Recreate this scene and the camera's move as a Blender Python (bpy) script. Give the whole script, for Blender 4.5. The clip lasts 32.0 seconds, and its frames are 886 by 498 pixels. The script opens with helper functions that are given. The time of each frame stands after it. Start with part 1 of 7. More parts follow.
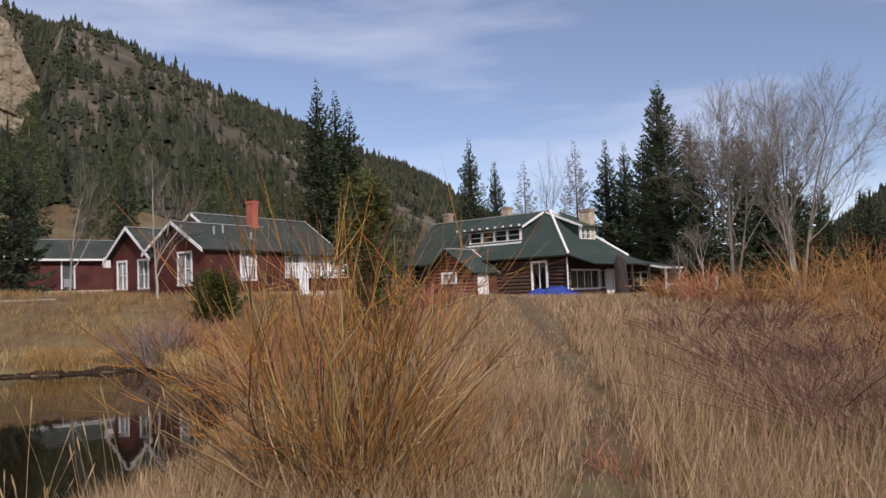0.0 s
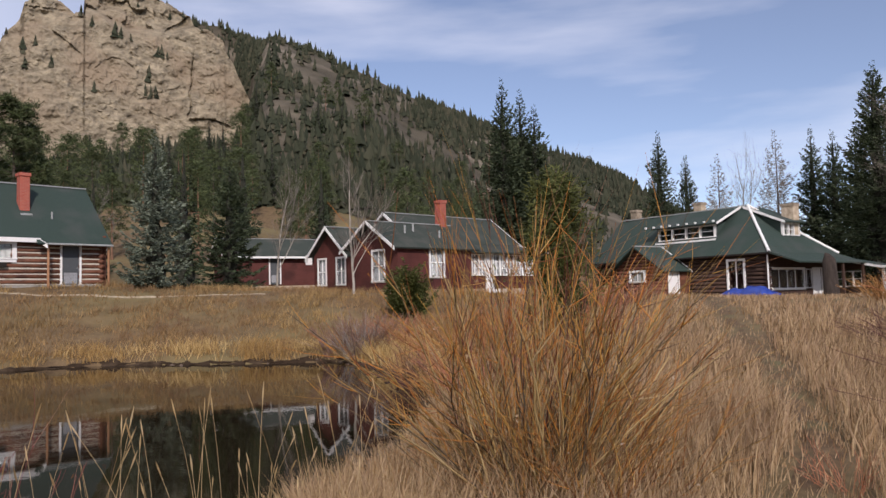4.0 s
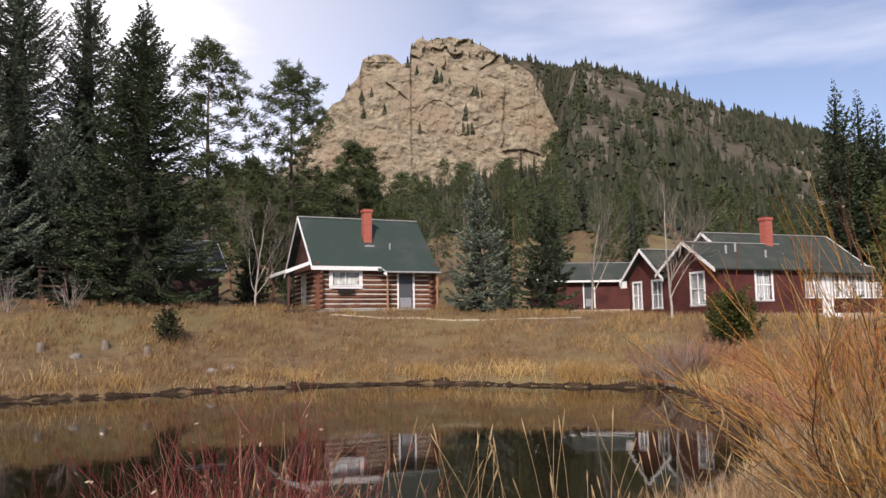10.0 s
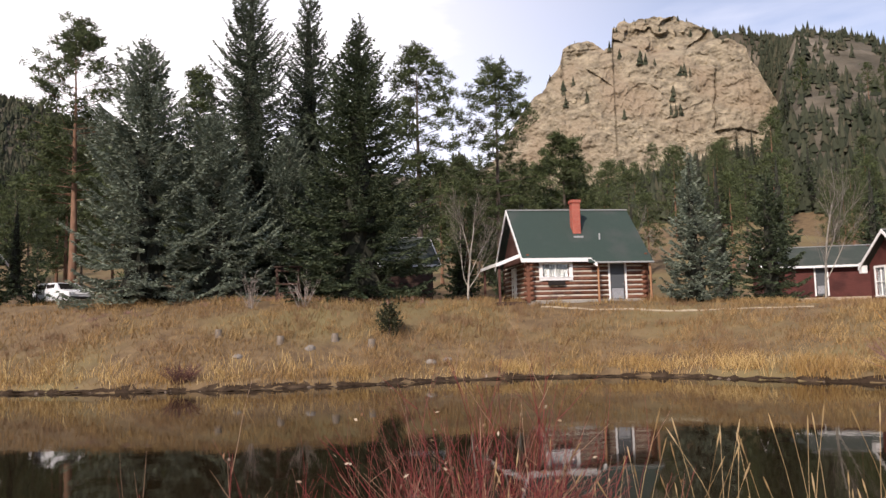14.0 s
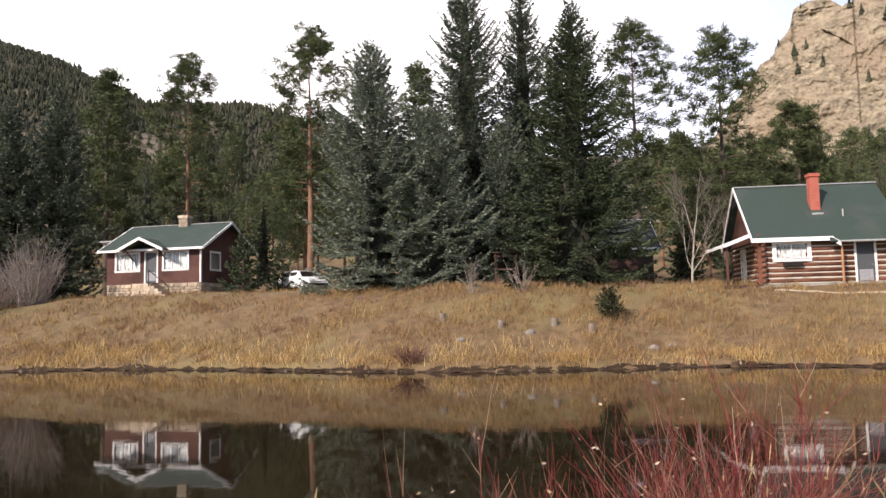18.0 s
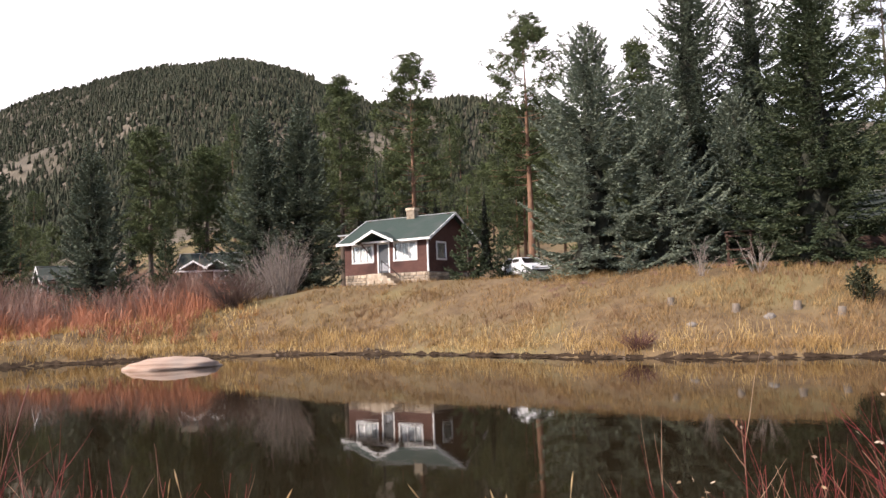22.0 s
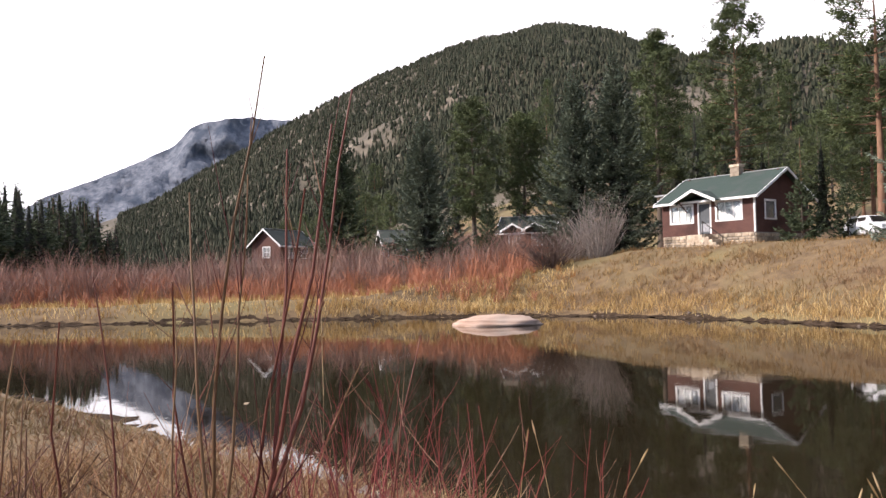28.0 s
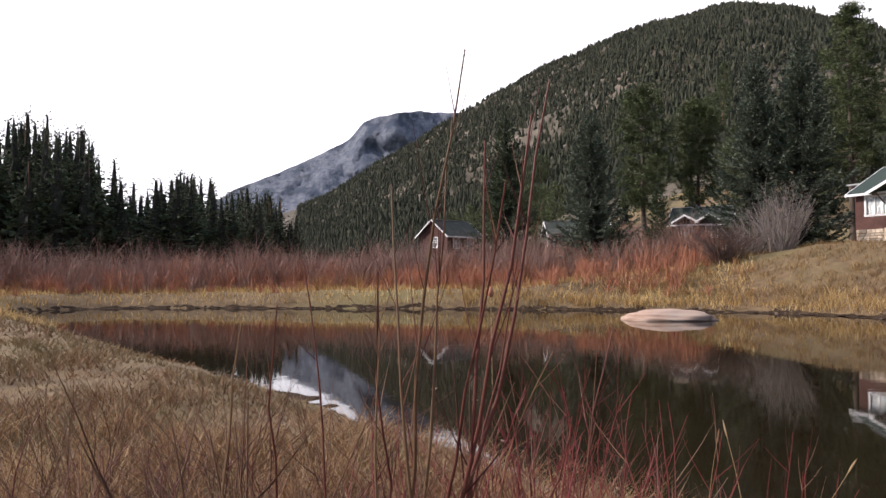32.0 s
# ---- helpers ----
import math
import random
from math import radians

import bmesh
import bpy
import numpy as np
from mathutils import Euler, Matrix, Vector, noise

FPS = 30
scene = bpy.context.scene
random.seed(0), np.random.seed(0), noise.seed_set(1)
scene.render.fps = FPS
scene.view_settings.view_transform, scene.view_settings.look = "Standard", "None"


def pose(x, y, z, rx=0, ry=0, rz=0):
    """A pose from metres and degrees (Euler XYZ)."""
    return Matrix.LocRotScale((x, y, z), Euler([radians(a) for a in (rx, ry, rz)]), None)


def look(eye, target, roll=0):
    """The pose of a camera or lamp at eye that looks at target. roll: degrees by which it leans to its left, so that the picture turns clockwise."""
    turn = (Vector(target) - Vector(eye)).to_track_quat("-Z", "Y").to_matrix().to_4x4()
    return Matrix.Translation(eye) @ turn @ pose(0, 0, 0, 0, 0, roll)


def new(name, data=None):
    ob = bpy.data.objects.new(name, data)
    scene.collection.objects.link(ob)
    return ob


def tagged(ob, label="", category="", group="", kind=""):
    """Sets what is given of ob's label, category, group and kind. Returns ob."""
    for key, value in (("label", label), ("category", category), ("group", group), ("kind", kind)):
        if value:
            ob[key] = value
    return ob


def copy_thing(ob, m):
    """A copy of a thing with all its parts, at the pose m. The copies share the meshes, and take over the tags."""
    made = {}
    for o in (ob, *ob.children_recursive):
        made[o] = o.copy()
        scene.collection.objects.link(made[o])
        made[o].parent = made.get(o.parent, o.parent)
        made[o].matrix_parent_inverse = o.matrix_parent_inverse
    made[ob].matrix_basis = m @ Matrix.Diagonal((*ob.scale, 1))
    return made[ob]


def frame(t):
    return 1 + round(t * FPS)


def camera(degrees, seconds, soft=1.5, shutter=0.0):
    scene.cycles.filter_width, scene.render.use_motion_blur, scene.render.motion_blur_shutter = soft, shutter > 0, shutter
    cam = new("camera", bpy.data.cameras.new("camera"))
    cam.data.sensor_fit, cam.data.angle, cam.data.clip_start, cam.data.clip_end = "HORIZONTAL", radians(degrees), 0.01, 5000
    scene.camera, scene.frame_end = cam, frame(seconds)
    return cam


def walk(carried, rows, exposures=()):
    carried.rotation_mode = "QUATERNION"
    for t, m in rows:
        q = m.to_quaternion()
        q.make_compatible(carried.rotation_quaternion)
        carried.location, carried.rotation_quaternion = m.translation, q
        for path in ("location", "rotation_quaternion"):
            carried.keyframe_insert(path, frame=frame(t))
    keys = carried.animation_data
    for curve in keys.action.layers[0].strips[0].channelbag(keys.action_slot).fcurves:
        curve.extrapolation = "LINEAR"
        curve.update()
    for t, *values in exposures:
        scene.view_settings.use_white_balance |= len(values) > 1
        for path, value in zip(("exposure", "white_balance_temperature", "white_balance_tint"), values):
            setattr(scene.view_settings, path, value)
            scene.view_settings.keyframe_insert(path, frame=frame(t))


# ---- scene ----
# the camera turns at arm's length round a standing pivot
cam = camera(59.07, 32.0)
TURNS = [
    (0.0, -0.00, 3.35, 2.16),
    (0.5, 1.07, 3.25, 1.84),
    (1.0, 2.58, 3.58, 2.00),
    (1.5, 3.79, 3.45, 1.92),
    (2.0, 5.03, 3.26, 1.70),
    (2.5, 6.46, 3.33, 1.85),
    (3.0, 8.98, 3.33, 1.72),
    (3.5, 11.16, 3.49, 1.66),
    (4.0, 13.38, 3.62, 1.47),
    (4.5, 15.08, 3.39, 1.08),
    (6.5, 21.45, 4.42, 1.45),
    (7.0, 23.77, 4.75, 1.32),
    (7.5, 25.76, 5.25, 1.23),
    (8.0, 27.92, 5.51, 0.99),
    (8.5, 29.64, 5.59, 0.85),
    (9.0, 31.89, 5.61, 0.95),
    (9.5, 33.52, 5.64, 0.86),
    (10.0, 35.88, 5.85, 0.98),
    (10.5, 37.97, 5.98, 0.89),
    (11.0, 39.60, 5.87, 0.77),
    (11.5, 41.08, 5.92, 0.86),
    (12.0, 43.32, 5.78, 1.17),
    (12.5, 45.36, 5.91, 1.15),
    (13.0, 47.29, 5.92, 1.20),
    (13.5, 49.25, 5.83, 1.39),
    (14.0, 51.06, 5.59, 1.45),
    (14.5, 53.01, 5.60, 1.13),
    (16.5, 61.34, 5.53, 1.52),
    (17.0, 63.29, 5.44, 1.49),
    (17.5, 64.87, 5.18, 1.30),
    (18.0, 66.75, 4.84, 1.31),
    (18.5, 68.93, 5.13, 1.56),
    (19.0, 71.14, 4.98, 1.29),
    (19.5, 73.09, 4.76, 1.35),
    (20.0, 75.43, 4.48, 1.47),
    (20.5, 77.52, 4.40, 1.67),
    (21.0, 79.15, 4.45, 1.67),
    (21.5, 80.75, 4.35, 1.81),
    (22.0, 82.81, 4.27, 2.02),
    (22.5, 84.58, 4.05, 2.04),
    (23.0, 87.18, 3.90, 1.60),
    (23.5, 89.30, 3.86, 1.73),
    (24.0, 90.69, 3.55, 1.59),
    (24.5, 91.95, 3.55, 1.49),
    (25.0, 93.62, 3.51, 1.61),
    (25.5, 95.55, 3.27, 1.52),
    (27.5, 103.59, 2.40, 1.32),
    (28.0, 105.45, 2.13, 1.27),
    (28.5, 106.67, 1.94, 1.23),
    (29.0, 108.52, 1.91, 1.23),
    (29.5, 109.47, 1.89, 1.07),
    (30.0, 110.86, 1.85, 0.86),
    (30.5, 112.86, 1.82, 0.78),
    (31.0, 114.62, 1.64, 0.88),
    (31.5, 115.93, 1.63, 0.67),
    (32.0, 117.44, 1.64, 0.36),
]
ARM, EYE = 0.5, 1.6


def held(t, yaw, pitch, roll):
    a = radians(yaw)
    return t, pose(-ARM * math.sin(a), ARM * math.cos(a) - ARM, EYE, 90 + pitch, roll, yaw)


EXPOSURES = [(0.0, -0.36, 6400, 20), (4.0, -0.27, 6450, 20), (7.0, -0.25, 6450, 20), (9.0, -0.05, 6600, 20), (13.0, 0.14, 6800, 20), (19.0, 0.6, 6900, 20), (23.0, 0.76, 6750, 20), (28.0, 0.8, 6650, 20), (32.0, 0.36, 6500, 20)]
walk(cam, [held(*row) for row in TURNS], EXPOSURES)

# ---- daylight ----
SUN_AZ, SUN_EL = 206.0, 34.0
world = bpy.data.worlds.new("sky")
scene.world = world
world.use_nodes = True
wn, wl = world.node_tree.nodes, world.node_tree.links
bg = wn["Background"]
sky = wn.new("ShaderNodeTexSky")
sky.sky_type, sky.sun_disc = "NISHITA", False
sky.sun_elevation, sky.sun_rotation = radians(SUN_EL), radians(-SUN_AZ)
sky.altitude, sky.dust_density, sky.air_density = 2300, 1.0, 1.0
coord = wn.new("ShaderNodeTexCoord")
# thin streaked cirrus over the blue
stretch = wn.new("ShaderNodeMapping")
stretch.inputs["Scale"].default_value = (1.2, 2.2, 7.0)
stretch.inputs["Rotation"].default_value = (0.25, 0.1, 0.5)
cirrus = wn.new("ShaderNodeTexNoise")
cirrus.inputs["Scale"].default_value, cirrus.inputs["Detail"].default_value = 1.6, 6.0
veil = wn.new("ShaderNodeMapRange")
veil.inputs["From Min"].default_value, veil.inputs["From Max"].default_value = 0.44, 0.72
veil.inputs["To Min"].default_value, veil.inputs["To Max"].default_value = 0.07, 0.46
milk = wn.new("ShaderNodeMix")
milk.data_type = "RGBA"
milk.inputs["B"].default_value = (9.5, 9.7, 10.0, 1)
wl.new(coord.outputs["Generated"], stretch.inputs["Vector"])
wl.new(stretch.outputs["Vector"], cirrus.inputs["Vector"])
wl.new(cirrus.outputs["Fac"], veil.inputs["Value"])
# the veil of cloud thickens towards the sun's side
norm = wn.new("ShaderNodeVectorMath")
norm.operation = "DOT_PRODUCT"
norm.inputs[1].default_value = (-math.sin(radians(118)), math.cos(radians(118)), 0.0)
thick = wn.new("ShaderNodeMapRange")
thick.inputs["From Min"].default_value, thick.inputs["From Max"].default_value = 0.0, 0.85
total = wn.new("ShaderNodeMath")
total.use_clamp = True
wl.new(coord.outputs["Generated"], norm.inputs[0])
wl.new(norm.outputs["Value"], thick.inputs["Value"])
wl.new(thick.outputs["Result"], total.inputs[0])
wl.new(veil.outputs["Result"], total.inputs[1])
wl.new(total.outputs["Value"], milk.inputs["Factor"])
wl.new(sky.outputs["Color"], milk.inputs["A"])
wl.new(milk.outputs["Result"], bg.inputs["Color"])
bg.inputs["Strength"].default_value = 0.145

sun_data = bpy.data.lights.new("sun", "SUN")
sun_data.energy, sun_data.angle, sun_data.color = 4.1, radians(0.5), (1.0, 0.94, 0.85)
sun = new("sun", sun_data)
sun.matrix_world = look((0, 0, 100), (100 * math.sin(radians(SUN_AZ)) * math.cos(radians(SUN_EL)),
                                     -100 * math.cos(radians(SUN_AZ)) * math.cos(radians(SUN_EL)),
                                     100 - 100 * math.sin(radians(SUN_EL))))

# ---- materials ----
def mat(name, dark, light, scale=4.0, rough=0.8, bump=0.0, fine=0.0, metal=0.0, rnd=0.0, island=False, spec=0.3,
        stretch=(1, 1, 1), third=None, third_scale=0.3, third_at=0.55, bump_dist=0.02):
    """Two tones mixed by noise, a third by broad stains, value varied by object or by island, fine bump."""
    m = bpy.data.materials.new(name)
    m.use_nodes = True
    n, l = m.node_tree.nodes, m.node_tree.links
    b = n["Principled BSDF"]
    tc = n.new("ShaderNodeTexCoord")
    mp = n.new("ShaderNodeMapping")
    mp.inputs["Scale"].default_value = stretch
    l.new(tc.outputs["Object"], mp.inputs["Vector"])
    no = n.new("ShaderNodeTexNoise")
    no.inputs["Scale"].default_value, no.inputs["Detail"].default_value = scale, 6.0
    no.inputs["Roughness"].default_value = 0.65
    l.new(mp.outputs["Vector"], no.inputs["Vector"])
    ramp = n.new("ShaderNodeValToRGB")
    ramp.color_ramp.elements[0].color, ramp.color_ramp.elements[1].color = (*dark, 1), (*light, 1)
    ramp.color_ramp.elements[0].position, ramp.color_ramp.elements[1].position = 0.32, 0.68
    l.new(no.outputs["Fac"], ramp.inputs["Fac"])
    out = ramp.outputs["Color"]
    if third:
        big = n.new("ShaderNodeTexNoise")
        big.inputs["Scale"].default_value, big.inputs["Detail"].default_value = third_scale, 5.0
        l.new(tc.outputs["Object"], big.inputs["Vector"])
        r2 = n.new("ShaderNodeMapRange")
        r2.inputs["From Min"].default_value, r2.inputs["From Max"].default_value = third_at - 0.07, third_at + 0.1
        l.new(big.outputs["Fac"], r2.inputs["Value"])
        mx = n.new("ShaderNodeMix")
        mx.data_type = "RGBA"
        mx.inputs["B"].default_value = (*third, 1)
        l.new(r2.outputs["Result"], mx.inputs["Factor"])
        l.new(out, mx.inputs["A"])
        out = mx.outputs["Result"]
    if rnd:
        hs = n.new("ShaderNodeHueSaturation")
        if island:
            src = n.new("ShaderNodeNewGeometry").outputs["Random Per Island"]
        else:
            src = n.new("ShaderNodeObjectInfo").outputs["Random"]
        mr = n.new("ShaderNodeMapRange")
        mr.inputs["To Min"].default_value, mr.inputs["To Max"].default_value = 1 - rnd, 1 + rnd
        l.new(src, mr.inputs["Value"])
        l.new(mr.outputs["Result"], hs.inputs["Value"])
        l.new(out, hs.inputs["Color"])
        out = hs.outputs["Color"]
    l.new(out, b.inputs["Base Color"])
    b.inputs["Roughness"].default_value, b.inputs["Metallic"].default_value = rough, metal
    b.inputs["Specular IOR Level"].default_value = spec
    if bump:
        bp = n.new("ShaderNodeBump")
        bp.inputs["Strength"].default_value, bp.inputs["Distance"].default_value = bump, bump_dist
        l.new(no.outputs["Fac"], bp.inputs["Height"])
        l.new(bp.outputs["Normal"], b.inputs["Normal"])
    return m


M_soil = mat("dry_meadow_soil", (0.085, 0.054, 0.028), (0.19, 0.13, 0.066), 1.6, 0.95, 0.6, third=(0.17, 0.135, 0.06), third_scale=0.12, bump_dist=0.05)
M_rock = mat("pale_granite", (0.12, 0.098, 0.067), (0.41, 0.345, 0.238), 0.2, 0.95, 1.0, third=(0.27, 0.21, 0.142), third_scale=0.035, third_at=0.57, bump_dist=2.6, stretch=(1, 1, 1.5))
M_hill = mat("forest_slope", (0.046, 0.039, 0.026), (0.105, 0.088, 0.061), 0.09, 0.95, 0.9, third=(0.19, 0.158, 0.118), third_scale=0.035, third_at=0.57, bump_dist=1.6)
M_green_roof = mat("green_asphalt_shingle", (0.024, 0.040, 0.033), (0.04, 0.063, 0.052), 30, 0.85, 0.3, third=(0.048, 0.06, 0.053), third_scale=0.6)
M_white = mat("white_paint", (0.72, 0.71, 0.68), (0.82, 0.81, 0.79), 8, 0.55, 0.1, third=(0.6, 0.58, 0.54), third_scale=1.2, third_at=0.68)
M_bark = mat("grey_bark", (0.10, 0.08, 0.06), (0.22, 0.18, 0.14), 9, 0.9, 0.8, stretch=(1, 1, 0.25))

M_mud = mat("dark_bank_mud", (0.022, 0.015, 0.01), (0.055, 0.037, 0.024), 5, 0.9, 0.8, third=(0.08, 0.056, 0.036), third_scale=1.5, third_at=0.58, bump_dist=0.05, spec=0.05)

# ---- building helpers ----
def sheet(name, verts, faces, material, smooth=True):
    me = bpy.data.meshes.new(name)
    verts, faces = np.asarray(verts, np.float32), np.asarray(faces, np.int32)
    me.vertices.add(len(verts))
    me.vertices.foreach_set("co", verts.ravel())
    k = faces.shape[1]
    me.loops.add(faces.size)
    me.loops.foreach_set("vertex_index", faces.ravel())
    me.polygons.add(len(faces))
    me.polygons.foreach_set("loop_start", np.arange(0, faces.size, k, dtype=np.int32))
    me.polygons.foreach_set("use_smooth", np.full(len(faces), smooth))
    me.update(calc_edges=True)
    for m in material if isinstance(material, (list, tuple)) else [material]:
        me.materials.append(m)
    return me


def grid_faces(nr, na):
    i, j = np.meshgrid(np.arange(nr - 1), np.arange(na - 1), indexing="ij")
    a = (i * na + j).ravel()
    return np.stack([a, a + 1, a + na + 1, a + na], 1)


def part(name, me, material, parent, label="", m=None, kind=""):
    """One mesh object under a thing or a part. me: a bmesh or a ready mesh."""
    if isinstance(me, list):
        wall = part(name, me[0], material, parent, label, m, kind)
        for bm in me[1:]:
            part("board", bm, material, wall)
        return wall
    if isinstance(me, bmesh.types.BMesh):
        data = bpy.data.meshes.new(name)
        me.to_mesh(data)
        me.free()
        me = data
    if material is not None and not me.materials:
        me.materials.append(material)
    ob = new(name, me)
    ob.parent = parent
    if m is not None:
        ob.matrix_local = m
    return tagged(ob, label, kind=kind)


def thing(name, m, label, category, group="", kind=""):
    ob = new(name)
    ob.empty_display_size = 0.2
    ob.matrix_world = m
    return tagged(ob, label, category, group, kind)


def box(x0, y0, z0, x1, y1, z1, bevel=0.0, bm=None):
    own = bm or bmesh.new()
    v = [own.verts.new(c) for c in ((x0, y0, z0), (x1, y0, z0), (x1, y1, z0), (x0, y1, z0), (x0, y0, z1), (x1, y0, z1), (x1, y1, z1), (x0, y1, z1))]
    fs = [own.faces.new([v[i] for i in q]) for q in ((3, 2, 1, 0), (4, 5, 6, 7), (0, 1, 5, 4), (1, 2, 6, 5), (2, 3, 7, 6), (3, 0, 4, 7))]
    if bevel:
        bmesh.ops.bevel(own, geom=list({e for f in fs for e in f.edges}), offset=bevel, segments=1, affect="EDGES")
    return own


def tube_mesh(name, paths, radii, sides=5):
    """Tapered tubes along several polylines, in one mesh."""
    groups = {}
    for pts, rad in zip(paths, radii):
        pts = np.asarray(pts, float)
        groups.setdefault(len(pts), []).append((pts, np.broadcast_to(np.asarray(rad, float), len(pts))))
    vs, fs, k = [], [], 0
    th = np.arange(sides) * 2 * np.pi / sides
    for n, rows in groups.items():
        P, R_ = np.stack([a for a, _ in rows]), np.stack([b for _, b in rows])
        t = np.gradient(P, axis=1)
        t /= np.linalg.norm(t, axis=2)[..., None] + 1e-9
        ref = np.where(np.abs(t[..., 2:3]) > 0.9, [1.0, 0, 0], [0, 0, 1.0])
        a = np.cross(t, ref)
        a /= np.linalg.norm(a, axis=2)[..., None] + 1e-9
        b = np.cross(t, a)
        ring = P[:, :, None] + R_[:, :, None, None] * (np.cos(th)[:, None] * a[:, :, None] + np.sin(th)[:, None] * b[:, :, None])
        vs.append(ring.reshape(-1, 3))
        i, j = np.meshgrid(np.arange(n - 1), np.arange(sides), indexing="ij")
        q = np.stack([i * sides + j, i * sides + (j + 1) % sides, (i + 1) * sides + (j + 1) % sides, (i + 1) * sides + j], -1).reshape(-1, 4)
        fs.append((q[None] + (np.arange(len(rows)) * n * sides)[:, None, None]).reshape(-1, 4) + k)
        k += len(rows) * n * sides
    return sheet(name, np.concatenate(vs), np.concatenate(fs), [])


def slivers(base, tip, side, waist=0.45):
    """Flat pointed leaves: a kite from base to tip, side is its half width."""
    mid = base + (tip - base) * waist
    v = np.stack([base, mid + side, tip, mid - side], 1).reshape(-1, 3)
    k = np.arange(len(base)) * 4
    return v, np.stack([k, k + 1, k + 2, k + 3], 1)


def blades(base, lean, h, w, rng, segs=2):
    """Curved grass blades or thin stems: base (n,3), lean (n,2) sideways reach, height, width."""
    n = len(base)
    a = rng.uniform(0, 6.283, n)
    s = np.stack([np.cos(a), np.sin(a), 0 * a], 1) * w[:, None] * 0.5
    rows = []
    for k in range(segs + 1):
        f = k / segs
        p = base + np.stack([lean[:, 0] * f ** 1.7, lean[:, 1] * f ** 1.7, h * (f - 0.12 * f * f)], 1)
        rows.append((p, s * (1 - f ** 1.5)))
    if segs == 1:
        v = np.stack([rows[0][0] - rows[0][1], rows[0][0] + rows[0][1], rows[1][0]], 1).reshape(-1, 3)
        k = np.arange(n) * 3
        return v, np.stack([k, k + 1, k + 2, k + 2], 1)[:, :3]
    vs, per = [], 2 * segs + 1
    for k in range(segs):
        vs += [rows[k][0] - rows[k][1], rows[k][0] + rows[k][1]]
    vs.append(rows[segs][0])
    v = np.stack(vs, 1).reshape(-1, 3)
    k = np.arange(n) * per
    tris = []
    for i in range(segs - 1):
        a0 = k + 2 * i
        tris += [np.stack([a0, a0 + 1, a0 + 3], 1), np.stack([a0, a0 + 3, a0 + 2], 1)]
    a0 = k + 2 * (segs - 1)
    tris.append(np.stack([a0, a0 + 1, a0 + 2], 1))
    return v, np.concatenate(tris)


def spot(az, dist, sink=0.0):
    a = radians(az)
    x, y = -dist * math.sin(a), dist * math.cos(a) - 0.5
    return Vector((x, y, float(height(np.array([x]), np.array([y]))[0]) - sink))


def ramp_mat(name, colours, rough=0.7, source="island", patch=0.0, patch_scale=0.3, patch_col=None, trans=0.0):
    """Colour picked from a ramp by island or object, with an optional broad patch tint."""
    m = bpy.data.materials.new(name)
    m.use_nodes = True
    n, l = m.node_tree.nodes, m.node_tree.links
    b = n["Principled BSDF"]
    if source == "island":
        src = n.new("ShaderNodeNewGeometry").outputs["Random Per Island"]
    else:
        src = n.new("ShaderNodeObjectInfo").outputs["Random"]
    r = n.new("ShaderNodeValToRGB")
    e = r.color_ramp.elements
    while len(e) < len(colours):
        e.new(0.5)
    for i, c in enumerate(colours):
        e[i].position, e[i].color = i / max(1, len(colours) - 1), (*c, 1)
    l.new(src, r.inputs["Fac"])
    out = r.outputs["Color"]
    if patch_col:
        tc = n.new("ShaderNodeTexCoord")
        no = n.new("ShaderNodeTexNoise")
        no.inputs["Scale"].default_value, no.inputs["Detail"].default_value = patch_scale, 4.0
        l.new(tc.outputs["Object"], no.inputs["Vector"])
        mr = n.new("ShaderNodeMapRange")
        mr.inputs["From Min"].default_value, mr.inputs["From Max"].default_value = 0.42, 0.62
        mr.inputs["To Max"].default_value = patch
        l.new(no.outputs["Fac"], mr.inputs["Value"])
        mx = n.new("ShaderNodeMix")
        mx.data_type = "RGBA"
        mx.inputs["B"].default_value = (*patch_col, 1)
        l.new(mr.outputs["Result"], mx.inputs["Factor"])
        l.new(out, mx.inputs["A"])
        out = mx.outputs["Result"]
    l.new(out, b.inputs["Base Color"])
    b.inputs["Roughness"].default_value, b.inputs["Specular IOR Level"].default_value = rough, 0.2
    if trans:
        tr = n.new("ShaderNodeBsdfTranslucent")
        mixer = n.new("ShaderNodeMixShader")
        mixer.inputs["Fac"].default_value = trans
        l.new(out, tr.inputs["Color"])
        l.new(b.outputs["BSDF"], mixer.inputs[1])
        l.new(tr.outputs["BSDF"], mixer.inputs[2])
        l.new(mixer.outputs["Shader"], n["Material Output"].inputs["Surface"])
    return m

# ---- land and water ----
WATER = -0.7
SHORE = [(-6.3, 20.5), (-8.5, 25.5), (-11.2, 28.6), (-14.5, 27.2), (-20, 27.4), (-25, 23.2), (-27.2, 16.5), (-30, 11.8),
         (-38, 4.6), (-45, -2.5), (-44.6, -13), (-43, -21.5), (-40.5, -30), (-37, -44), (-30, -46), (-24, -37), (-19.5, -27),
         (-14.3, -15), (-11.2, -9.2), (-8.8, -4.8), (-6.6, -1.5), (-5.2, 3), (-3.7, 6.2), (-3.2, 9.8), (-4.3, 17)]


def smooth_ring(pts, n=3):
    p = np.array(pts, float)
    for _ in range(n):
        q = np.roll(p, -1, 0)
        p = np.stack([0.75 * p + 0.25 * q, 0.25 * p + 0.75 * q], 1).reshape(-1, 2)
    return p


RING = smooth_ring(SHORE, 2)
RING = RING + np.random.RandomState(3).normal(0, 0.12, RING.shape)


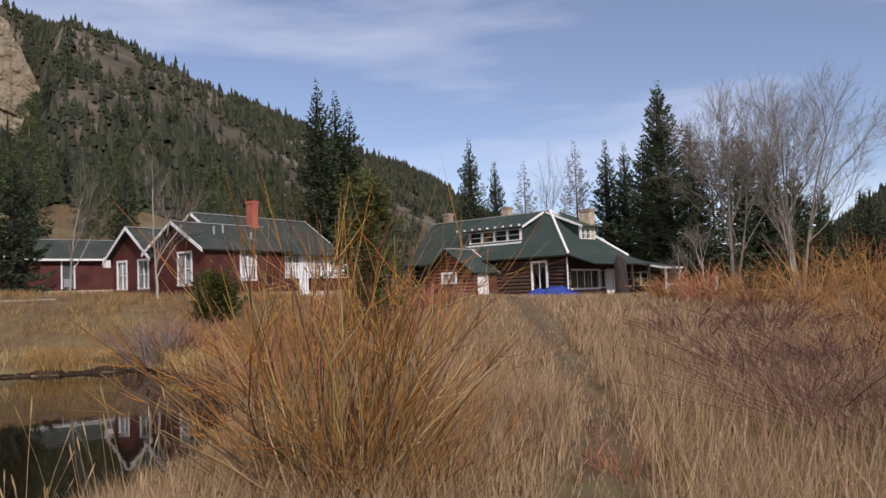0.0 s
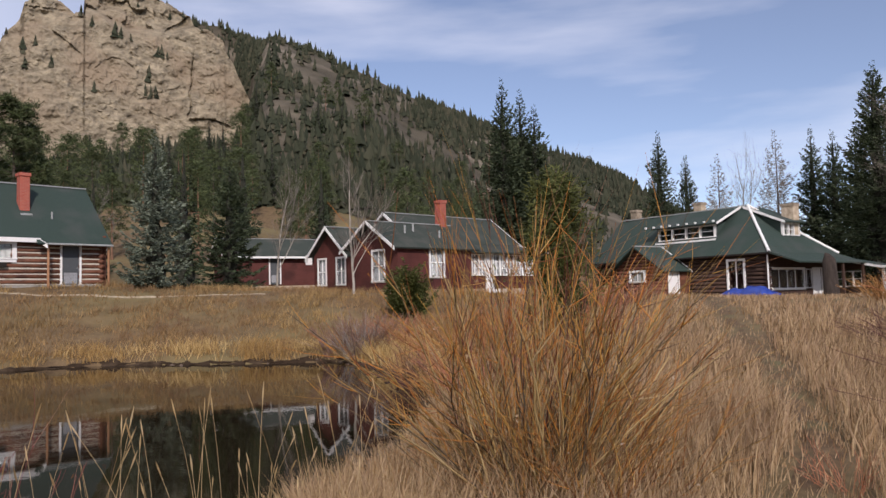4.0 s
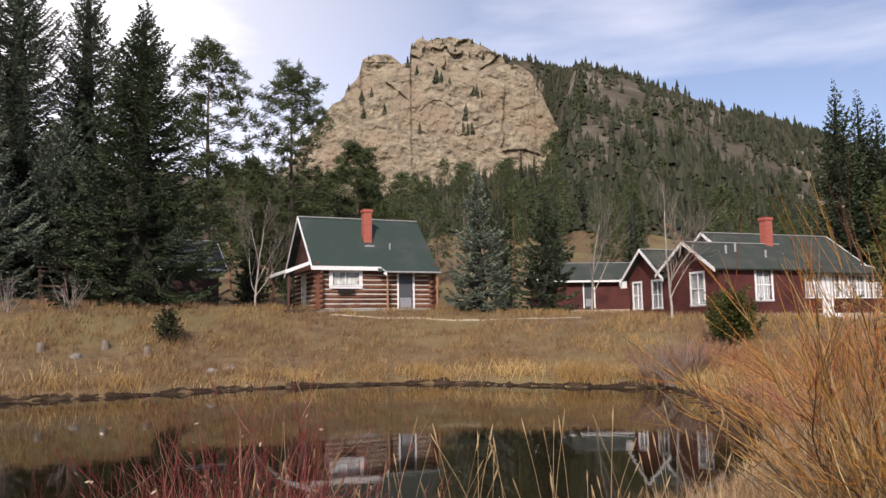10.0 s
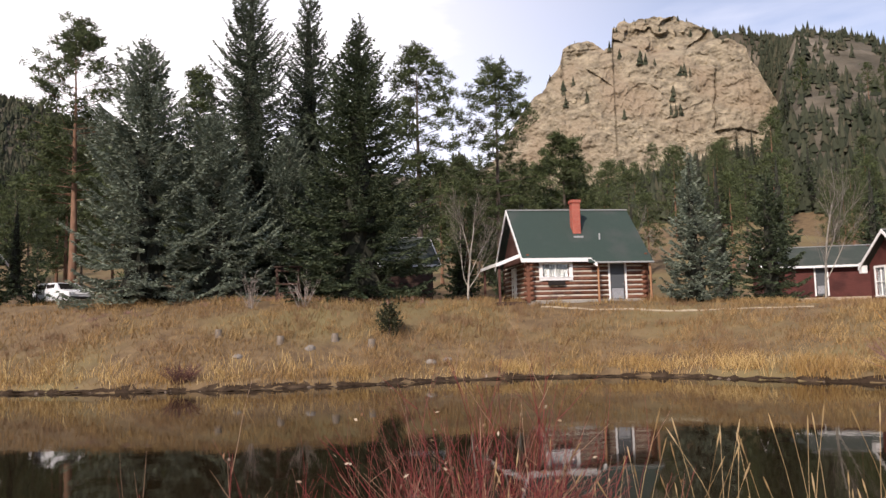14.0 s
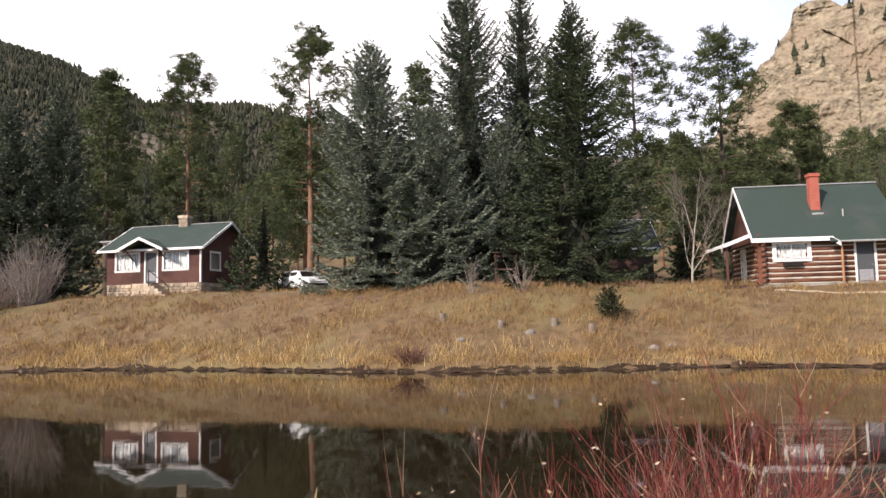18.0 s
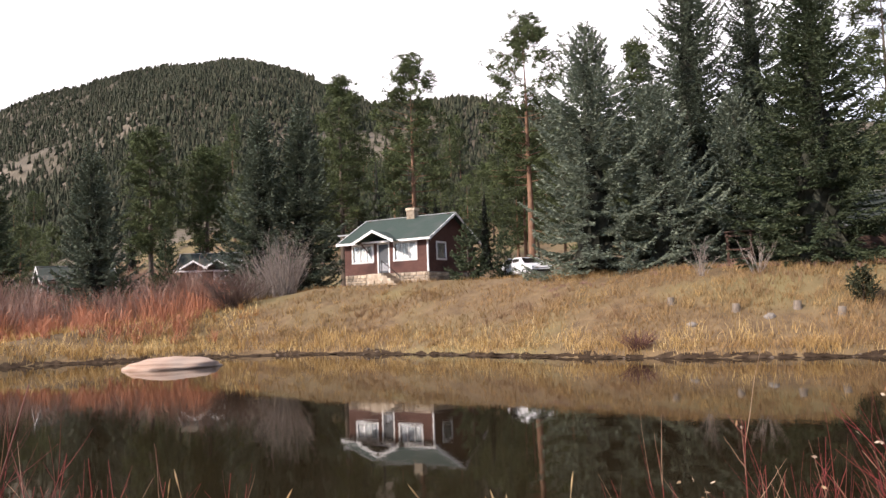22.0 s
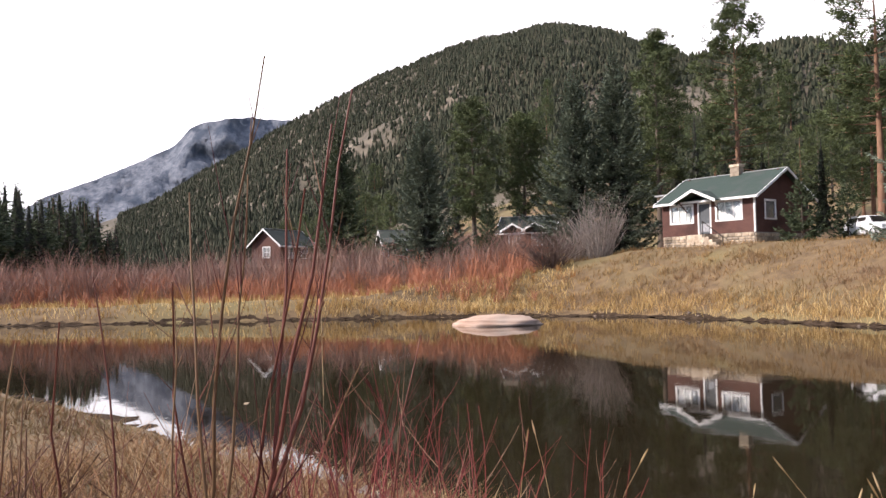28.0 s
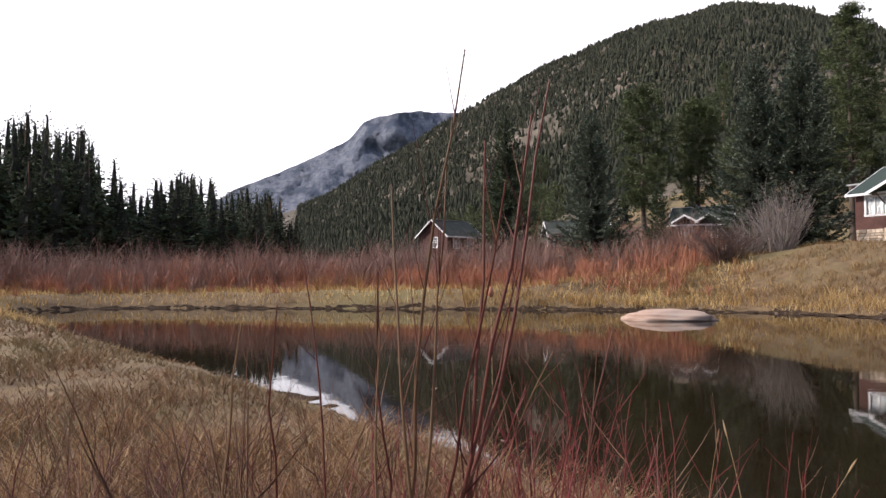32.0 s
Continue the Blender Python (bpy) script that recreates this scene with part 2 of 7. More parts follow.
def shore_distance(x, y):
    """Metres from the pond's edge, negative on the water."""
    p = np.stack([x, y], -1)
    best = np.full(x.shape, 1e9)
    inside = np.zeros(x.shape, bool)
    a, b = RING, np.roll(RING, -1, 0)
    for (x0, y0), (x1, y1) in zip(a, b):
        ex, ey = x1 - x0, y1 - y0
        s = np.clip(((x - x0) * ex + (y - y0) * ey) / (ex * ex + ey * ey), 0, 1)
        best = np.minimum(best, (x - x0 - s * ex) ** 2 + (y - y0 - s * ey) ** 2)
        if y1 != y0:
            inside ^= ((y0 > y) != (y1 > y)) & (x < ex * (y - y0) / ey + x0)
    d = np.sqrt(best)
    return np.where(inside, -d, d)


def sstep(a, b, x):
    t = np.clip((np.asarray(x, float) - a) / (b - a), 0, 1)
    return t * t * (3 - 2 * t)


def waves(x, y, seed, octaves=4, gain=0.5):
    """Smooth noise from sums of turned sines."""
    rng = np.random.RandomState(seed)
    out, amp, f = 0.0, 1.0, 1.0
    for _ in range(octaves):
        for _ in range(3):
            a, ph = rng.uniform(0, 6.28), rng.uniform(0, 6.28, 2)
            u, v = x * np.cos(a) + y * np.sin(a), y * np.cos(a) - x * np.sin(a)
            out = out + amp * np.sin(u * f + ph[0] + 1.3 * np.sin(v * f * 0.7 + ph[1])) / 3
        amp, f = amp * gain, f * 2.1
    return out


def bearing(x, y):
    return np.degrees(np.arctan2(-x, y + 0.5))


# bench on which the houses stand, and the skyline, by bearing
BENCH = ((-180, 0.4), (-60, 0.6), (-10, 1.2), (18, 1.95), (40, 2.82), (60, 3.1), (84, 3.35), (92, 3.2), (96, 2.5), (101, 1.6), (112, 0.5), (135, 0.2), (180, 0.4))
SKYLINE = ((-180, 2.0), (-40, 7.0), (-30, 5.6), (-25, 2.2), (-18, 2.31), (-8, 3.74), (-4, 5.38), (0, 8.04), (4, 10.14), (9.4, 12.49), (15, 13.41), (19, 14.34), (22.3, 15.1), (24.0, 15.5), (25.5, 15.75), (27, 16.3), (29, 17.2), (32, 17.25), (36, 15.63), (44, 11.11), (52, 7.51), (62, 8.72), (75, 10.58), (81, 12.0), (87, 11.42), (90, 12.88), (93, 14.31), (96, 15.18), (99, 15.71), (102, 15.72), (105, 15.48), (109, 14.51), (113, 13.04), (118, 10.39), (126, 5.68), (132, 3.39), (140, 2.0), (180, 2.0))
RIDGE = ((-180, 900), (-40, 330), (-20, 420), (0, 460), (20, 430), (40, 420), (60, 420), (80, 420), (100, 480), (115, 560), (140, 800), (180, 900))


def by(table, az):
    return np.interp(az, [a for a, _ in table], [v for _, v in table])


def height(x, y, d=None):
    x, y = np.asarray(x, float), np.asarray(y, float)
    r, az = np.hypot(x, y + 0.5), bearing(x, y)
    if d is None:
        d = shore_distance(x, y)
    p = by(BENCH, az) * sstep(9, 42, r)
    w = 2.2 + 9.0 * sstep(14, 30, r) * sstep(112, 98, az) * sstep(-5, 14, az)
    up = np.clip(d / w, 0, 1)
    up = 0.62 * up + 0.38 * sstep(0, 1, up)
    land = WATER + 0.22 * sstep(0.0, 0.5, d) + (p - WATER - 0.22) * up
    land = land + 0.07 * waves(x * 0.9, y * 0.9, 5) * sstep(0.2, 3, d) * sstep(2, 8, r)
    bed = WATER - 0.9 * sstep(0, 5, -d) - 0.15 * sstep(0, 0.3, -d)
    z = np.where(d > 0, land, bed)
    wooded = sstep(8, 22, az) * sstep(118, 96, az)
    z = z + wooded * 0.11 * np.maximum(r - 62, 0) * sstep(62, 95, r) * sstep(600, 200, r)
    # mountains
    top = np.tan(np.radians(by(SKYLINE, az))) * by(RIDGE, az)
    s = r / by(RIDGE, az)
    face = sstep(0.22, 1.02, s) * 0.55 + 0.45 * np.clip((s - 0.22) / 0.78, 0, 1) ** 1.5
    under = sstep(25.4, 28.6, az) * sstep(50, 46, az)
    face = face * (1 - under) + under * (0.36 * np.clip((s - 0.22) / 0.78, 0, 1) + 0.64 * np.clip((s - 0.90) / 0.09, 0, 1))
    drop = np.where(s > 1, np.maximum(1 - 0.55 * (s - 1), 0.05), 1)
    rough = waves(x * 0.02, y * 0.02, 9, 6, 0.6) * 5.0 * sstep(0.25, 0.6, s) * np.clip(top / 90, 0, 1)
    return z + np.maximum(top - 3, 0) * face * drop + rough * drop


radii = np.concatenate([np.linspace(0.02, 3, 12)[:-1], np.geomspace(3, 20, 80)[:-1], np.linspace(20, 56, 131)[:-1], np.geomspace(56, 110, 34)[:-1], np.geomspace(110, 900, 84)[:-1], np.geomspace(900, 3000, 14)])
angs = np.radians(np.concatenate([np.linspace(-180, -50, 66)[:-1], np.linspace(-50, 165, 441)[:-1], np.linspace(165, 180, 8)]))
RR, AA = np.meshgrid(radii, angs, indexing="ij")
GX, GY = -RR * np.sin(AA), RR * np.cos(AA) - 0.5
GZ = height(GX, GY)
ground_mesh = sheet("ground", np.stack([GX, GY, GZ], -1).reshape(-1, 3), grid_faces(*RR.shape), [M_soil, M_hill, M_mud])
rim = shore_distance(GX, GY)[:-1, :-1].ravel()
mid = np.where(RR[:-1, :-1].ravel() > 150, 1, np.where((rim < -0.4) & (RR[:-1, :-1].ravel() < 90), 2, 0)).astype(np.int32)
ground_mesh.polygons.foreach_set("material_index", mid)
ground = tagged(new("ground", ground_mesh), "dry autumn meadow and wooded slopes round a pond", "ground", kind="structure")

# low cut bank of dark mud all round the water
seg = np.linalg.norm(np.roll(RING, -1, 0) - RING, axis=1)
run = np.concatenate([[0], np.cumsum(seg)])
ts = np.arange(0, run[-1], 0.3)
closed = np.concatenate([RING, RING[:1]])
ex, ey = np.interp(ts, run, closed[:, 0]), np.interp(ts, run, closed[:, 1])
ox, oy = np.roll(ey, -2) - np.roll(ey, 2), np.roll(ex, 2) - np.roll(ex, -2)
on = np.hypot(ox, oy) + 1e-6
sign = np.sign(np.median(shore_distance(ex + ox / on, ey + oy / on)))
ox, oy = sign * ox / on, sign * oy / on
mud_rng = np.random.RandomState(31)
bank_h = 0.06 + 0.05 * waves(ex * 0.5, ey * 0.5, 95, 3)
rows_ = []
for off, lift in ((-0.5, -0.12), (-0.1, -0.03), (0.02, 0.3), (0.08, 0.75), (0.15, 1.0), (0.26, 1.0)):
    wob = 0.06 * mud_rng.normal(0, 1, len(ts)) + 0.14 * waves(ex * 1.3, ey * 1.3, 96, 2)
    bx, by_ = ex + ox * (off + wob), ey + oy * (off + wob)
    bz = WATER + np.maximum(bank_h, 0.02) * lift if off < 0.2 else height(bx, by_) - 0.02
    if 0 < off < 0.2:
        bz = np.maximum(bz, height(bx, by_) + 0.025)
    rows_.append(np.stack([bx, by_, bz + 0.015 * mud_rng.normal(0, 1, len(ts))], 1))
rows_ = np.stack(rows_, 1)
rows_ = np.concatenate([rows_, rows_[:1]])
tagged(new("pond_bank", sheet("pond_bank", rows_.reshape(-1, 3), grid_faces(len(ts) + 1, 6), M_mud, False)), "low dark muddy cut bank round the pond", "bank", kind="structure")

M_water = bpy.data.materials.new("pond_water")
M_water.use_nodes = True
_n, _l = M_water.node_tree.nodes, M_water.node_tree.links
_b = _n["Principled BSDF"]
_b.inputs["Base Color"].default_value = (0.014, 0.0098, 0.005, 1)
_b.inputs["Roughness"].default_value, _b.inputs["IOR"].default_value = 0.03, 1.33
_w = _n.new("ShaderNodeTexNoise")
_w.inputs["Scale"].default_value, _w.inputs["Detail"].default_value = 2.5, 3.0
_p = _n.new("ShaderNodeBump")
_p.inputs["Strength"].default_value, _p.inputs["Distance"].default_value = 0.05, 0.02
_t = _n.new("ShaderNodeTexCoord")
_l.new(_t.outputs["Object"], _w.inputs["Vector"])
_l.new(_w.outputs["Fac"], _p.inputs["Height"])
_l.new(_p.outputs["Normal"], _b.inputs["Normal"])
water_ring = smooth_ring(SHORE, 2) * 1.0
centre = water_ring.mean(0)
water_ring = centre + (water_ring - centre) * 1.06
me = bpy.data.meshes.new("water")
me.from_pydata([(x, y, WATER) for x, y in water_ring], [], [list(range(len(water_ring)))])
me.materials.append(M_water)
tagged(new("water", me), "still brown pond water mirroring the far bank", "water", kind="structure")

# pale granite dome standing out of the mountainside: a broad slabby wall, a ledge with trees, a broken cap
CREST = ((24.2, 8.0), (24.95, 10.6), (25.83, 12.4), (26.87, 13.85), (27.38, 14.9), (28.15, 16.65), (28.68, 17.3), (28.85, 18.2), (29.6, 18.75), (30.9, 19.1), (31.15, 19.65), (32.44, 20.3), (33.94, 20.85), (35.18, 21.0),
         (36.27, 20.87), (37.5, 20.8), (37.95, 20.55), (38.06, 19.3), (38.6, 19.05), (39.0, 19.5), (39.4, 19.8), (40.7, 19.82), (41.6, 19.4), (41.85, 18.45), (43.26, 16.6), (44.3, 15.8), (46.0, 13.4), (48.6, 9.5))
na, ne = 360, 210
caz = np.linspace(24.2, 48.6, na)
crest = by(CREST, caz) + 0.10 * waves(caz * 5.1, caz * 0, 21, 4)
U, V = np.meshgrid(np.linspace(0, 1, ne), np.linspace(0, 1, na), indexing="ij")
CA = caz[None, :] + 0 * U
top_u = 0.9
EL = np.where(U < top_u, 4.0 + (crest[None, :] - 4.0) * (U / top_u), crest[None, :] - (U - top_u) * 14)
px, pz = CA * 6.6, EL * 6.6


def window_of(v, a, b, soft):
    return sstep(a - soft, a + soft, v) * sstep(b + soft, b - soft, v)


def under_roof(line, depth, fade, a, b):
    """A hollow under an overhanging lip that follows line."""
    return depth * np.where(EL < line, np.exp(-np.maximum(line - EL, 0) / fade), 0) * window_of(CA, a, b, 0.25)


shelf = 18.2 + 0.22 * np.sin(CA * 1.9) + 0.28 * np.abs(CA - 34)
CRAD = 350 + 3.9 * (EL - 8) + 0.055 * np.maximum(EL - 12, 0) ** 2 + 9 * sstep(shelf - 0.25, shelf + 0.3, EL) * window_of(CA, 31.2, 38.2, 0.3)
CRAD = CRAD + 26 * np.clip((29.5 - CA) / 5, 0, 1) ** 2 + 34 * np.clip((CA - 39) / 9, 0, 1) ** 1.5
CRAD = CRAD - 3.2 * waves(px * 0.055, pz * 0.06, 31, 4, 0.42) - 2.4 * np.abs(waves(px * 0.16, pz * 0.2, 34, 5, 0.6)) - 1.3 * waves(px * 0.3 + pz * 0.1, pz * 0.36, 45, 4, 0.6)
# onion-skin slabs that lap over one another
lap = EL * 0.5 + 0.16 * CA + 0.75 * waves(px * 0.045, pz * 0.04, 36, 4)
lap2 = EL * 1.3 - 0.35 * CA + 0.9 * waves(px * 0.09, pz * 0.08, 38, 4)
CRAD = CRAD + 2.0 * (1 - lap % 1.0) ** 3 * sstep(-0.3, 0.5, waves(px * 0.07, pz * 0.05, 39, 2)) + 0.8 * (1 - lap2 % 1.0) ** 4 * sstep(-0.2, 0.5, waves(px * 0.1, pz * 0.08, 44, 2))
# broken blocks in the cap, flutes and cracks in the wall
cap = np.maximum(window_of(CA, 31.0, 38.1, 0.15) * sstep(shelf - 0.1, shelf + 0.3, EL), window_of(CA, 38.8, 41.9, 0.15) * sstep(18.9, 19.2, EL))
CRAD = CRAD + cap * (1.7 * np.sign(waves(px * 0.28, pz * 0.42, 40, 2)) + 1.1 * waves(px * 0.5, pz * 0.7, 41, 3))
CRAD = CRAD + 0.7 * np.abs(waves(px * 0.55, pz * 0.07, 47, 2)) * window_of(CA, 31.3, 32.9, 0.3) * window_of(EL, 15.4, 17.5, 0.4)
for at_az, slant, e0, e1, deep, thin in ((31.25, -0.07, 12.9, 17.2, 3.0, 0.05), (33.3, 0.25, 11.5, 13.8, 0.8, 0.06), (35.0, 0.15, 16.6, 18.0, 0.8, 0.06), (29.4, 0.2, 14.5, 16.4, 0.7, 0.06)):
    CRAD = CRAD + deep * np.exp(-((CA - at_az - slant * (EL - e0) - 0.05 * np.sin(EL * 4) - 0.07 * waves(EL * 5, EL * 0, 46, 3)) / thin) ** 2) * window_of(EL, e0, e1, 0.3)
CRAD = CRAD + under_roof(12.95 - 0.16 * (CA - 30.2) ** 2, 2.8, 0.45, 28.3, 31.3) + under_roof(17.3 + 0.75 * (CA - 39), 2.4, 0.5, 38.3, 39.9) + under_roof(16.6 - 0.42 * (CA - 36) ** 2, 1.1, 0.8, 34.6, 37.4)
CRAD = CRAD + under_roof(19.25 + 0 * CA, 2.2, 0.12, 39.2, 41.7) + under_roof(14.6 - 0.4 * (CA - 33), 1.2, 0.5, 31.8, 34.6)
CRAD = CRAD + np.where(U > top_u, (U - top_u) * 600, 0)
cxr, cyr = -CRAD * np.sin(np.radians(CA)), CRAD * np.cos(np.radians(CA)) - 0.5
cz = EYE + np.tan(np.radians(EL)) * CRAD + 0.3 * waves(px * 0.5, pz * 0.5, 37, 3)
cliff_mesh = sheet("cliff", np.stack([cxr, cyr, cz], -1).reshape(-1, 3), grid_faces(ne, na), M_rock, False)
tagged(new("cliff", cliff_mesh), "pale tan granite dome with ledges and cracks", "cliff", kind="structure")

# far bluff down the valley, its blue-grey distance haze put into the rock colour
nf, mf = 120, 40
faz = np.linspace(106, 142, nf)
fel = by(((106, 10.75), (112, 11.15), (117.2, 11.55), (119.7, 11.65), (122.2, 11.25), (123.3, 10.75), (124.3, 9.55), (127.7, 7.85), (132.2, 5.95), (136, 3.55), (142, 2.15)), faz) + 0.06 * waves(faz * 4, faz * 0, 41, 3)
UF, VF = np.meshgrid(np.linspace(0, 1, mf), np.linspace(0, 1, nf), indexing="ij")
FA, FE = faz[None, :] + 0 * UF, fel[None, :] * UF
FR = 1450 + 420 * UF + 22 * waves(FA * 2.2, FE * 1.6, 43, 4, 0.6) + 60 * sstep(8.5, 11, FE) * np.exp(-((FA - 121) / 2.2) ** 2) * -1
bluff = sheet("far_bluff", np.stack([-FR * np.sin(np.radians(FA)), FR * np.cos(np.radians(FA)), EYE + np.tan(np.radians(FE)) * FR], -1).reshape(-1, 3), grid_faces(mf, nf), mat("haze_tinted_rock", (0.06, 0.075, 0.10), (0.19, 0.2, 0.225), 0.09, 0.95, 0.6, third=(0.05, 0.065, 0.09), third_scale=0.025, bump_dist=6.0))
tagged(new("far_bluff", bluff), "distant rocky bluff with sparse trees, coloured blue-grey for haze", "mountain", kind="structure")

# conifers on the slopes, too many to count
rng = np.random.RandomState(8)
n = 85500
taz = np.concatenate([rng.uniform(22.5, 32, 3500), rng.uniform(-6, 50, 24000), rng.uniform(60, 128, 36000), rng.uniform(86, 128, 16000), rng.uniform(-48, -21, 6000)])
trr = by(RIDGE, taz) * rng.uniform(0.30, 1.03, n) ** 0.9
trr[:3500] = by(RIDGE, taz[:3500]) * rng.uniform(0.93, 1.03, 3500)
tx, ty = -trr * np.sin(np.radians(taz)), trr * np.cos(np.radians(taz)) - 0.5
cover = waves(tx * 0.016, ty * 0.016, 51, 3) + 0.8 * waves(tx * 0.06, ty * 0.06, 52, 2) + 0.55 * (1 - trr / by(RIDGE, taz)) * 2 - 0.15 + np.where(taz > 96, 1.1, np.where(taz > 55, 0.55, np.where(taz < -15, 1.2, 0.3)))
front = (taz > 26.6) & (taz < 48.5) & (trr > 300) & ~((taz < 32) & (trr > by(RIDGE, taz) * 0.93))
bare = sstep(0.58, 0.8, trr / by(RIDGE, taz)) * sstep(13, 17, taz) * sstep(33, 30, taz)
cover = cover - 1.7 * bare * (0.6 + 0.5 * waves(tx * 0.05, ty * 0.05, 54, 2))
keep = (rng.rand(n) < np.clip(0.25 + 0.75 * cover, 0.07, 0.92)) & ~front
tx, ty, taz, trr = tx[keep], ty[keep], taz[keep], trr[keep]
tz = height(tx, ty) - 0.4
th = np.where(taz > 55, rng.uniform(2.0, 4.4, len(tx)), rng.uniform(3.0, 7.0, len(tx))) * (0.8 + 0.4 * rng.rand(len(tx)))
# conifers rooted on the dome's ledges and crest
LEDGES = ((38.19, 19.1, 6), (37.52, 18.5, 6), (36.03, 17.9, 8.5), (35.7, 17.9, 6.5), (35.08, 17.85, 4), (33.32, 16.9, 6), (33.0, 16.9, 7), (32.72, 16.9, 4.5), (41.68, 16.4, 8), (40.93, 16.9, 6), (39.95, 15.6, 6.5), (37.36, 14.3, 6),
          (33.94, 15.2, 9), (33.77, 14.1, 7.5), (33.45, 14.2, 6.5), (34.1, 14.4, 6), (35.46, 20.2, 3.5), (32.46, 19.4, 4.5), (31.63, 19.5, 4.5), (37.64, 20.3, 3), (41.5, 15.5, 6), (34.6, 20.0, 3))
for a, e, h in LEDGES:
    k = np.argmin((CA - a) ** 2 + (EL - e) ** 2 + 9 * (U > top_u))
    tx, ty, tz, th = np.append(tx, cxr.flat[k]), np.append(ty, cyr.flat[k]), np.append(tz, cz.flat[k] - 0.6), np.append(th, h)
cj = rng.randint(10, na - 60, 26)
ci = np.full(26, int(top_u * ne)) + rng.randint(-3, 3, 26)
tx, ty, tz = np.append(tx, cxr[ci, cj]), np.append(ty, cyr[ci, cj]), np.append(tz, cz[ci, cj] - 0.5)
th = np.append(th, rng.uniform(1.6, 4.0, 26))
nt = len(tx)
tw = th * rng.uniform(0.2, 0.33, nt)
V_, F_ = [], []
LAYERS = ((0.02, 0.5, 1.0), (0.26, 0.76, 0.78), (0.52, 1.0, 0.5))
for z0, z1, k in LAYERS:
    ang0 = rng.uniform(0, 6.28, nt)
    for q in range(5):
        a = ang0 + q * 2 * np.pi / 5
        w = tw * k * rng.uniform(0.5, 1.25, nt)
        V_.append(np.stack([tx + w * np.cos(a), ty + w * np.sin(a), tz + th * (z0 + rng.uniform(-0.1, 0.1, nt))], 1))
    V_.append(np.stack([tx + rng.normal(0, 0.03, nt) * th, ty + rng.normal(0, 0.03, nt) * th, tz + th * z1], 1))
allv = np.stack(V_, 1)
for layer in range(3):
    for q in range(5):
        F_.append(np.stack([np.arange(nt) * 18 + layer * 6 + q, np.arange(nt) * 18 + layer * 6 + (q + 1) % 5, np.arange(nt) * 18 + layer * 6 + 5], 1))
slope_trees = sheet("slope_trees", allv.reshape(-1, 3), np.concatenate(F_), ramp_mat("slope_conifers", [(0.021, 0.026, 0.015), (0.033, 0.038, 0.022), (0.046, 0.05, 0.03), (0.066, 0.06, 0.038)], 0.9), False)
tagged(new("slope_trees", slope_trees), "dark conifers scattered thickly over the mountain slopes", "woods", kind="stuff")

# ---- trees ----
M_spruce = ramp_mat("dark_spruce_needles", [(0.030, 0.042, 0.022), (0.055, 0.076, 0.038), (0.084, 0.108, 0.055), (0.109, 0.130, 0.071)], 0.65, patch=0.6, patch_scale=0.8, patch_col=(0.032, 0.043, 0.024), trans=0.15)
M_blue = ramp_mat("blue_grey_spruce_needles", [(0.091, 0.116, 0.084), (0.151, 0.182, 0.132), (0.215, 0.251, 0.184), (0.274, 0.308, 0.230)], 0.65, patch=0.6, patch_scale=0.8, patch_col=(0.092, 0.11, 0.082), trans=0.15)
M_frost = ramp_mat("frosted_green_spruce_needles", [(0.047, 0.063, 0.041), (0.082, 0.103, 0.068), (0.124, 0.149, 0.103), (0.163, 0.187, 0.133)], 0.65, patch=0.6, patch_scale=0.5, patch_col=(0.045, 0.058, 0.036), trans=0.15)
M_juniper = ramp_mat("dull_juniper_sprays", [(0.03, 0.035, 0.018), (0.055, 0.06, 0.03), (0.085, 0.085, 0.045)], 0.7)
M_pine = ramp_mat("olive_pine_needles", [(0.032, 0.043, 0.017), (0.061, 0.082, 0.029), (0.097, 0.123, 0.048), (0.130, 0.154, 0.067)], 0.65, patch=0.5, patch_scale=0.5, patch_col=(0.04, 0.044, 0.02), trans=0.15)
M_young = ramp_mat("yellow_green_young_pine_needles", [(0.044, 0.056, 0.016), (0.088, 0.100, 0.028), (0.144, 0.148, 0.048)], 0.6, trans=0.3)
M_larch = ramp_mat("brown_bare_larch_twigs", [(0.14, 0.12, 0.095), (0.22, 0.19, 0.155), (0.30, 0.26, 0.215)], 0.85)
M_twig = ramp_mat("pale_grey_twigs", [(0.13, 0.108, 0.09), (0.20, 0.172, 0.146), (0.27, 0.24, 0.205)], 0.85)
M_pale_bark = mat("pale_aspen_bark", (0.26, 0.23, 0.19), (0.46, 0.42, 0.36), 5, 0.9, 0.5, stretch=(1, 1, 2.5))
M_cotton = mat("grey_cottonwood_bark", (0.14, 0.12, 0.10), (0.28, 0.25, 0.21), 5, 0.9, 0.5, stretch=(1, 1, 0.4))
M_red_bark = mat("orange_pine_bark", (0.12, 0.063, 0.038), (0.27, 0.155, 0.098), 4, 0.9, 0.9, stretch=(1, 1, 0.3))
M_dark_bark = mat("dark_spruce_bark", (0.06, 0.045, 0.035), (0.14, 0.11, 0.085), 8, 0.95, 0.8, stretch=(1, 1, 0.3))


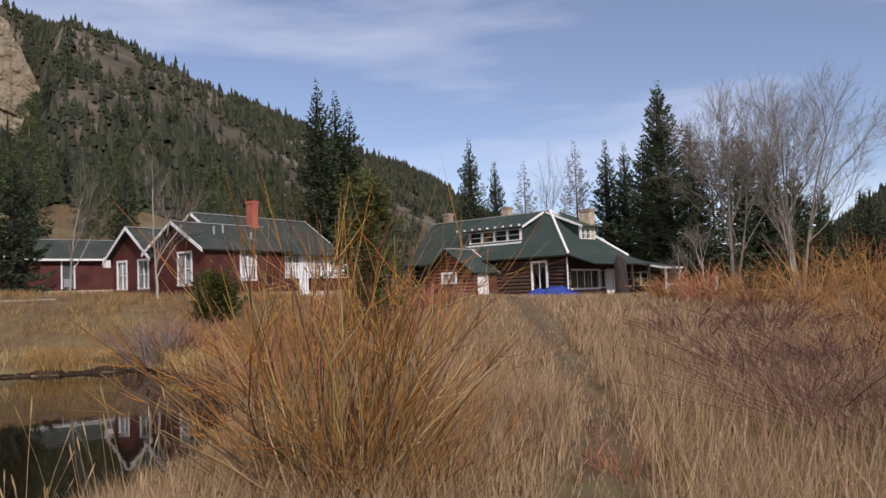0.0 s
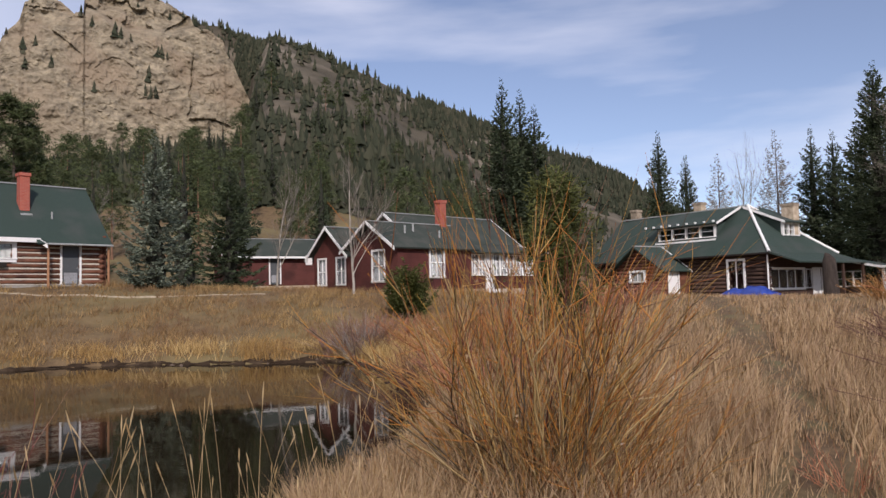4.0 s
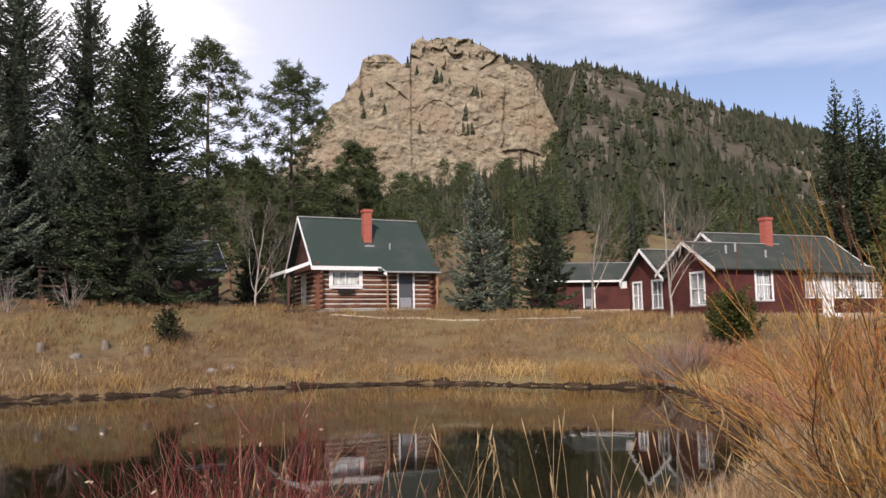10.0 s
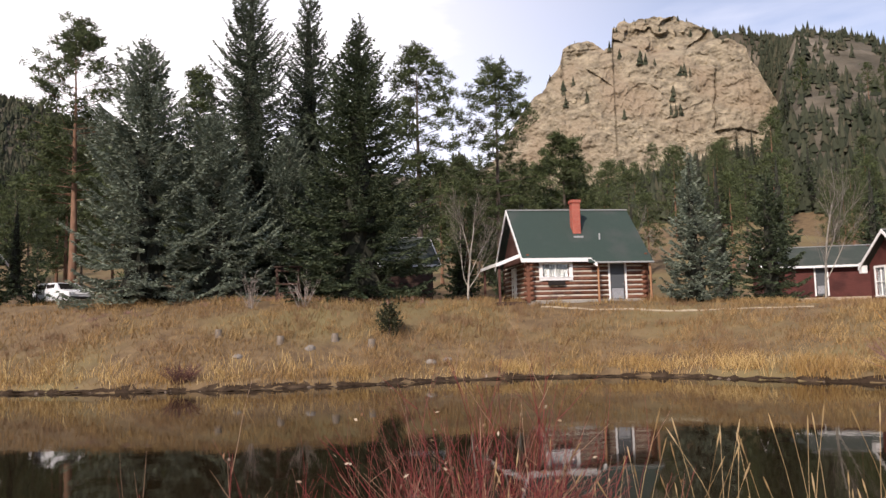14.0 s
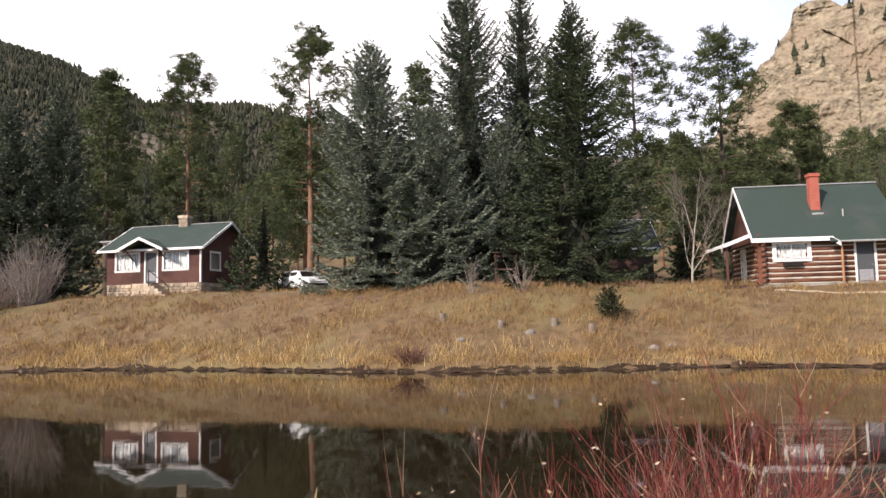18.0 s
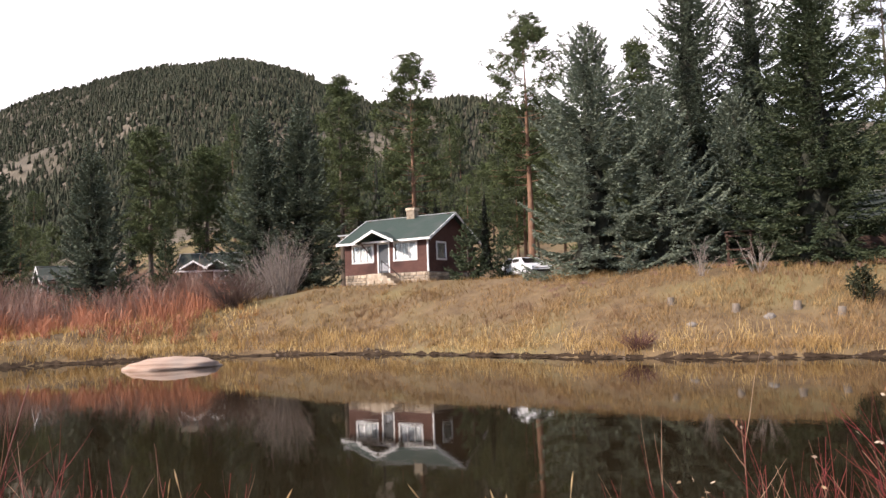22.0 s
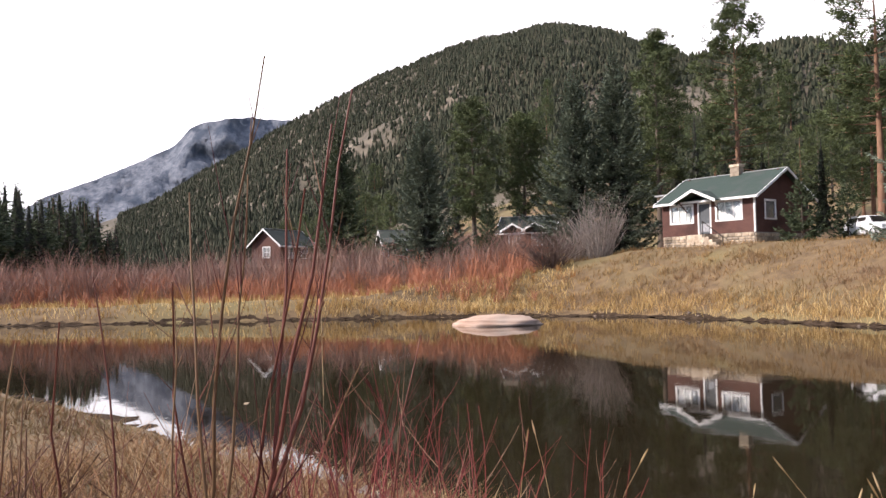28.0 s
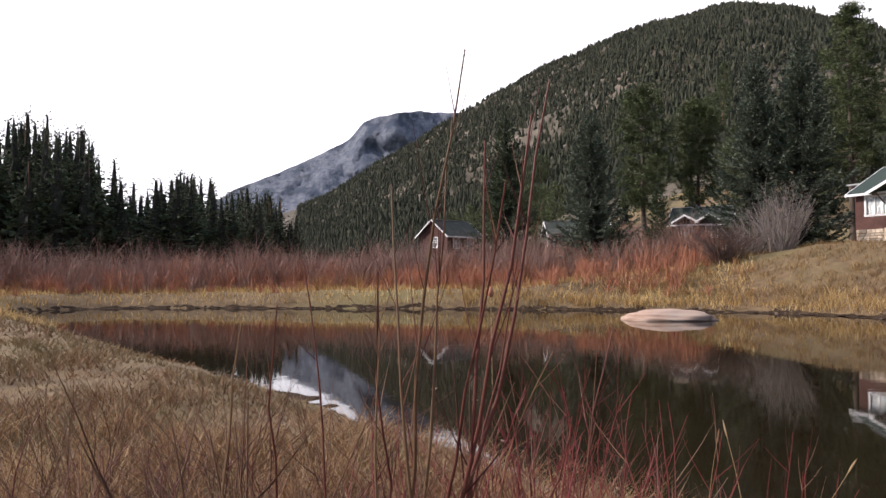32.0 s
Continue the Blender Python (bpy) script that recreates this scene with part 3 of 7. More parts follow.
def trunk_mesh(H, r0, rng, wob=0.012, stubs=0):
    z = np.linspace(-0.4, H, 14)
    x = np.cumsum(rng.normal(0, wob, 14)) * H / 14
    y = np.cumsum(rng.normal(0, wob, 14)) * H / 14
    rad = r0 * (1 - 0.96 * np.clip(z / H, 0, 1) ** 0.9) + 0.35 * r0 * np.exp(-np.maximum(z, 0) * 2.5)
    paths, radii = [np.stack([x, y, z], 1)], [rad]
    for _ in range(stubs):
        h = rng.uniform(0.15, 0.6) * H
        a, L = rng.uniform(0, 6.28), rng.uniform(0.6, 1.8)
        c = np.array([np.interp(h, z, x), np.interp(h, z, y), h])
        paths.append(np.stack([c, c + [L * 0.6 * np.cos(a), L * 0.6 * np.sin(a), -0.1], c + [L * np.cos(a), L * np.sin(a), -0.35]]))
        radii.append([0.05, 0.03, 0.008])
    return tube_mesh("trunk", paths, radii, 8)


def spruce_crown(H, R, seed, spray=0.30, base=0.03, droop=0.32, full=8, gappy=0.0, dz=0.6, step=0.17, power=1.08, wide=0.17, tip=0.34, subs=2, tier=2.0):
    """Tiers of drooping limbs with upturned ends, each a flat full frond of needled twigs."""
    rng = np.random.RandomState(seed)
    B, T, S = [], [], []
    z = base * H
    lop = rng.uniform(0.66, 1.14, (14, 7))
    phase = rng.uniform(0, 6.28) + rng.uniform(-1.1, 1.1, 7)
    up = np.array([0, 0, 1.0])
    while z < H * 0.985:
        f = (z - base * H) / (H * (1 - base))
        reach = R * (1 - f) ** power * min(1, 0.8 + f * 2.5) + 0.05
        spray_z = min(spray, 0.10 + 0.3 * reach)
        n = max(4, int(full * (0.5 + 0.5 * min(1, reach / 1.6)) + 0.5))
        a0 = rng.uniform(0, 6.28)
        for k in range(n):
            if rng.rand() < gappy:
                continue
            a = (a0 + k * 6.283 / n + rng.normal(0, 0.2)) % 6.2831
            sector = int(a / 6.2832 * 7)
            L = reach * rng.uniform(0.72, 1.12) * lop[int(f * 13.99), sector] * (1 + 0.12 * math.sin(6.283 * z / tier + phase[sector]))
            rise = 0.8 * f ** 1.3 - droop * (1 - f) + rng.normal(0, 0.05)
            d = np.array([math.cos(a), math.sin(a), 0])
            side = np.array([-d[1], d[0], 0])
            s = np.minimum(np.arange(max(0.06, L * 0.22), L + 0.02, step) + rng.uniform(0, step), L)
            u = s / L
            P = d * s[:, None] + up * (z + rng.normal(0, 0.2) + L * (rise * u + tip * u ** 3))[:, None]
            m = len(s)
            for sg in (-1, 1):
                tl = np.clip(0.40 * (L - s) + 0.16, 0.16, 0.62) * rng.uniform(0.75, 1.15, m) * min(1, 0.25 + L / 1.5)
                yaw = sg * rng.uniform(0.5, 1.0, m)
                out = d * np.cos(yaw)[:, None] + side * np.sin(yaw)[:, None]
                out[:, 2] = rise * 0.35 + 0.5 * tip * u * u - 0.25 * rng.rand(m)
                for j in range(subs):
                    p = P + out * (tl * j / subs)[:, None]
                    ls = np.maximum(tl / subs * 1.4, spray_z * 0.7) * rng.uniform(0.8, 1.2, m)
                    o = out + rng.normal(0, 0.22, (m, 3)) * [1, 1, 0.6]
                    o /= np.linalg.norm(o, axis=1)[:, None]
                    w = np.cross(o, rng.normal(0, 1, (m, 3)) * [0.65, 0.65, 1.0])
                    w /= np.linalg.norm(w, axis=1)[:, None] + 1e-9
                    B.append(p)
                    T.append(p + o * ls[:, None])
                    S.append(w * np.maximum(ls * wide, 0.035)[:, None])
            for o in (d + up * (rise * 0.6 + tip) + rng.normal(0, 0.2, (m, 3)), d * 0.7 + up * -0.4 + rng.normal(0, 0.3, (m, 3))):
                w = np.cross(o, rng.normal(0, 1, (m, 3)))
                w /= np.linalg.norm(w, axis=1)[:, None] + 1e-9
                B.append(P)
                T.append(P + o * spray_z * 0.85)
                S.append(w * spray_z * wide)
        z += dz * rng.uniform(0.8, 1.2) * (0.42 + 0.58 * (1 - f))
    v, q = slivers(np.concatenate(B), np.concatenate(T), np.concatenate(S))
    return sheet("crown", v, q, [], False)


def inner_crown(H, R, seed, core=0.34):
    """A ragged closed body round the trunk, coloured dark for the crown's inner shade."""
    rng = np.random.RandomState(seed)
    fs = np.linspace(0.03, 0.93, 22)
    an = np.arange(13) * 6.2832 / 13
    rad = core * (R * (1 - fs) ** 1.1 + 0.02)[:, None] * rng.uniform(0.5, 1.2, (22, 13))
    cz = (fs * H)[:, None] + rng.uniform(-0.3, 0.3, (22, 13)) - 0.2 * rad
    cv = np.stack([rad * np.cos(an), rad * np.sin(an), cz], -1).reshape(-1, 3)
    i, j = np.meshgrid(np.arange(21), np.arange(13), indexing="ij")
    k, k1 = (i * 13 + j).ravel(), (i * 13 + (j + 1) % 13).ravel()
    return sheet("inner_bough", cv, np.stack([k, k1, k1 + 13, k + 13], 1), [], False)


# near-black green that paints the shade deep between the limbs
M_inner = mat("dark_spruce_shade", (0.016, 0.018, 0.012), (0.042, 0.042, 0.03), 9, 0.95, 0.8)


def pine_crown(H, R, seed, low=0.42, limbs=46, clumps=5, needles=26, size=0.5, open_=0.0, wide=0.11):
    """Limbs with tufts of long needles at and near their ends."""
    rng = np.random.RandomState(seed)
    B, T, S = [], [], []
    paths, radii = [], []
    for i in range(limbs):
        f = (i + rng.rand()) / limbs
        z = H * (low + (0.985 - low) * f)
        a = i * 2.4 + rng.normal(0, 0.5)
        L = R * (0.35 + 0.65 * math.sin(math.pi * min(1, 0.25 + 0.75 * f)) ** 0.7) * rng.uniform(0.55, 1.1) * (1 if f < 0.85 else 0.6)
        rise = 0.1 + 0.55 * f + rng.normal(0, 0.12)
        d = np.array([math.cos(a), math.sin(a), 0])
        tip = d * L + [0, 0, z + rise * L]
        mid = d * L * 0.5 + [0, 0, z + rise * L * 0.3]
        paths.append(np.array([[0, 0, z - 0.05], mid, tip]))
        radii.append([0.05 * (1.2 - f), 0.03, 0.008])
        for c in range(clumps):
            u = rng.uniform(0.45, 1.0) if open_ == 0 else rng.uniform(0.6, 1.0)
            ce = mid + (tip - mid) * ((u - 0.5) * 2) if u > 0.5 else mid
            ce = ce + rng.normal(0, 0.28 * (1 + R / 6), 3) * [1, 1, 0.6]
            dr = rng.normal(0, 1, (needles, 3))
            dr[:, 2] = np.abs(dr[:, 2]) * 0.8 - 0.15
            dr /= np.linalg.norm(dr, axis=1)[:, None]
            ls = size * rng.uniform(0.55, 1.1, needles)
            w = np.cross(dr, rng.normal(0, 1, (needles, 3)))
            w /= np.linalg.norm(w, axis=1)[:, None] + 1e-9
            p = ce + rng.normal(0, 0.12, (needles, 3))
            B.append(p)
            T.append(p + dr * ls[:, None])
            S.append(w * (ls * wide)[:, None])
    v, q = slivers(np.concatenate(B), np.concatenate(T), np.concatenate(S))
    return sheet("crown", v, q, [], False), tube_mesh("limbs", paths, radii, 4)


def bare_tree(H, R, seed, stems=1, depth=5, fine=3, r0=0.13):
    """A leafless tree: limbs forking into ever finer twigs. Returns trunk and twig meshes."""
    rng = np.random.RandomState(seed)
    big, bigr, small, smallr = [], [], [], []

    def grow(p, d, L, r, lev):
        n = 5 if lev < 3 else 3
        pts, q, dd = [p], np.array(p), np.array(d)
        for _ in range(n - 1):
            dd = dd + rng.normal(0, 0.05 + 0.03 * lev, 3)
            dd[2] += 0.05
            dd /= np.linalg.norm(dd)
            q = q + dd * L / (n - 1)
            pts.append(q)
        rad = np.linspace(r, r * 0.55, n)
        (big if lev < 2 else small).append(np.array(pts))
        (bigr if lev < 2 else smallr).append(rad if lev < depth else rad * np.linspace(1, 0.4, n))
        if lev >= depth:
            return
        for k in range(fine if lev < 1 else rng.randint(3, fine + 2)):
            at = rng.uniform(0.35, 1.0) if lev else rng.uniform(0.3, 1.0)
            i = min(n - 2, int(at * (n - 1)))
            fp = pts[i] + (pts[i + 1] - pts[i]) * (at * (n - 1) - i)
            side = rng.normal(0, 1, 3)
            side -= side.dot(dd) * dd
            side /= np.linalg.norm(side)
            spread = rng.uniform(0.45, 0.85) * (R / H * 2.6) ** 0.5
            nd = dd * math.cos(spread) + side * math.sin(spread)
            nd[2] += 0.12
            nd /= np.linalg.norm(nd)
            grow(fp, nd, L * rng.uniform(0.5, 0.72), max(0.0045, r * rng.uniform(0.38, 0.55)), lev + 1)
        grow(pts[-1], dd, L * 0.62, max(0.0045, r * 0.55), lev + 1)

    for s in range(stems):
        a = rng.uniform(0, 6.28)
        lean = 0.06 if stems == 1 else 0.15
        d0 = np.array([lean * math.cos(a), lean * math.sin(a), 1.0])
        grow(np.array([0.15 * s * math.cos(a), 0.15 * s * math.sin(a), -0.3]), d0 / np.linalg.norm(d0), H * 0.46, r0 / math.sqrt(stems), 0)
    top = max(p[:, 2].max() for p in small)
    k = H / top
    sc = np.array([k, k, k])
    return tube_mesh("trunk", [p * sc for p in big], bigr, 6), tube_mesh("twigs", [p * sc for p in small], smallr, 3)


TREES = [
    ("spruce", -15.9, 72, 14.3, 4.4), ("spruce", -12.1, 80, 10.6, 2.6), ("spruce", -13.4, 82, 10.3, 2.7), ("spruce", -14.7, 78, 10.5, 2.5),
    ("spruce", -17.9, 78, 11.2, 3.6), ("thin", -20.4, 74, 11.6, 3.4), ("thin", -19.2, 77, 10.4, 3.0), ("spruce", -21.3, 80, 10.6, 3.4), ("spruce", -2.3, 84, 11.2, 2.9), ("spruce", -4.1, 86, 9.6, 2.2),
    ("spruce", 8.7, 60, 15.4, 3.1), ("spruce", 7.4, 63, 14.7, 2.6), ("spruce", 6.4, 61, 13.7, 2.6),
    ("larch", -9.9, 80, 10.7, 3.0), ("larch", -6.2, 84, 9.6, 2.4), ("grove", -8.1, 86, 10.8, 3.4),
    ("cottonwood", -24.4, 60, 15.0, 6.0), ("cottonwood", -20.4, 63, 14.2, 4.4), ("aspen", -18.4, 56, 4.7, 1.6), ("aspen", -16.8, 58, 3.6, 1.6), ("aspen", -24.0, 57, 6.0, 2.2),
    ("spruce", -22.8, 80, 9.6, 3.2), ("spruce", -24.4, 82, 7.6, 3.2), ("spruce", -25.8, 86, 6.2, 3.0), ("aspen", 19.8, 41, 11.5, 1.9), ("aspen", 25.2, 50, 10.4, 1.7), ("aspen", 49.2, 46, 10.2, 1.9), ("aspen", 37.2, 56, 8.6, 1.8),
    ("blue", 33.3, 45.5, 11.6, 1.9), ("spruce", 28.4, 50, 9.8, 2.1),
    ("bigblue", 71.7, 48, 19.6, 4.5), ("tall", 64.6, 53, 24.6, 5.7), ("tall", 60.5, 55, 23.8, 5.2), ("spruce", 56.9, 47, 22.1, 5.0), ("bigblue", 67.0, 48, 15.2, 3.9), ("bigblue", 61.9, 50, 14.0, 3.4),
    ("openpine", 52.5, 62, 19.9, 3.6), ("openpine", 46.8, 64, 18.5, 3.5), ("redpine", 76.2, 62, 20.2, 3.8), ("openpine", 68.2, 66, 17.9, 1.9),
    ("redpine", 84.7, 72, 17.9, 3.7), ("pine", 89.9, 78, 16.6, 3.3),
    ("blue", 95.7, 68, 15.0, 4.3), ("blue", 92.8, 68, 15.9, 4.4), ("spruce", 112.8, 80, 12.1, 3.6), ("blue", 106.7, 66, 12.2, 4.0),
    ("sapling", 102.1, 72, 6.6, 1.5), ("sapling", 105.0, 64, 3.6, 1.2), ("sapling", 80.9, 53, 6.3, 1.3), ("sapling", 78.2, 55, 6.0, 1.0),
    ("juniper", 54.9, 38.5, 1.15, 0.5), ("bush", 16.0, 36, 1.6, 0.95),
    ("pine", 103.1, 84, 12.6, 3.2), ("pine", 99.4, 88, 11.6, 3.2), ("youngpine", 5.1, 19, 8.2, 0.36), ("sapling", 46.0, 52, 6.2, 1.4), ("openpine", 42.0, 74, 13.2, 3.0),
]
WORDS = {
    "spruce": "dark green spruce with drooping limbs", "thin": "thin gappy dark spruce against the sky", "tall": "very tall dark spruce with open upper whorls",
    "blue": "blue-grey spruce with dense frosted sprays", "bigblue": "broad old blue-grey spruce reaching the ground", "larch": "brown bare larch behind the lodge",
    "grove": "pale leafless tree behind the lodge roof", "cottonwood": "large leafless grey cottonwood beside the meadow", "aspen": "slender leafless aspen with pale bark",
    "openpine": "open-crowned pine with tufted branch ends", "redpine": "tall ponderosa pine with orange bark", "pine": "olive green pine at the wood's edge",
    "sapling": "young green conifer in dry grass", "juniper": "low round dark green juniper bush", "bush": "small yellow-green pine bush by the maroon house", "youngpine": "young long-needled pine among willows",
}
for i, (kind, az, dist, el, R) in enumerate(TREES):
    at = spot(az, dist, 0.05)
    H = EYE + math.tan(radians(el)) * dist - at.z
    rng = np.random.RandomState(100 + i)
    cat = "bush" if kind in ("bush", "juniper") else "tree"
    t = thing({"bush": "pine_bush", "juniper": "juniper_bush", "larch": "larch_tree", "cottonwood": "cottonwood_tree", "grove": "bare_tree", "aspen": "aspen_tree"}.get(kind, "pine_tree" if "pine" in kind else "spruce_tree"),
              Matrix.Translation(at) @ Matrix.Rotation(rng.uniform(0, 6.28), 4, "Z"), WORDS[kind], cat)
    if kind in ("aspen", "cottonwood", "grove"):
        tr, tw = bare_tree(H, R, 40 + i, 3 if kind == "cottonwood" else 1, 5 if kind == "cottonwood" else 4, 4, 0.2 if kind == "cottonwood" else 0.075)
        part("trunk", tr, M_cotton if kind == "cottonwood" else M_pale_bark, t)
        part("bare_crown", tw, M_twig, t)
    elif kind in ("pine", "openpine", "redpine", "youngpine"):
        young = kind == "youngpine"
        cr, li = pine_crown(H, R, 60 + i, 0.05 if young else (0.36 if kind == "redpine" else 0.3), 34 if young else (60 if kind == "pine" else 52), 11,
                            36, 0.22 if young else 0.45, 1.0 if kind == "openpine" else 0.0, 0.09)
        part("trunk", trunk_mesh(H * 0.97, 0.06 if young else 0.34, rng, stubs=0 if young else 10), M_red_bark if kind == "redpine" else M_dark_bark, t)
        part("limb_frame", li, M_red_bark if kind == "redpine" else M_dark_bark, t, kind="stuff")
        part("crown", cr, M_young if young else M_pine, t)
    else:
        near = dist < 58
        opt = {"spruce": dict(droop=0.42, dz=0.6, full=13, step=0.12, spray=0.25, subs=3, wide=0.19, tip=0.36) if near else dict(step=0.22, spray=0.34, dz=0.52, full=12, wide=0.19), "thin": dict(gappy=0.3, full=8, droop=0.5, step=0.28, spray=0.4, wide=0.18, dz=0.8),
               "tall": dict(gappy=0.08, droop=0.46, dz=0.72, full=12, step=0.13, subs=3, spray=0.27, power=0.98, base=0.05, tip=0.42, tier=2.6), "blue": dict(droop=0.26, full=13, dz=0.5, step=0.11, tip=0.4, spray=0.23, subs=3, base=0.07, tier=1.5, wide=0.2) if near else dict(droop=0.32, full=13, dz=0.65, step=0.16, spray=0.34, tip=0.4, wide=0.19, subs=3),
               "bigblue": dict(full=14, power=0.86, dz=0.7, base=0.03, droop=0.4, spray=0.27, step=0.11, subs=3, tip=0.36),
               "larch": dict(spray=0.5, droop=0.0, gappy=0.2, step=0.3, wide=0.06, dz=0.5, full=10), "sapling": dict(spray=0.2, droop=0.0, dz=0.26, step=0.12, wide=0.24, tier=0.9),
               "bush": dict(spray=0.16, droop=-0.5, dz=0.12, step=0.09, power=0.5, tier=0.5, full=12), "juniper": dict(spray=0.16, droop=-0.5, dz=0.12, step=0.09, power=0.5, tier=0.5, full=12)}[kind]
        part("trunk", trunk_mesh(H * 0.97, 0.06 if kind in ("sapling", "bush", "juniper") else 0.013 * H, rng), M_dark_bark, t)
        part("crown", spruce_crown(H, R * (1.1 if kind == "blue" else 1.25), 80 + i, **opt), {"blue": M_blue, "bigblue": M_blue, "larch": M_larch, "bush": M_young, "juniper": M_juniper, "tall": M_frost}.get("tall" if kind == "blue" and not near else kind, M_spruce), t)
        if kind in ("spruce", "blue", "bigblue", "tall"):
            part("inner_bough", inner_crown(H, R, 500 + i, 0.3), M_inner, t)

# woods behind the houses: a few shapes, copied
rng = np.random.RandomState(11)
WOOD = []
for i in range(7):
    pine = i < 4
    t = thing("pine_tree" if pine else "spruce_tree", Matrix.Translation(spot(60 + 5 * i, 120)), "pine in the wood behind the houses" if pine else "dark spruce in the wood behind the houses", "tree", "woods behind the houses")
    part("trunk", trunk_mesh(12.6, 0.2, rng, stubs=3), M_red_bark if i % 2 else M_dark_bark, t)
    if pine:
        part("crown", pine_crown(13, 2.5, 300 + i, 0.24, 46, 6, 15, 0.55, wide=0.09)[0], M_pine, t)
    else:
        part("crown", spruce_crown(13, 2.3, 300 + i, spray=0.55, dz=0.8, step=0.45, full=9, wide=0.24, droop=0.4), M_spruce, t)
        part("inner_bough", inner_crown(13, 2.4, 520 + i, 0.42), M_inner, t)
    WOOD.append(t)
count = 0
for k in range(3000):
    az, dist = rng.uniform(9, 118), 66 * (240 / 66) ** rng.rand()
    if count >= 285:
        break
    edge = np.interp(az, [9, 20, 30, 40, 52, 62, 75, 90, 100, 108, 118], [86, 80, 72, 70, 70, 72, 74, 82, 92, 98, 110])
    if dist < edge * rng.uniform(1.0, 1.06):
        continue
    p = spot(az, dist, 0.1)
    s = rng.uniform(0.75, 1.15) * (0.85 if az > 95 or az < 24 else 1.0)
    pick = rng.randint(0, 4) if rng.rand() < (0.72 if 35 < az < 100 else 0.5) else rng.randint(4, 7)
    m = Matrix.Translation(p) @ Matrix.Rotation(rng.uniform(0, 6.28), 4, "Z") @ Matrix.Diagonal((s * rng.uniform(0.9, 1.15), s * rng.uniform(0.9, 1.15), s, 1))
    copy_thing(WOOD[pick], m)
    count += 1

# dark spruces on the valley's far side, left of the pond and right of the meadow
for k in range(205):
    left = k < 150
    az = rng.uniform(128, 152) if left else rng.uniform(-40, -25.4)
    dist = rng.uniform(88, 125) if left else rng.uniform(95, 150)
    p = spot(az, dist, 0.1)
    goal = np.interp(az, [128, 131, 134, 137, 138.5, 140, 143, 146, 152], [4.8, 6.2, 7.0, 7.2, 6.4, 8.2, 10.2, 10.8, 11]) if left else np.interp(az, [-40, -30, -28.4, -27, -25.5], [9, 6.8, 5.8, 4.6, 2.9])
    h = EYE + math.tan(radians(goal * rng.uniform(0.72, 1.05))) * dist - p.z
    s = h / 13
    m = Matrix.Translation(p) @ Matrix.Rotation(rng.uniform(0, 6.28), 4, "Z") @ Matrix.Diagonal((min(s, 1.0) * 1.75, min(s, 1.0) * 1.75, s, 1))
    copy_thing(WOOD[rng.randint(4, 7)], m)["label"] = "dark spruce in the stand across the valley"

# ---- house parts ----
def siding_mat(name, dark, light, **k):
    return mat(name, dark, light, 5, 0.8, 0.25, stretch=(0.35, 0.35, 5), third=tuple(c * 0.75 for c in dark), third_scale=0.7, **k)


M_red_side = siding_mat("maroon_clapboard", (0.075, 0.022, 0.018), (0.12, 0.037, 0.029))
M_brown_side = siding_mat("dark_brown_board", (0.075, 0.032, 0.024), (0.12, 0.055, 0.042))
M_old_log = mat("weathered_dark_log", (0.035, 0.020, 0.015), (0.085, 0.047, 0.032), 3, 0.85, 0.6, stretch=(0.5, 4, 4), third=(0.06, 0.035, 0.027), third_scale=1.0)
M_log = mat("varnished_brown_log", (0.10, 0.038, 0.022), (0.19, 0.08, 0.045), 3, 0.7, 0.5, stretch=(0.4, 4, 4), third=(0.07, 0.03, 0.02), third_scale=1.2, rnd=0.2)
M_chink = mat("pale_chinking", (0.42, 0.38, 0.31), (0.60, 0.55, 0.46), 9, 0.95, 0.4, third=(0.3, 0.26, 0.2), third_scale=1.5, third_at=0.62)
M_ridge = mat("grey_ridge_cap", (0.24, 0.25, 0.24), (0.36, 0.37, 0.36), 6, 0.6, 0.1)
M_grey_roof = mat("grey_green_shingle", (0.028, 0.038, 0.031), (0.05, 0.06, 0.05), 25, 0.9, 0.4, third=(0.062, 0.066, 0.055), third_scale=0.9)
M_lace = mat("grey_lace_curtain", (0.13, 0.135, 0.145), (0.42, 0.43, 0.44), 9, 0.9, 0.3, stretch=(5, 5, 0.9), spec=0.1)
M_curtain = mat("white_curtain", (0.27, 0.28, 0.28), (0.42, 0.42, 0.41), 14, 0.9, 0.3, stretch=(6, 6, 0.6), spec=0.1)
M_dark = mat("dark_room", (0.012, 0.010, 0.009), (0.03, 0.024, 0.02), 2, 0.95)
M_stone = mat("tan_field_stone", (0.25, 0.19, 0.13), (0.48, 0.40, 0.30), 4, 0.9, 0.7, rnd=0.35)
M_mortar = mat("grey_mortar", (0.22, 0.20, 0.17), (0.33, 0.31, 0.27), 12, 0.95, 0.3)
M_screen = mat("grey_screen_mesh", (0.05, 0.055, 0.06), (0.10, 0.11, 0.115), 40, 0.6, 0.1)
M_pole = mat("orange_peeled_pole", (0.26, 0.12, 0.06), (0.40, 0.22, 0.12), 4, 0.75, 0.4, stretch=(1, 1, 0.3))
M_tarp = mat("blue_tarpaulin", (0.012, 0.03, 0.20), (0.03, 0.07, 0.36), 3, 0.45, 0.3, spec=0.5)
M_glass = bpy.data.materials.new("window_glass")
M_glass.use_nodes = True
_b = M_glass.node_tree.nodes["Principled BSDF"]
_b.inputs["Base Color"].default_value = (0.92, 0.95, 0.95, 1)
_b.inputs["Transmission Weight"].default_value, _b.inputs["Roughness"].default_value, _b.inputs["IOR"].default_value = 1.0, 0.02, 1.45


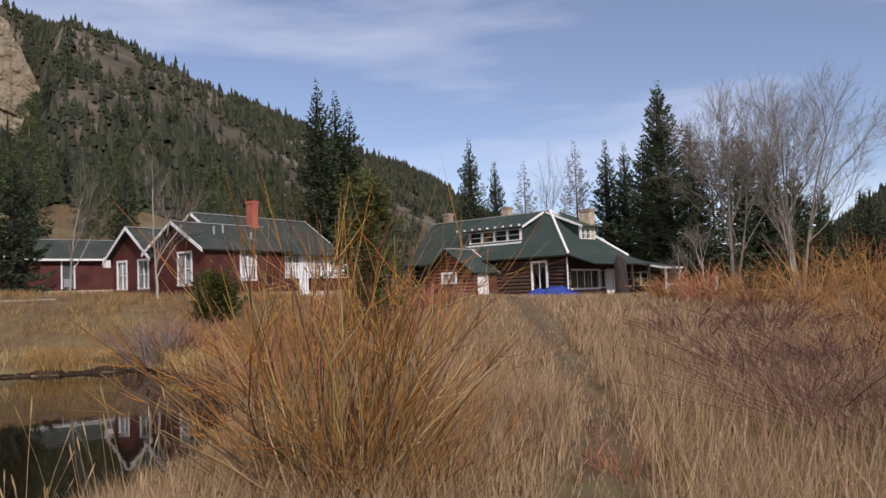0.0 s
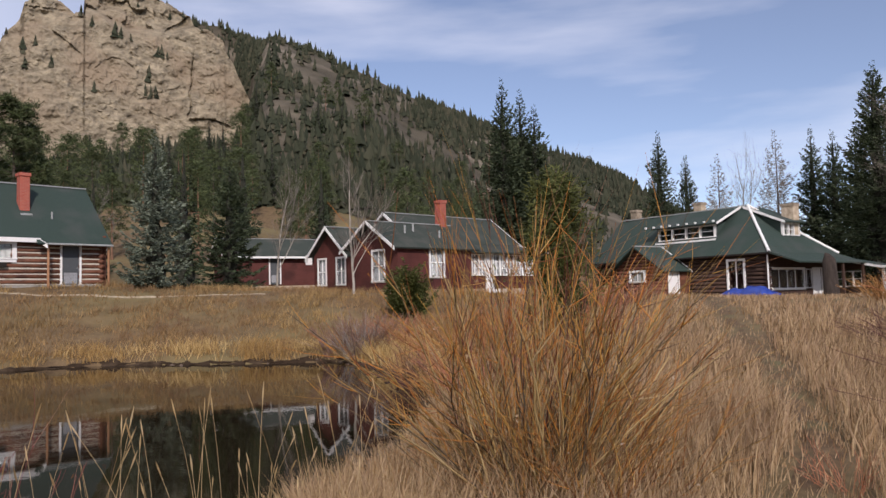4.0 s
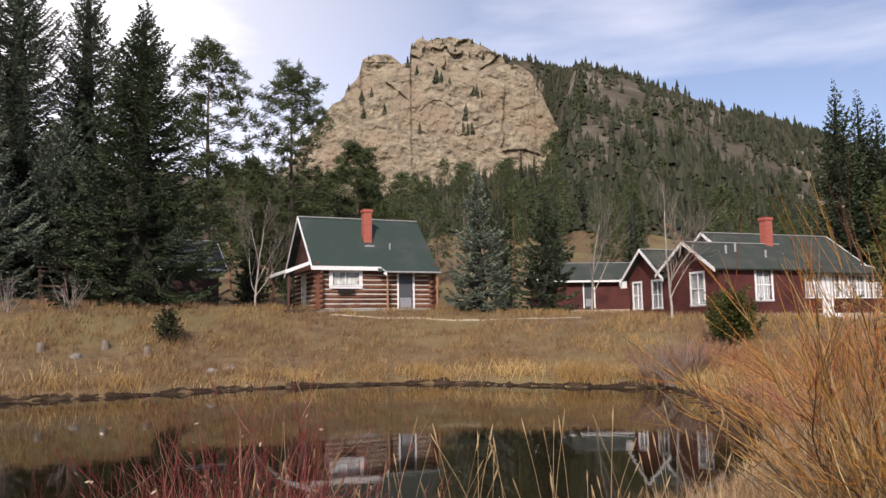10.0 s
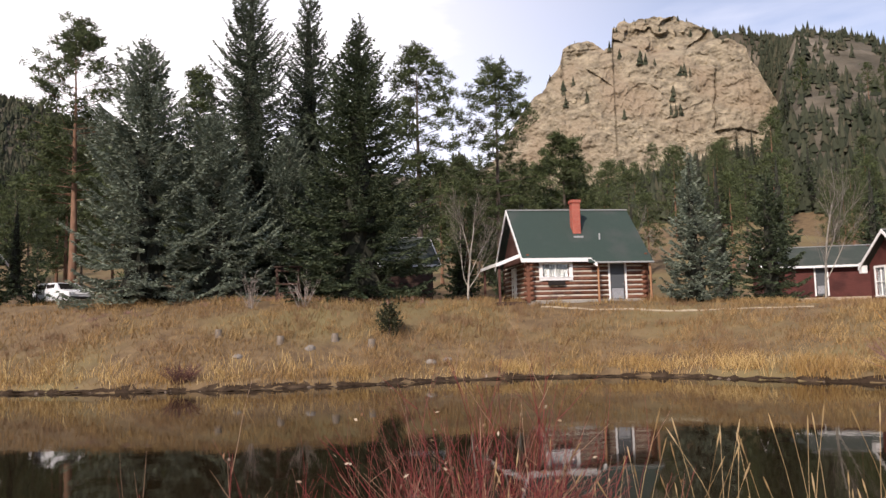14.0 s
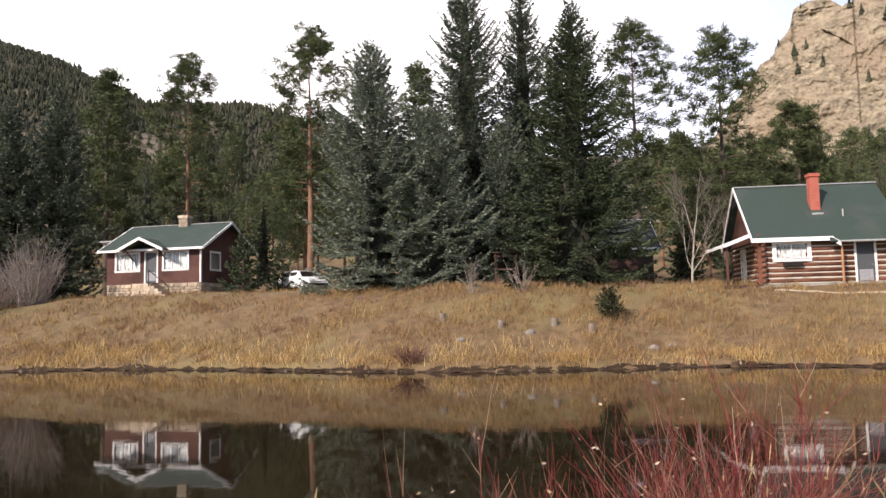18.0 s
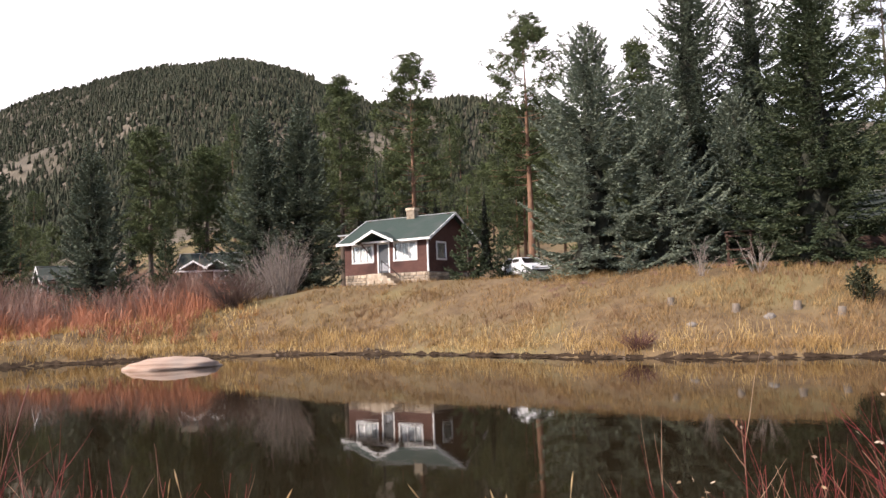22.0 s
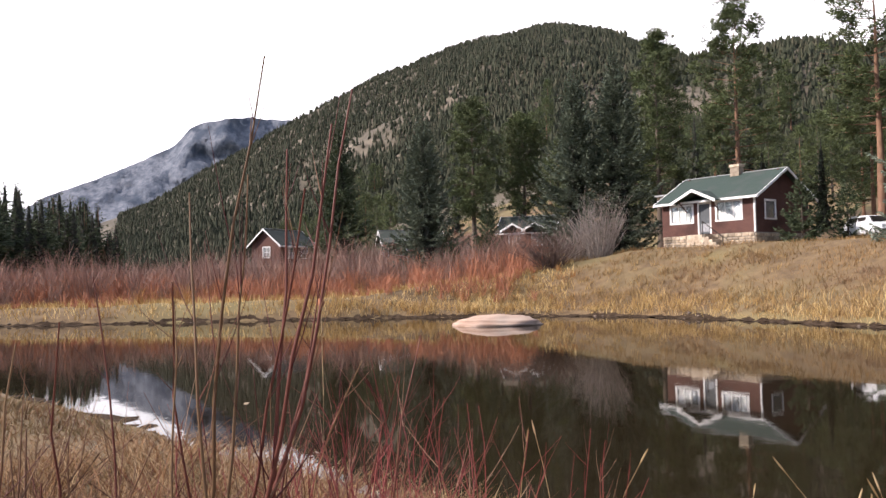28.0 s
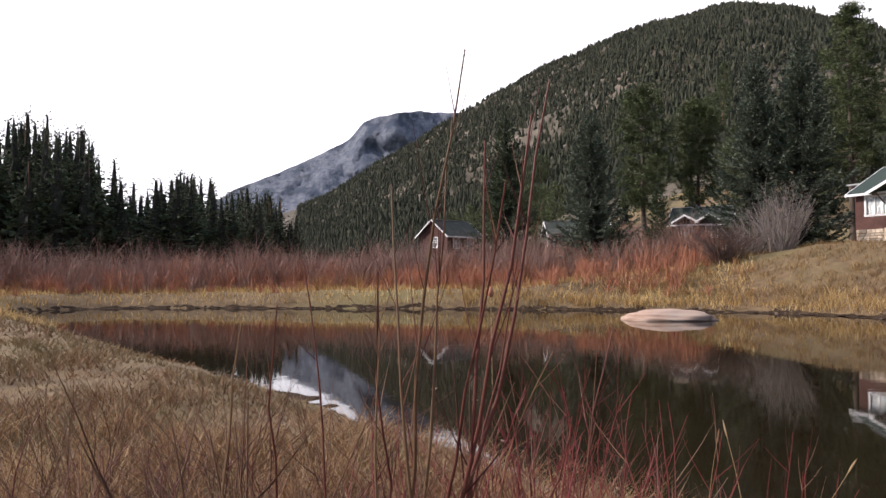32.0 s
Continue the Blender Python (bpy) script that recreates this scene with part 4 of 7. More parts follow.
def brick_mat(name, c1, c2, mortar, scale=1.0):
    m = bpy.data.materials.new(name)
    m.use_nodes = True
    n, l = m.node_tree.nodes, m.node_tree.links
    tc, bt = n.new("ShaderNodeTexCoord"), n.new("ShaderNodeTexBrick")
    sep, comb, add = n.new("ShaderNodeSeparateXYZ"), n.new("ShaderNodeCombineXYZ"), n.new("ShaderNodeMath")
    l.new(tc.outputs["Object"], sep.inputs[0])
    l.new(sep.outputs["X"], add.inputs[0])
    l.new(sep.outputs["Y"], add.inputs[1])
    l.new(add.outputs[0], comb.inputs[0])
    l.new(sep.outputs["Z"], comb.inputs[1])
    l.new(comb.outputs[0], bt.inputs["Vector"])
    bt.inputs["Color1"].default_value, bt.inputs["Color2"].default_value, bt.inputs["Mortar"].default_value = (*c1, 1), (*c2, 1), (*mortar, 1)
    bt.inputs["Scale"].default_value, bt.inputs["Brick Width"].default_value, bt.inputs["Row Height"].default_value, bt.inputs["Mortar Size"].default_value = scale, 0.22, 0.075, 0.008
    b = n["Principled BSDF"]
    l.new(bt.outputs["Color"], b.inputs["Base Color"])
    b.inputs["Roughness"].default_value = 0.9
    bp = n.new("ShaderNodeBump")
    bp.inputs["Strength"].default_value, bp.inputs["Distance"].default_value, bp.invert = 0.5, 0.01, True
    l.new(bt.outputs["Fac"], bp.inputs["Height"])
    l.new(bp.outputs["Normal"], b.inputs["Normal"])
    return m


M_brick = brick_mat("orange_red_brick", (0.42, 0.085, 0.05), (0.33, 0.06, 0.04), (0.36, 0.2, 0.15))


def frame_at(az, dist, theta, z):
    """Matrix of a house: x along its front to the right, y away from the pond, at the corner seen at bearing az."""
    a = radians(az)
    d, r = Vector((-math.sin(a), math.cos(a), 0)), Vector((math.cos(a), math.sin(a), 0))
    c, s = math.cos(radians(theta)), math.sin(radians(theta))
    u, v = r * c + d * s, d * c - r * s
    o = Vector((0, -0.5, 0)) + d * dist
    return Matrix(((u.x, v.x, 0, o.x), (u.y, v.y, 0, o.y), (0, 0, 1, z), (0, 0, 0, 1)))


def sides(x0, y0, x1, y1):
    """Matrices of front, right, back and left walls: x along the wall, -y out of the house."""
    return (pose(x0, y0, 0), pose(x1, y0, 0, 0, 0, 90), pose(x1, y1, 0, 0, 0, 180), pose(x0, y1, 0, 0, 0, -90))


def top_at(top, s):
    return np.interp(s, [p[0] for p in top], [p[1] for p in top])


def outline(top, z, L):
    """Ends of a level line at height z under a gable."""
    ss = np.linspace(0, L, 401)
    ok = ss[top_at(top, ss) >= z - 1e-6]
    return (ok[0], ok[-1]) if len(ok) else (L / 2, L / 2)


def runs(L, top, zm, holes, z0, z1):
    """Stretches of a course at height zm, inside the outline and beside the holes."""
    ss = np.linspace(0, L, 401)
    ok = top_at(top, ss) > zm
    if not ok.any():
        return []
    a, b = ss[ok][0], ss[ok][-1]
    out = [(a, b)]
    for h0, hz0, h1, hz1 in holes:
        if hz0 < z1 - 0.02 and hz1 > z0 + 0.02:
            nxt = []
            for p, q in out:
                if h1 <= p or h0 >= q:
                    nxt.append((p, q))
                else:
                    if h0 > p:
                        nxt.append((p, h0))
                    if h1 < q:
                        nxt.append((h1, q))
            out = nxt
    return [(p, q) for p, q in out if q - p > 0.03]


def board_bm(p, q, p1, q1, z, z1, y0, y1, thick, bm=None):
    bm = bm or bmesh.new()
    v = [bm.verts.new(c) for c in ((p, y0, z), (q, y0, z), (q1, y1, z1), (p1, y1, z1), (p, thick, z), (q, thick, z), (q1, thick, z1), (p1, thick, z1))]
    for f in ((0, 1, 2, 3), (5, 4, 7, 6), (4, 0, 3, 7), (1, 5, 6, 2), (4, 5, 1, 0), (3, 2, 6, 7)):
        bm.faces.new([v[i] for i in f])
    return bm


def siding(L, top, holes, course=0.15, z_low=0.0, thick=0.14, split=True):
    """A wall with openings cut through it: a sheathing, and lapped boards on it, each a piece (or all in one)."""
    core, boards = bmesh.new(), []
    z, zmax = z_low, max(p[1] for p in top)
    while z < zmax - 0.01:
        z1 = min(z + course, zmax)
        low, high = outline(top, z, L), outline(top, z1 - 0.002, L)
        for p, q in runs(L, top, z + 0.001, holes, z, z1):
            p1 = high[0] if abs(p - low[0]) < 0.02 else p
            q1 = high[1] if abs(q - low[1]) < 0.02 else q
            if q1 <= p1:
                p1, q1 = p, q
            if split:
                board_bm(p, q, p1, q1, z, z1, 0.02, 0.02, thick, core)
                boards.append(board_bm(p, q, p1, q1, z, z1, -0.022, -0.004, 0.018))
            else:
                board_bm(p, q, p1, q1, z, z1, -0.022, -0.004, thick, core)
        z = z1
    bmesh.ops.remove_doubles(core, verts=core.verts[:], dist=0.004)
    return [core] + boards if split else core


def log_wall(parent, L, top, holes, d=0.27, z_low=0.1, ext=0.22, material=None, chink=True):
    """Round logs one by one, with pale chinking set back between them."""
    material = material or M_log
    z, zmax, k = z_low, max(p[1] for p in top), 0
    while z < zmax - 0.05:
        z1 = z + d
        for p, q in runs(L, top, z + d / 2, holes, z, z1):
            a = p - (ext if p < 0.05 else 0) - 0.06 * (k % 2)
            b = q + (ext if q > L - 0.05 else 0) + 0.06 * (k % 2)
            wob = 0.012 * math.sin(k * 2.3 + p)
            me = tube_mesh("log", [np.array([[a, 0.1, z + d / 2], [(a + b) / 2, 0.1 + wob, z + d / 2 + wob], [b, 0.1, z + d / 2]])], [[d * 0.46, d * 0.44, d * 0.46]], 8)
            bm = bmesh.new()
            bm.from_mesh(me)
            bmesh.ops.holes_fill(bm, edges=[e for e in bm.edges if e.is_boundary])
            bm.to_mesh(me)
            bm.free()
            part("log", me, material, parent)
            if chink:
                part("chinking", box(p, 0.03, z - 0.035, q, 0.15, z + 0.05), M_chink, parent)
        z, k = z1, k + 1


def window(parent, m, s0, z0, s1, z1, cols=2, rows=2, curtain=True, case=0.11, name="window", dark=False, lace=False):
    """A cased window in its opening: frame, bars, sill, panes and a curtain behind."""
    w = part(name, frame_bm(s0, z0, s1, z1, case), M_white, parent, "", m)
    bars = bmesh.new()
    for i in range(1, cols):
        x = s0 + (s1 - s0) * i / cols
        box(x - 0.022, 0.0, z0, x + 0.022, 0.04, z1, bm=bars)
    for j in range(1, rows):
        z = z0 + (z1 - z0) * j / rows
        box(s0, 0.002, z - 0.022, s1, 0.042, z + 0.022, bm=bars)
    if cols > 1 or rows > 1:
        part("muntin", bars, M_white, w)
    else:
        bars.free()
    part("sill", box(s0 - case - 0.03, -0.09, z0 - 0.06, s1 + case + 0.03, 0.0, z0 - 0.005, 0.008), M_white, w)
    for i in range(cols):
        for j in range(rows):
            x0, x1 = s0 + (s1 - s0) * i / cols, s0 + (s1 - s0) * (i + 1) / cols
            za, zb = z0 + (z1 - z0) * j / rows, z0 + (z1 - z0) * (j + 1) / rows
            o = part("pane", box(x0 + 0.02, 0.018, za + 0.02, x1 - 0.02, 0.024, zb - 0.02), M_glass, w)
            o.visible_shadow = False
    if curtain:
        n = 40
        u = np.linspace(0, 1, n)
        low = z0 + (0.02 if not dark else 0.45 * (z1 - z0))
        fold = 0.075 + 0.022 * np.sin(u * 37 + s0) + 0.012 * np.sin(u * 83)
        v = np.concatenate([np.stack([s0 + u * (s1 - s0), fold, 0 * u + low], 1), np.stack([s0 + u * (s1 - s0), fold, 0 * u + z1], 1)])
        k = np.arange(n - 1)
        part("curtain", sheet("curtain", v, np.stack([k, k + 1, k + 1 + n, k + n], 1), []), M_lace if lace else M_curtain, w)
    return w


def frame_bm(s0, z0, s1, z1, c):
    bm = box(s0 - c, -0.05, z0 - c, s0, 0.06, z1 + c)
    box(s1, -0.05, z0 - c, s1 + c, 0.06, z1 + c, bm=bm)
    box(s0, -0.048, z1, s1, 0.06, z1 + c, bm=bm)
    box(s0, -0.048, z0 - c, s1, 0.06, z0, bm=bm)
    return bm


def door(parent, m, s0, s1, z1, white=True, screen=False, z0=0.0):
    d = part("door", box(s0 + 0.01, 0.02, z0 + 0.01, s1 - 0.01, 0.07, z1 - 0.01, 0.006), M_screen if screen else M_white, parent, "grey screen door" if screen else "white panelled door", m)
    bm = box(s0 - 0.1, -0.05, z0, s0, 0.06, z1 + 0.1)
    box(s1, -0.05, z0, s1 + 0.1, 0.06, z1 + 0.1, bm=bm)
    box(s0, -0.048, z1, s1, 0.06, z1 + 0.1, bm=bm)
    part("door_casing", bm, M_white, d)
    if screen:
        bm = box(s0 + 0.02, 0.0, z0 + 0.02, s0 + 0.09, 0.018, z1 - 0.02)
        box(s1 - 0.09, 0.0, z0 + 0.02, s1 - 0.02, 0.018, z1 - 0.02, bm=bm)
        for z in (z0 + 0.05, z0 + 0.75, z1 - 0.1):
            box(s0 + 0.09, 0.001, z, s1 - 0.09, 0.017, z + 0.09, bm=bm)
        part("screen_frame", bm, M_screen, d)
        part("kick_panel", box(s0 + 0.1, 0.004, z0 + 0.15, s1 - 0.1, 0.016, z0 + 0.72), M_lace, d)
    else:
        for k in range(3):
            a = z0 + 0.15 + k * (z1 - z0 - 0.2) / 3
            part("door_panel", box(s0 + 0.14, 0.008, a, s1 - 0.14, 0.02, a + (z1 - z0) / 3 - 0.2, 0.005), M_white, d)
    part("door_knob", box(s1 - 0.13, -0.04, z0 + 0.95, s1 - 0.08, 0.02, z0 + 1.0, 0.01), M_ridge, d)
    return d


def slab(parent, pts, thick, material, name="roof_slope", label=""):
    """A flat roof slope with thickness, from its upper outline."""
    bm = bmesh.new()
    top = [bm.verts.new(p) for p in pts]
    n = (Vector(pts[1]) - Vector(pts[0])).cross(Vector(pts[2]) - Vector(pts[0])).normalized()
    if n.z < 0:
        n = -n
    low = [bm.verts.new(Vector(p) - n * thick) for p in pts]
    bm.faces.new(top)
    bm.faces.new(low[::-1])
    k = len(pts)
    for i in range(k):
        bm.faces.new((top[i], low[i], low[(i + 1) % k], top[(i + 1) % k]))
    bmesh.ops.recalc_face_normals(bm, faces=bm.faces)
    return part(name, bm, material, parent, label)


def board(parent, a, b, w=0.16, t=0.05, material=None, name="fascia", drop=0.0):
    """A board along an edge, hanging w below it."""
    a, b = Vector(a), Vector(b)
    d = (b - a).normalized()
    o = d.cross(Vector((0, 0, 1))).normalized() * t * 0.5
    bm = bmesh.new()
    vs = [bm.verts.new(p + q + Vector((0, 0, z - drop))) for p in (a, b) for q in (-o, o) for z in (0.02, -w)]
    for f in ((0, 1, 3, 2), (4, 6, 7, 5), (0, 4, 5, 1), (2, 3, 7, 6), (0, 2, 6, 4), (1, 5, 7, 3)):
        bm.faces.new([vs[i] for i in f])
    bmesh.ops.recalc_face_normals(bm, faces=bm.faces)
    return part(name, bm, material or M_white, parent)


def gable_roof(parent, x0, y0, x1, y1, eave, ridge, oh=0.4, og=0.4, material=None, rakes=(1, 1), cap=True, eaves=(1, 1), back=True):
    material = material or M_green_roof
    ym = (y0 + y1) / 2
    k = (ridge - eave) / (ym - y0)
    ze = eave - k * oh + 0.05
    r = ridge + 0.05
    slab(parent, [(x0 - og, y0 - oh, ze), (x1 + og, y0 - oh, ze), (x1 + og, ym, r), (x0 - og, ym, r)], 0.09, material)
    if back:
        slab(parent, [(x1 + og, y1 + oh, ze), (x0 - og, y1 + oh, ze), (x0 - og, ym, r), (x1 + og, ym, r)], 0.09, material)
    for on, x in zip(rakes, (x0 - og - 0.02, x1 + og + 0.02)):
        if on:
            board(parent, (x, y0 - oh, ze), (x, ym, r), 0.17, name="rake_board")
            board(parent, (x, y1 + oh, ze), (x, ym, r), 0.17, name="rake_board")
    if eaves[0]:
        board(parent, (x0 - og, y0 - oh - 0.02, ze), (x1 + og, y0 - oh - 0.02, ze), 0.13)
    if cap:
        bm = box(x0 - og, ym - 0.1, r - 0.02, x1 + og, ym + 0.1, r + 0.03)
        part("ridge_cap", bm, M_ridge, parent)


def gable_top(W, eave, ridge):
    return [(0, eave), (W / 2, ridge), (W, eave)]


def chimney(parent, x, y, z0, z1, w, d, material, label=""):
    c = part("chimney", box(x - w / 2, y - d / 2, z0, x + w / 2, y + d / 2, z1, 0.01), material, parent, label)
    part("chimney_cap", box(x - w / 2 - 0.05, y - d / 2 - 0.05, z1 - 0.16, x + w / 2 + 0.05, y + d / 2 + 0.05, z1 + 0.02, 0.01), material, c)
    part("flue", box(x - w / 4, y - d / 4, z1 + 0.02, x + w / 4, y + d / 4, z1 + 0.08), M_dark, c)
    return c


def stone_base(parent, m, L, z0, z1, seed, th=0.25):
    """A footing of uneven stones in mortar, each stone a piece."""
    rng = np.random.RandomState(seed)
    part("footing", box(0.02, 0.0, z0, L - 0.02, th, z1), M_mortar, parent, "", m)
    z = z0
    while z < z1 - 0.08:
        h = min(rng.uniform(0.16, 0.3), z1 - z)
        x = 0.0
        while x < L - 0.1:
            w = min(rng.uniform(0.22, 0.55), L - x)
            part("stone", box(x + 0.012, -0.05 - rng.uniform(0, 0.03), z + 0.012, x + w - 0.012, 0.05, z + h - 0.012, 0.03), M_stone, parent, "", m)
            x += w
        z += h

# ---- log cabin on the bank ----
cabin = thing("log_cabin", frame_at(44.75, 44, 15, 2.72), "brown log cabin with pale chinking and green roof", "cabin")
L, W, EV, RG = 6.75, 6.0, 2.7, 5.55
wf, wr, wb, wl_ = sides(0, 0, L, W)
holes = [(0.78, 1.42, 2.3, 2.12), (4.68, 0.0, 5.55, 2.12)]
wall = part("front_wall", box(0.06, 0.14, 0, L - 0.06, 0.17, 0.02), M_dark, cabin, "", wf)
log_wall(wall, L, [(0, EV - 0.12), (L, EV - 0.12)], holes)
wall = part("side_wall", box(0.06, 0.14, 0, W - 0.06, 0.17, 0.02), M_dark, cabin, "", wl_)
log_wall(wall, W, [(0, EV - 0.3), (W, EV - 0.3)], [(2.2, 0, 3.1, 2.05)])
wall = part("side_wall", box(0.06, 0.14, 0, W - 0.06, 0.17, 0.02), M_dark, cabin, "", wr)
log_wall(wall, W, [(0, EV - 0.3), (W, EV - 0.3)], [])
part("back_wall", siding(L, [(0, EV), (L, EV)], []), M_brown_side, cabin, "", wb)
for m in (wl_, wr):
    part("gable", siding(W, [(0, EV - 0.25), (0.02, EV - 0.1), (W / 2, RG - 0.12), (W - 0.02, EV - 0.1), (W, EV - 0.25)], [], 0.2, EV - 0.3), M_brown_side, cabin, "", m)
part("footing", box(-0.1, -0.12, -1.2, L + 0.1, W + 0.1, 0.1), M_mortar, cabin)
part("corner_post", box(-0.16, -0.16, 0, 0.02, 0.02, EV, 0.02), M_log, cabin)
part("corner_post", box(L - 0.02, -0.16, 0, L + 0.16, 0.02, EV, 0.02), M_log, cabin)
window(cabin, wf, 0.78, 1.42, 2.3, 2.12, 2, 1, case=0.2)
box_ = part("window_box", box(1.05, -0.22, 0.95, 2.0, -0.04, 1.2, 0.02), M_dark, cabin, "dark wooden flower box")
door(cabin, wf, 4.68, 5.55, 2.12, screen=True)
door(cabin, wl_, 2.2, 3.1, 2.05)
k = (RG - EV) / (W / 2)
for a, b, oh in ((-0.45, 3.3, 0.35), (3.3, L + 0.3, 0.62)):
    ze = EV - k * oh + 0.05
    slab(cabin, [(a, -oh, ze), (b, -oh, ze), (b, W / 2, RG + 0.05), (a, W / 2, RG + 0.05)], 0.09, M_green_roof)
slab(cabin, [(L + 0.3, W + 0.4, EV - k * 0.4 + 0.05), (-0.45, W + 0.4, EV - k * 0.4 + 0.05), (-0.45, W / 2, RG + 0.05), (L + 0.3, W / 2, RG + 0.05)], 0.09, M_green_roof)
for y, z in ((-0.35, EV - k * 0.35 + 0.05), (W + 0.4, EV - k * 0.4 + 0.05)):
    board(cabin, (-0.48, y, z), (-0.48, W / 2, RG + 0.05), 0.2, name="rake_board")
board(cabin, (-0.45, -0.38, EV - k * 0.35 + 0.05), (3.5, -0.38, EV - k * 0.35 + 0.05), 0.2)
board(cabin, (3.45, -0.37, EV - k * 0.33), (3.75, -0.66, EV - k * 0.62), 0.2, name="fascia")
part("gutter", box(3.7, -0.74, EV - k * 0.62 - 0.02, L + 0.3, -0.62, EV - k * 0.62 + 0.08, 0.02), M_ridge, cabin, "grey metal gutter")
part("ridge_cap", box(-0.45, W / 2 - 0.1, RG + 0.03, L + 0.3, W / 2 + 0.1, RG + 0.09), M_ridge, cabin)
part("porch_post", tube_mesh("porch_post", [[(3.85, -0.45, -0.1), (3.85, -0.45, 2.05)]], [[0.07, 0.06]], 8), M_pole, cabin, "orange peeled-log post")
part("porch_post", tube_mesh("porch_post", [[(L + 0.15, -0.45, -0.1), (L + 0.15, -0.45, 2.05)]], [[0.07, 0.06]], 8), M_pole, cabin)
chimney(cabin, 3.3, 1.55, 3.4, 5.95, 0.48, 0.5, M_brick, "orange-red brick chimney")
part("flashing", box(3.02, 1.02, 3.55, 3.58, 1.3, 3.82), M_ridge, cabin)
part("vent_pipe", tube_mesh("vent_pipe", [[(4.5, 0.9, 3.4), (4.5, 0.9, 3.95)]], [[0.05, 0.05]], 8), M_ridge, cabin)
# lean-to on the gable side
slab(cabin, [(-0.3, 0.2, 2.75), (-0.3, 4.6, 2.75), (-1.75, 4.6, 2.2), (-1.75, 0.2, 2.2)], 0.09, M_green_roof, "porch_roof")
board(cabin, (-0.35, 0.16, 2.76), (-1.78, 0.16, 2.22), 0.18)
board(cabin, (-1.78, 0.16, 2.22), (-1.78, 4.6, 2.22), 0.15)
for y in (0.35, 4.3):
    part("porch_post", box(-1.65, y, -0.3, -1.53, y + 0.12, 2.15, 0.01), M_brown_side, cabin)
part("porch_floor", box(-1.8, 0.2, -0.9, -0.2, 4.6, 0.08), M_old_log, cabin)

# ---- maroon house with twin gables ----
red = thing("ranch_house", frame_at(16.6, 43, 40, 2.12), "maroon clapboard house with twin gables and white windows", "house")
GW, LB, SP = 4.3, 5.6, 6.4
EV, RG = 2.5, 3.9
f, r, b_, l_ = sides(0, 0, LB, GW)
hf = [(2.4, 0.75, 3.4, 2.3)]
part("front_wall", siding(LB, [(0, EV), (LB, EV)], hf), M_red_side, red, "", f)
window(red, f, 2.4, 0.75, 3.4, 2.3, 2, 2, lace=True)
hl = [(2.15, 0.55, 3.15, 2.2)]
part("gable_wall", siding(GW, gable_top(GW, EV, RG), hl), M_red_side, red, "", l_)
window(red, l_, 2.15, 0.55, 3.15, 2.2, 2, 2, lace=True)
gable_roof(red, 0, 0, LB, GW, EV, RG, 0.35, 0.5, M_grey_roof, (1, 0), True, (0, 0))
part("footing", box(-0.02, -0.02, -1.2, LB, GW, 0.0), M_stone, red)
# second gable beside it
G2, E2, R2 = 3.7, 2.3, 3.9
f, r, b_, l_ = sides(0, GW, LB, GW + G2)
h2 = [(0.5, 0.5, 1.25, 2.0), (2.42, 0.5, 3.2, 2.0)]
part("gable_wall", siding(G2, gable_top(G2, E2, R2), h2), M_red_side, red, "", l_)
for h in h2:
    window(red, l_, *h, 2, 2, lace=True)
part("back_wall", siding(LB, [(0, E2), (LB, E2)], []), M_red_side, red, "", b_)
gable_roof(red, 0, GW, LB, GW + G2, E2, R2, 0.3, 0.45, M_grey_roof, (1, 0), True, (0, 0))
part("footing", box(-0.02, GW, -1.2, LB, GW + G2, 0.0), M_stone, red)
part("hanging_lamp", box(-0.42, GW + G2 + 0.05, 1.75, -0.1, GW + G2 + 0.35, 2.35, 0.02), M_white, red, "white boxed side window")
# taller main block behind
x0, y0, x1, y1 = 3.5, 2.6, 12.4, 7.4
f, r, b_, l_ = sides(x0, y0, x1, y1)
part("front_wall", siding(x1 - x0, [(0, 3.1), (x1 - x0, 3.1)], [], 0.2, 2.0), M_red_side, red, "", f)
part("gable_wall", siding(y1 - y0, gable_top(y1 - y0, 3.1, 4.85), [], 0.2, 2.0), M_red_side, red, "", l_)
part("gable_wall", siding(y1 - y0, gable_top(y1 - y0, 3.1, 4.85), []), M_red_side, red, "", r)
part("back_wall", siding(x1 - x0, [(0, 3.1), (x1 - x0, 3.1)], []), M_red_side, red, "", b_)
gable_roof(red, x0, y0, x1, y1, 3.1, 4.85, 0.35, 0.4, M_grey_roof, (1, 1), True, (0, 0))
chimney(red, 5.35, 2.2, 3.2, 5.45, 0.48, 0.5, M_brick, "orange-red brick chimney")
for x, y, z in ((1.5, 1.1, 3.35), (2.3, 1.3, 3.5), (3.9, 0.8, 3.1)):
    part("vent_pipe", tube_mesh("vent_pipe", [[(x, y, z - 0.3), (x, y, z + 0.35)]], [[0.06, 0.06]], 8), M_ridge, red)
# glazed sun porch
px0, px1 = LB, LB + SP
f, r, b_, l_ = sides(px0, 0.1, px1, 3.0)
hp = [(0.25 + 0.62 * i, 0.85, 0.25 + 0.62 * i + 0.5, 2.05) for i in range(9) if i not in (2,)]
part("front_wall", siding(SP, [(0, 2.2), (SP, 2.2)], hp + [(1.46, 0, 2.02, 2.05)]), M_red_side, red, "", f)
for h in hp:
    window(red, f, *h, 2, 3, case=0.05, lace=True)
door(red, f, 1.46, 2.02, 2.05)
hr = [(0.3, 0.9, 0.9, 2.0), (1.3, 0.9, 1.9, 2.0)]
part("end_wall", siding(2.9, [(0, 2.2), (2.9, 2.75)], hr), M_red_side, red, "", r)
for h in hr:
    window(red, r, *h, 2, 3, case=0.05, lace=True)
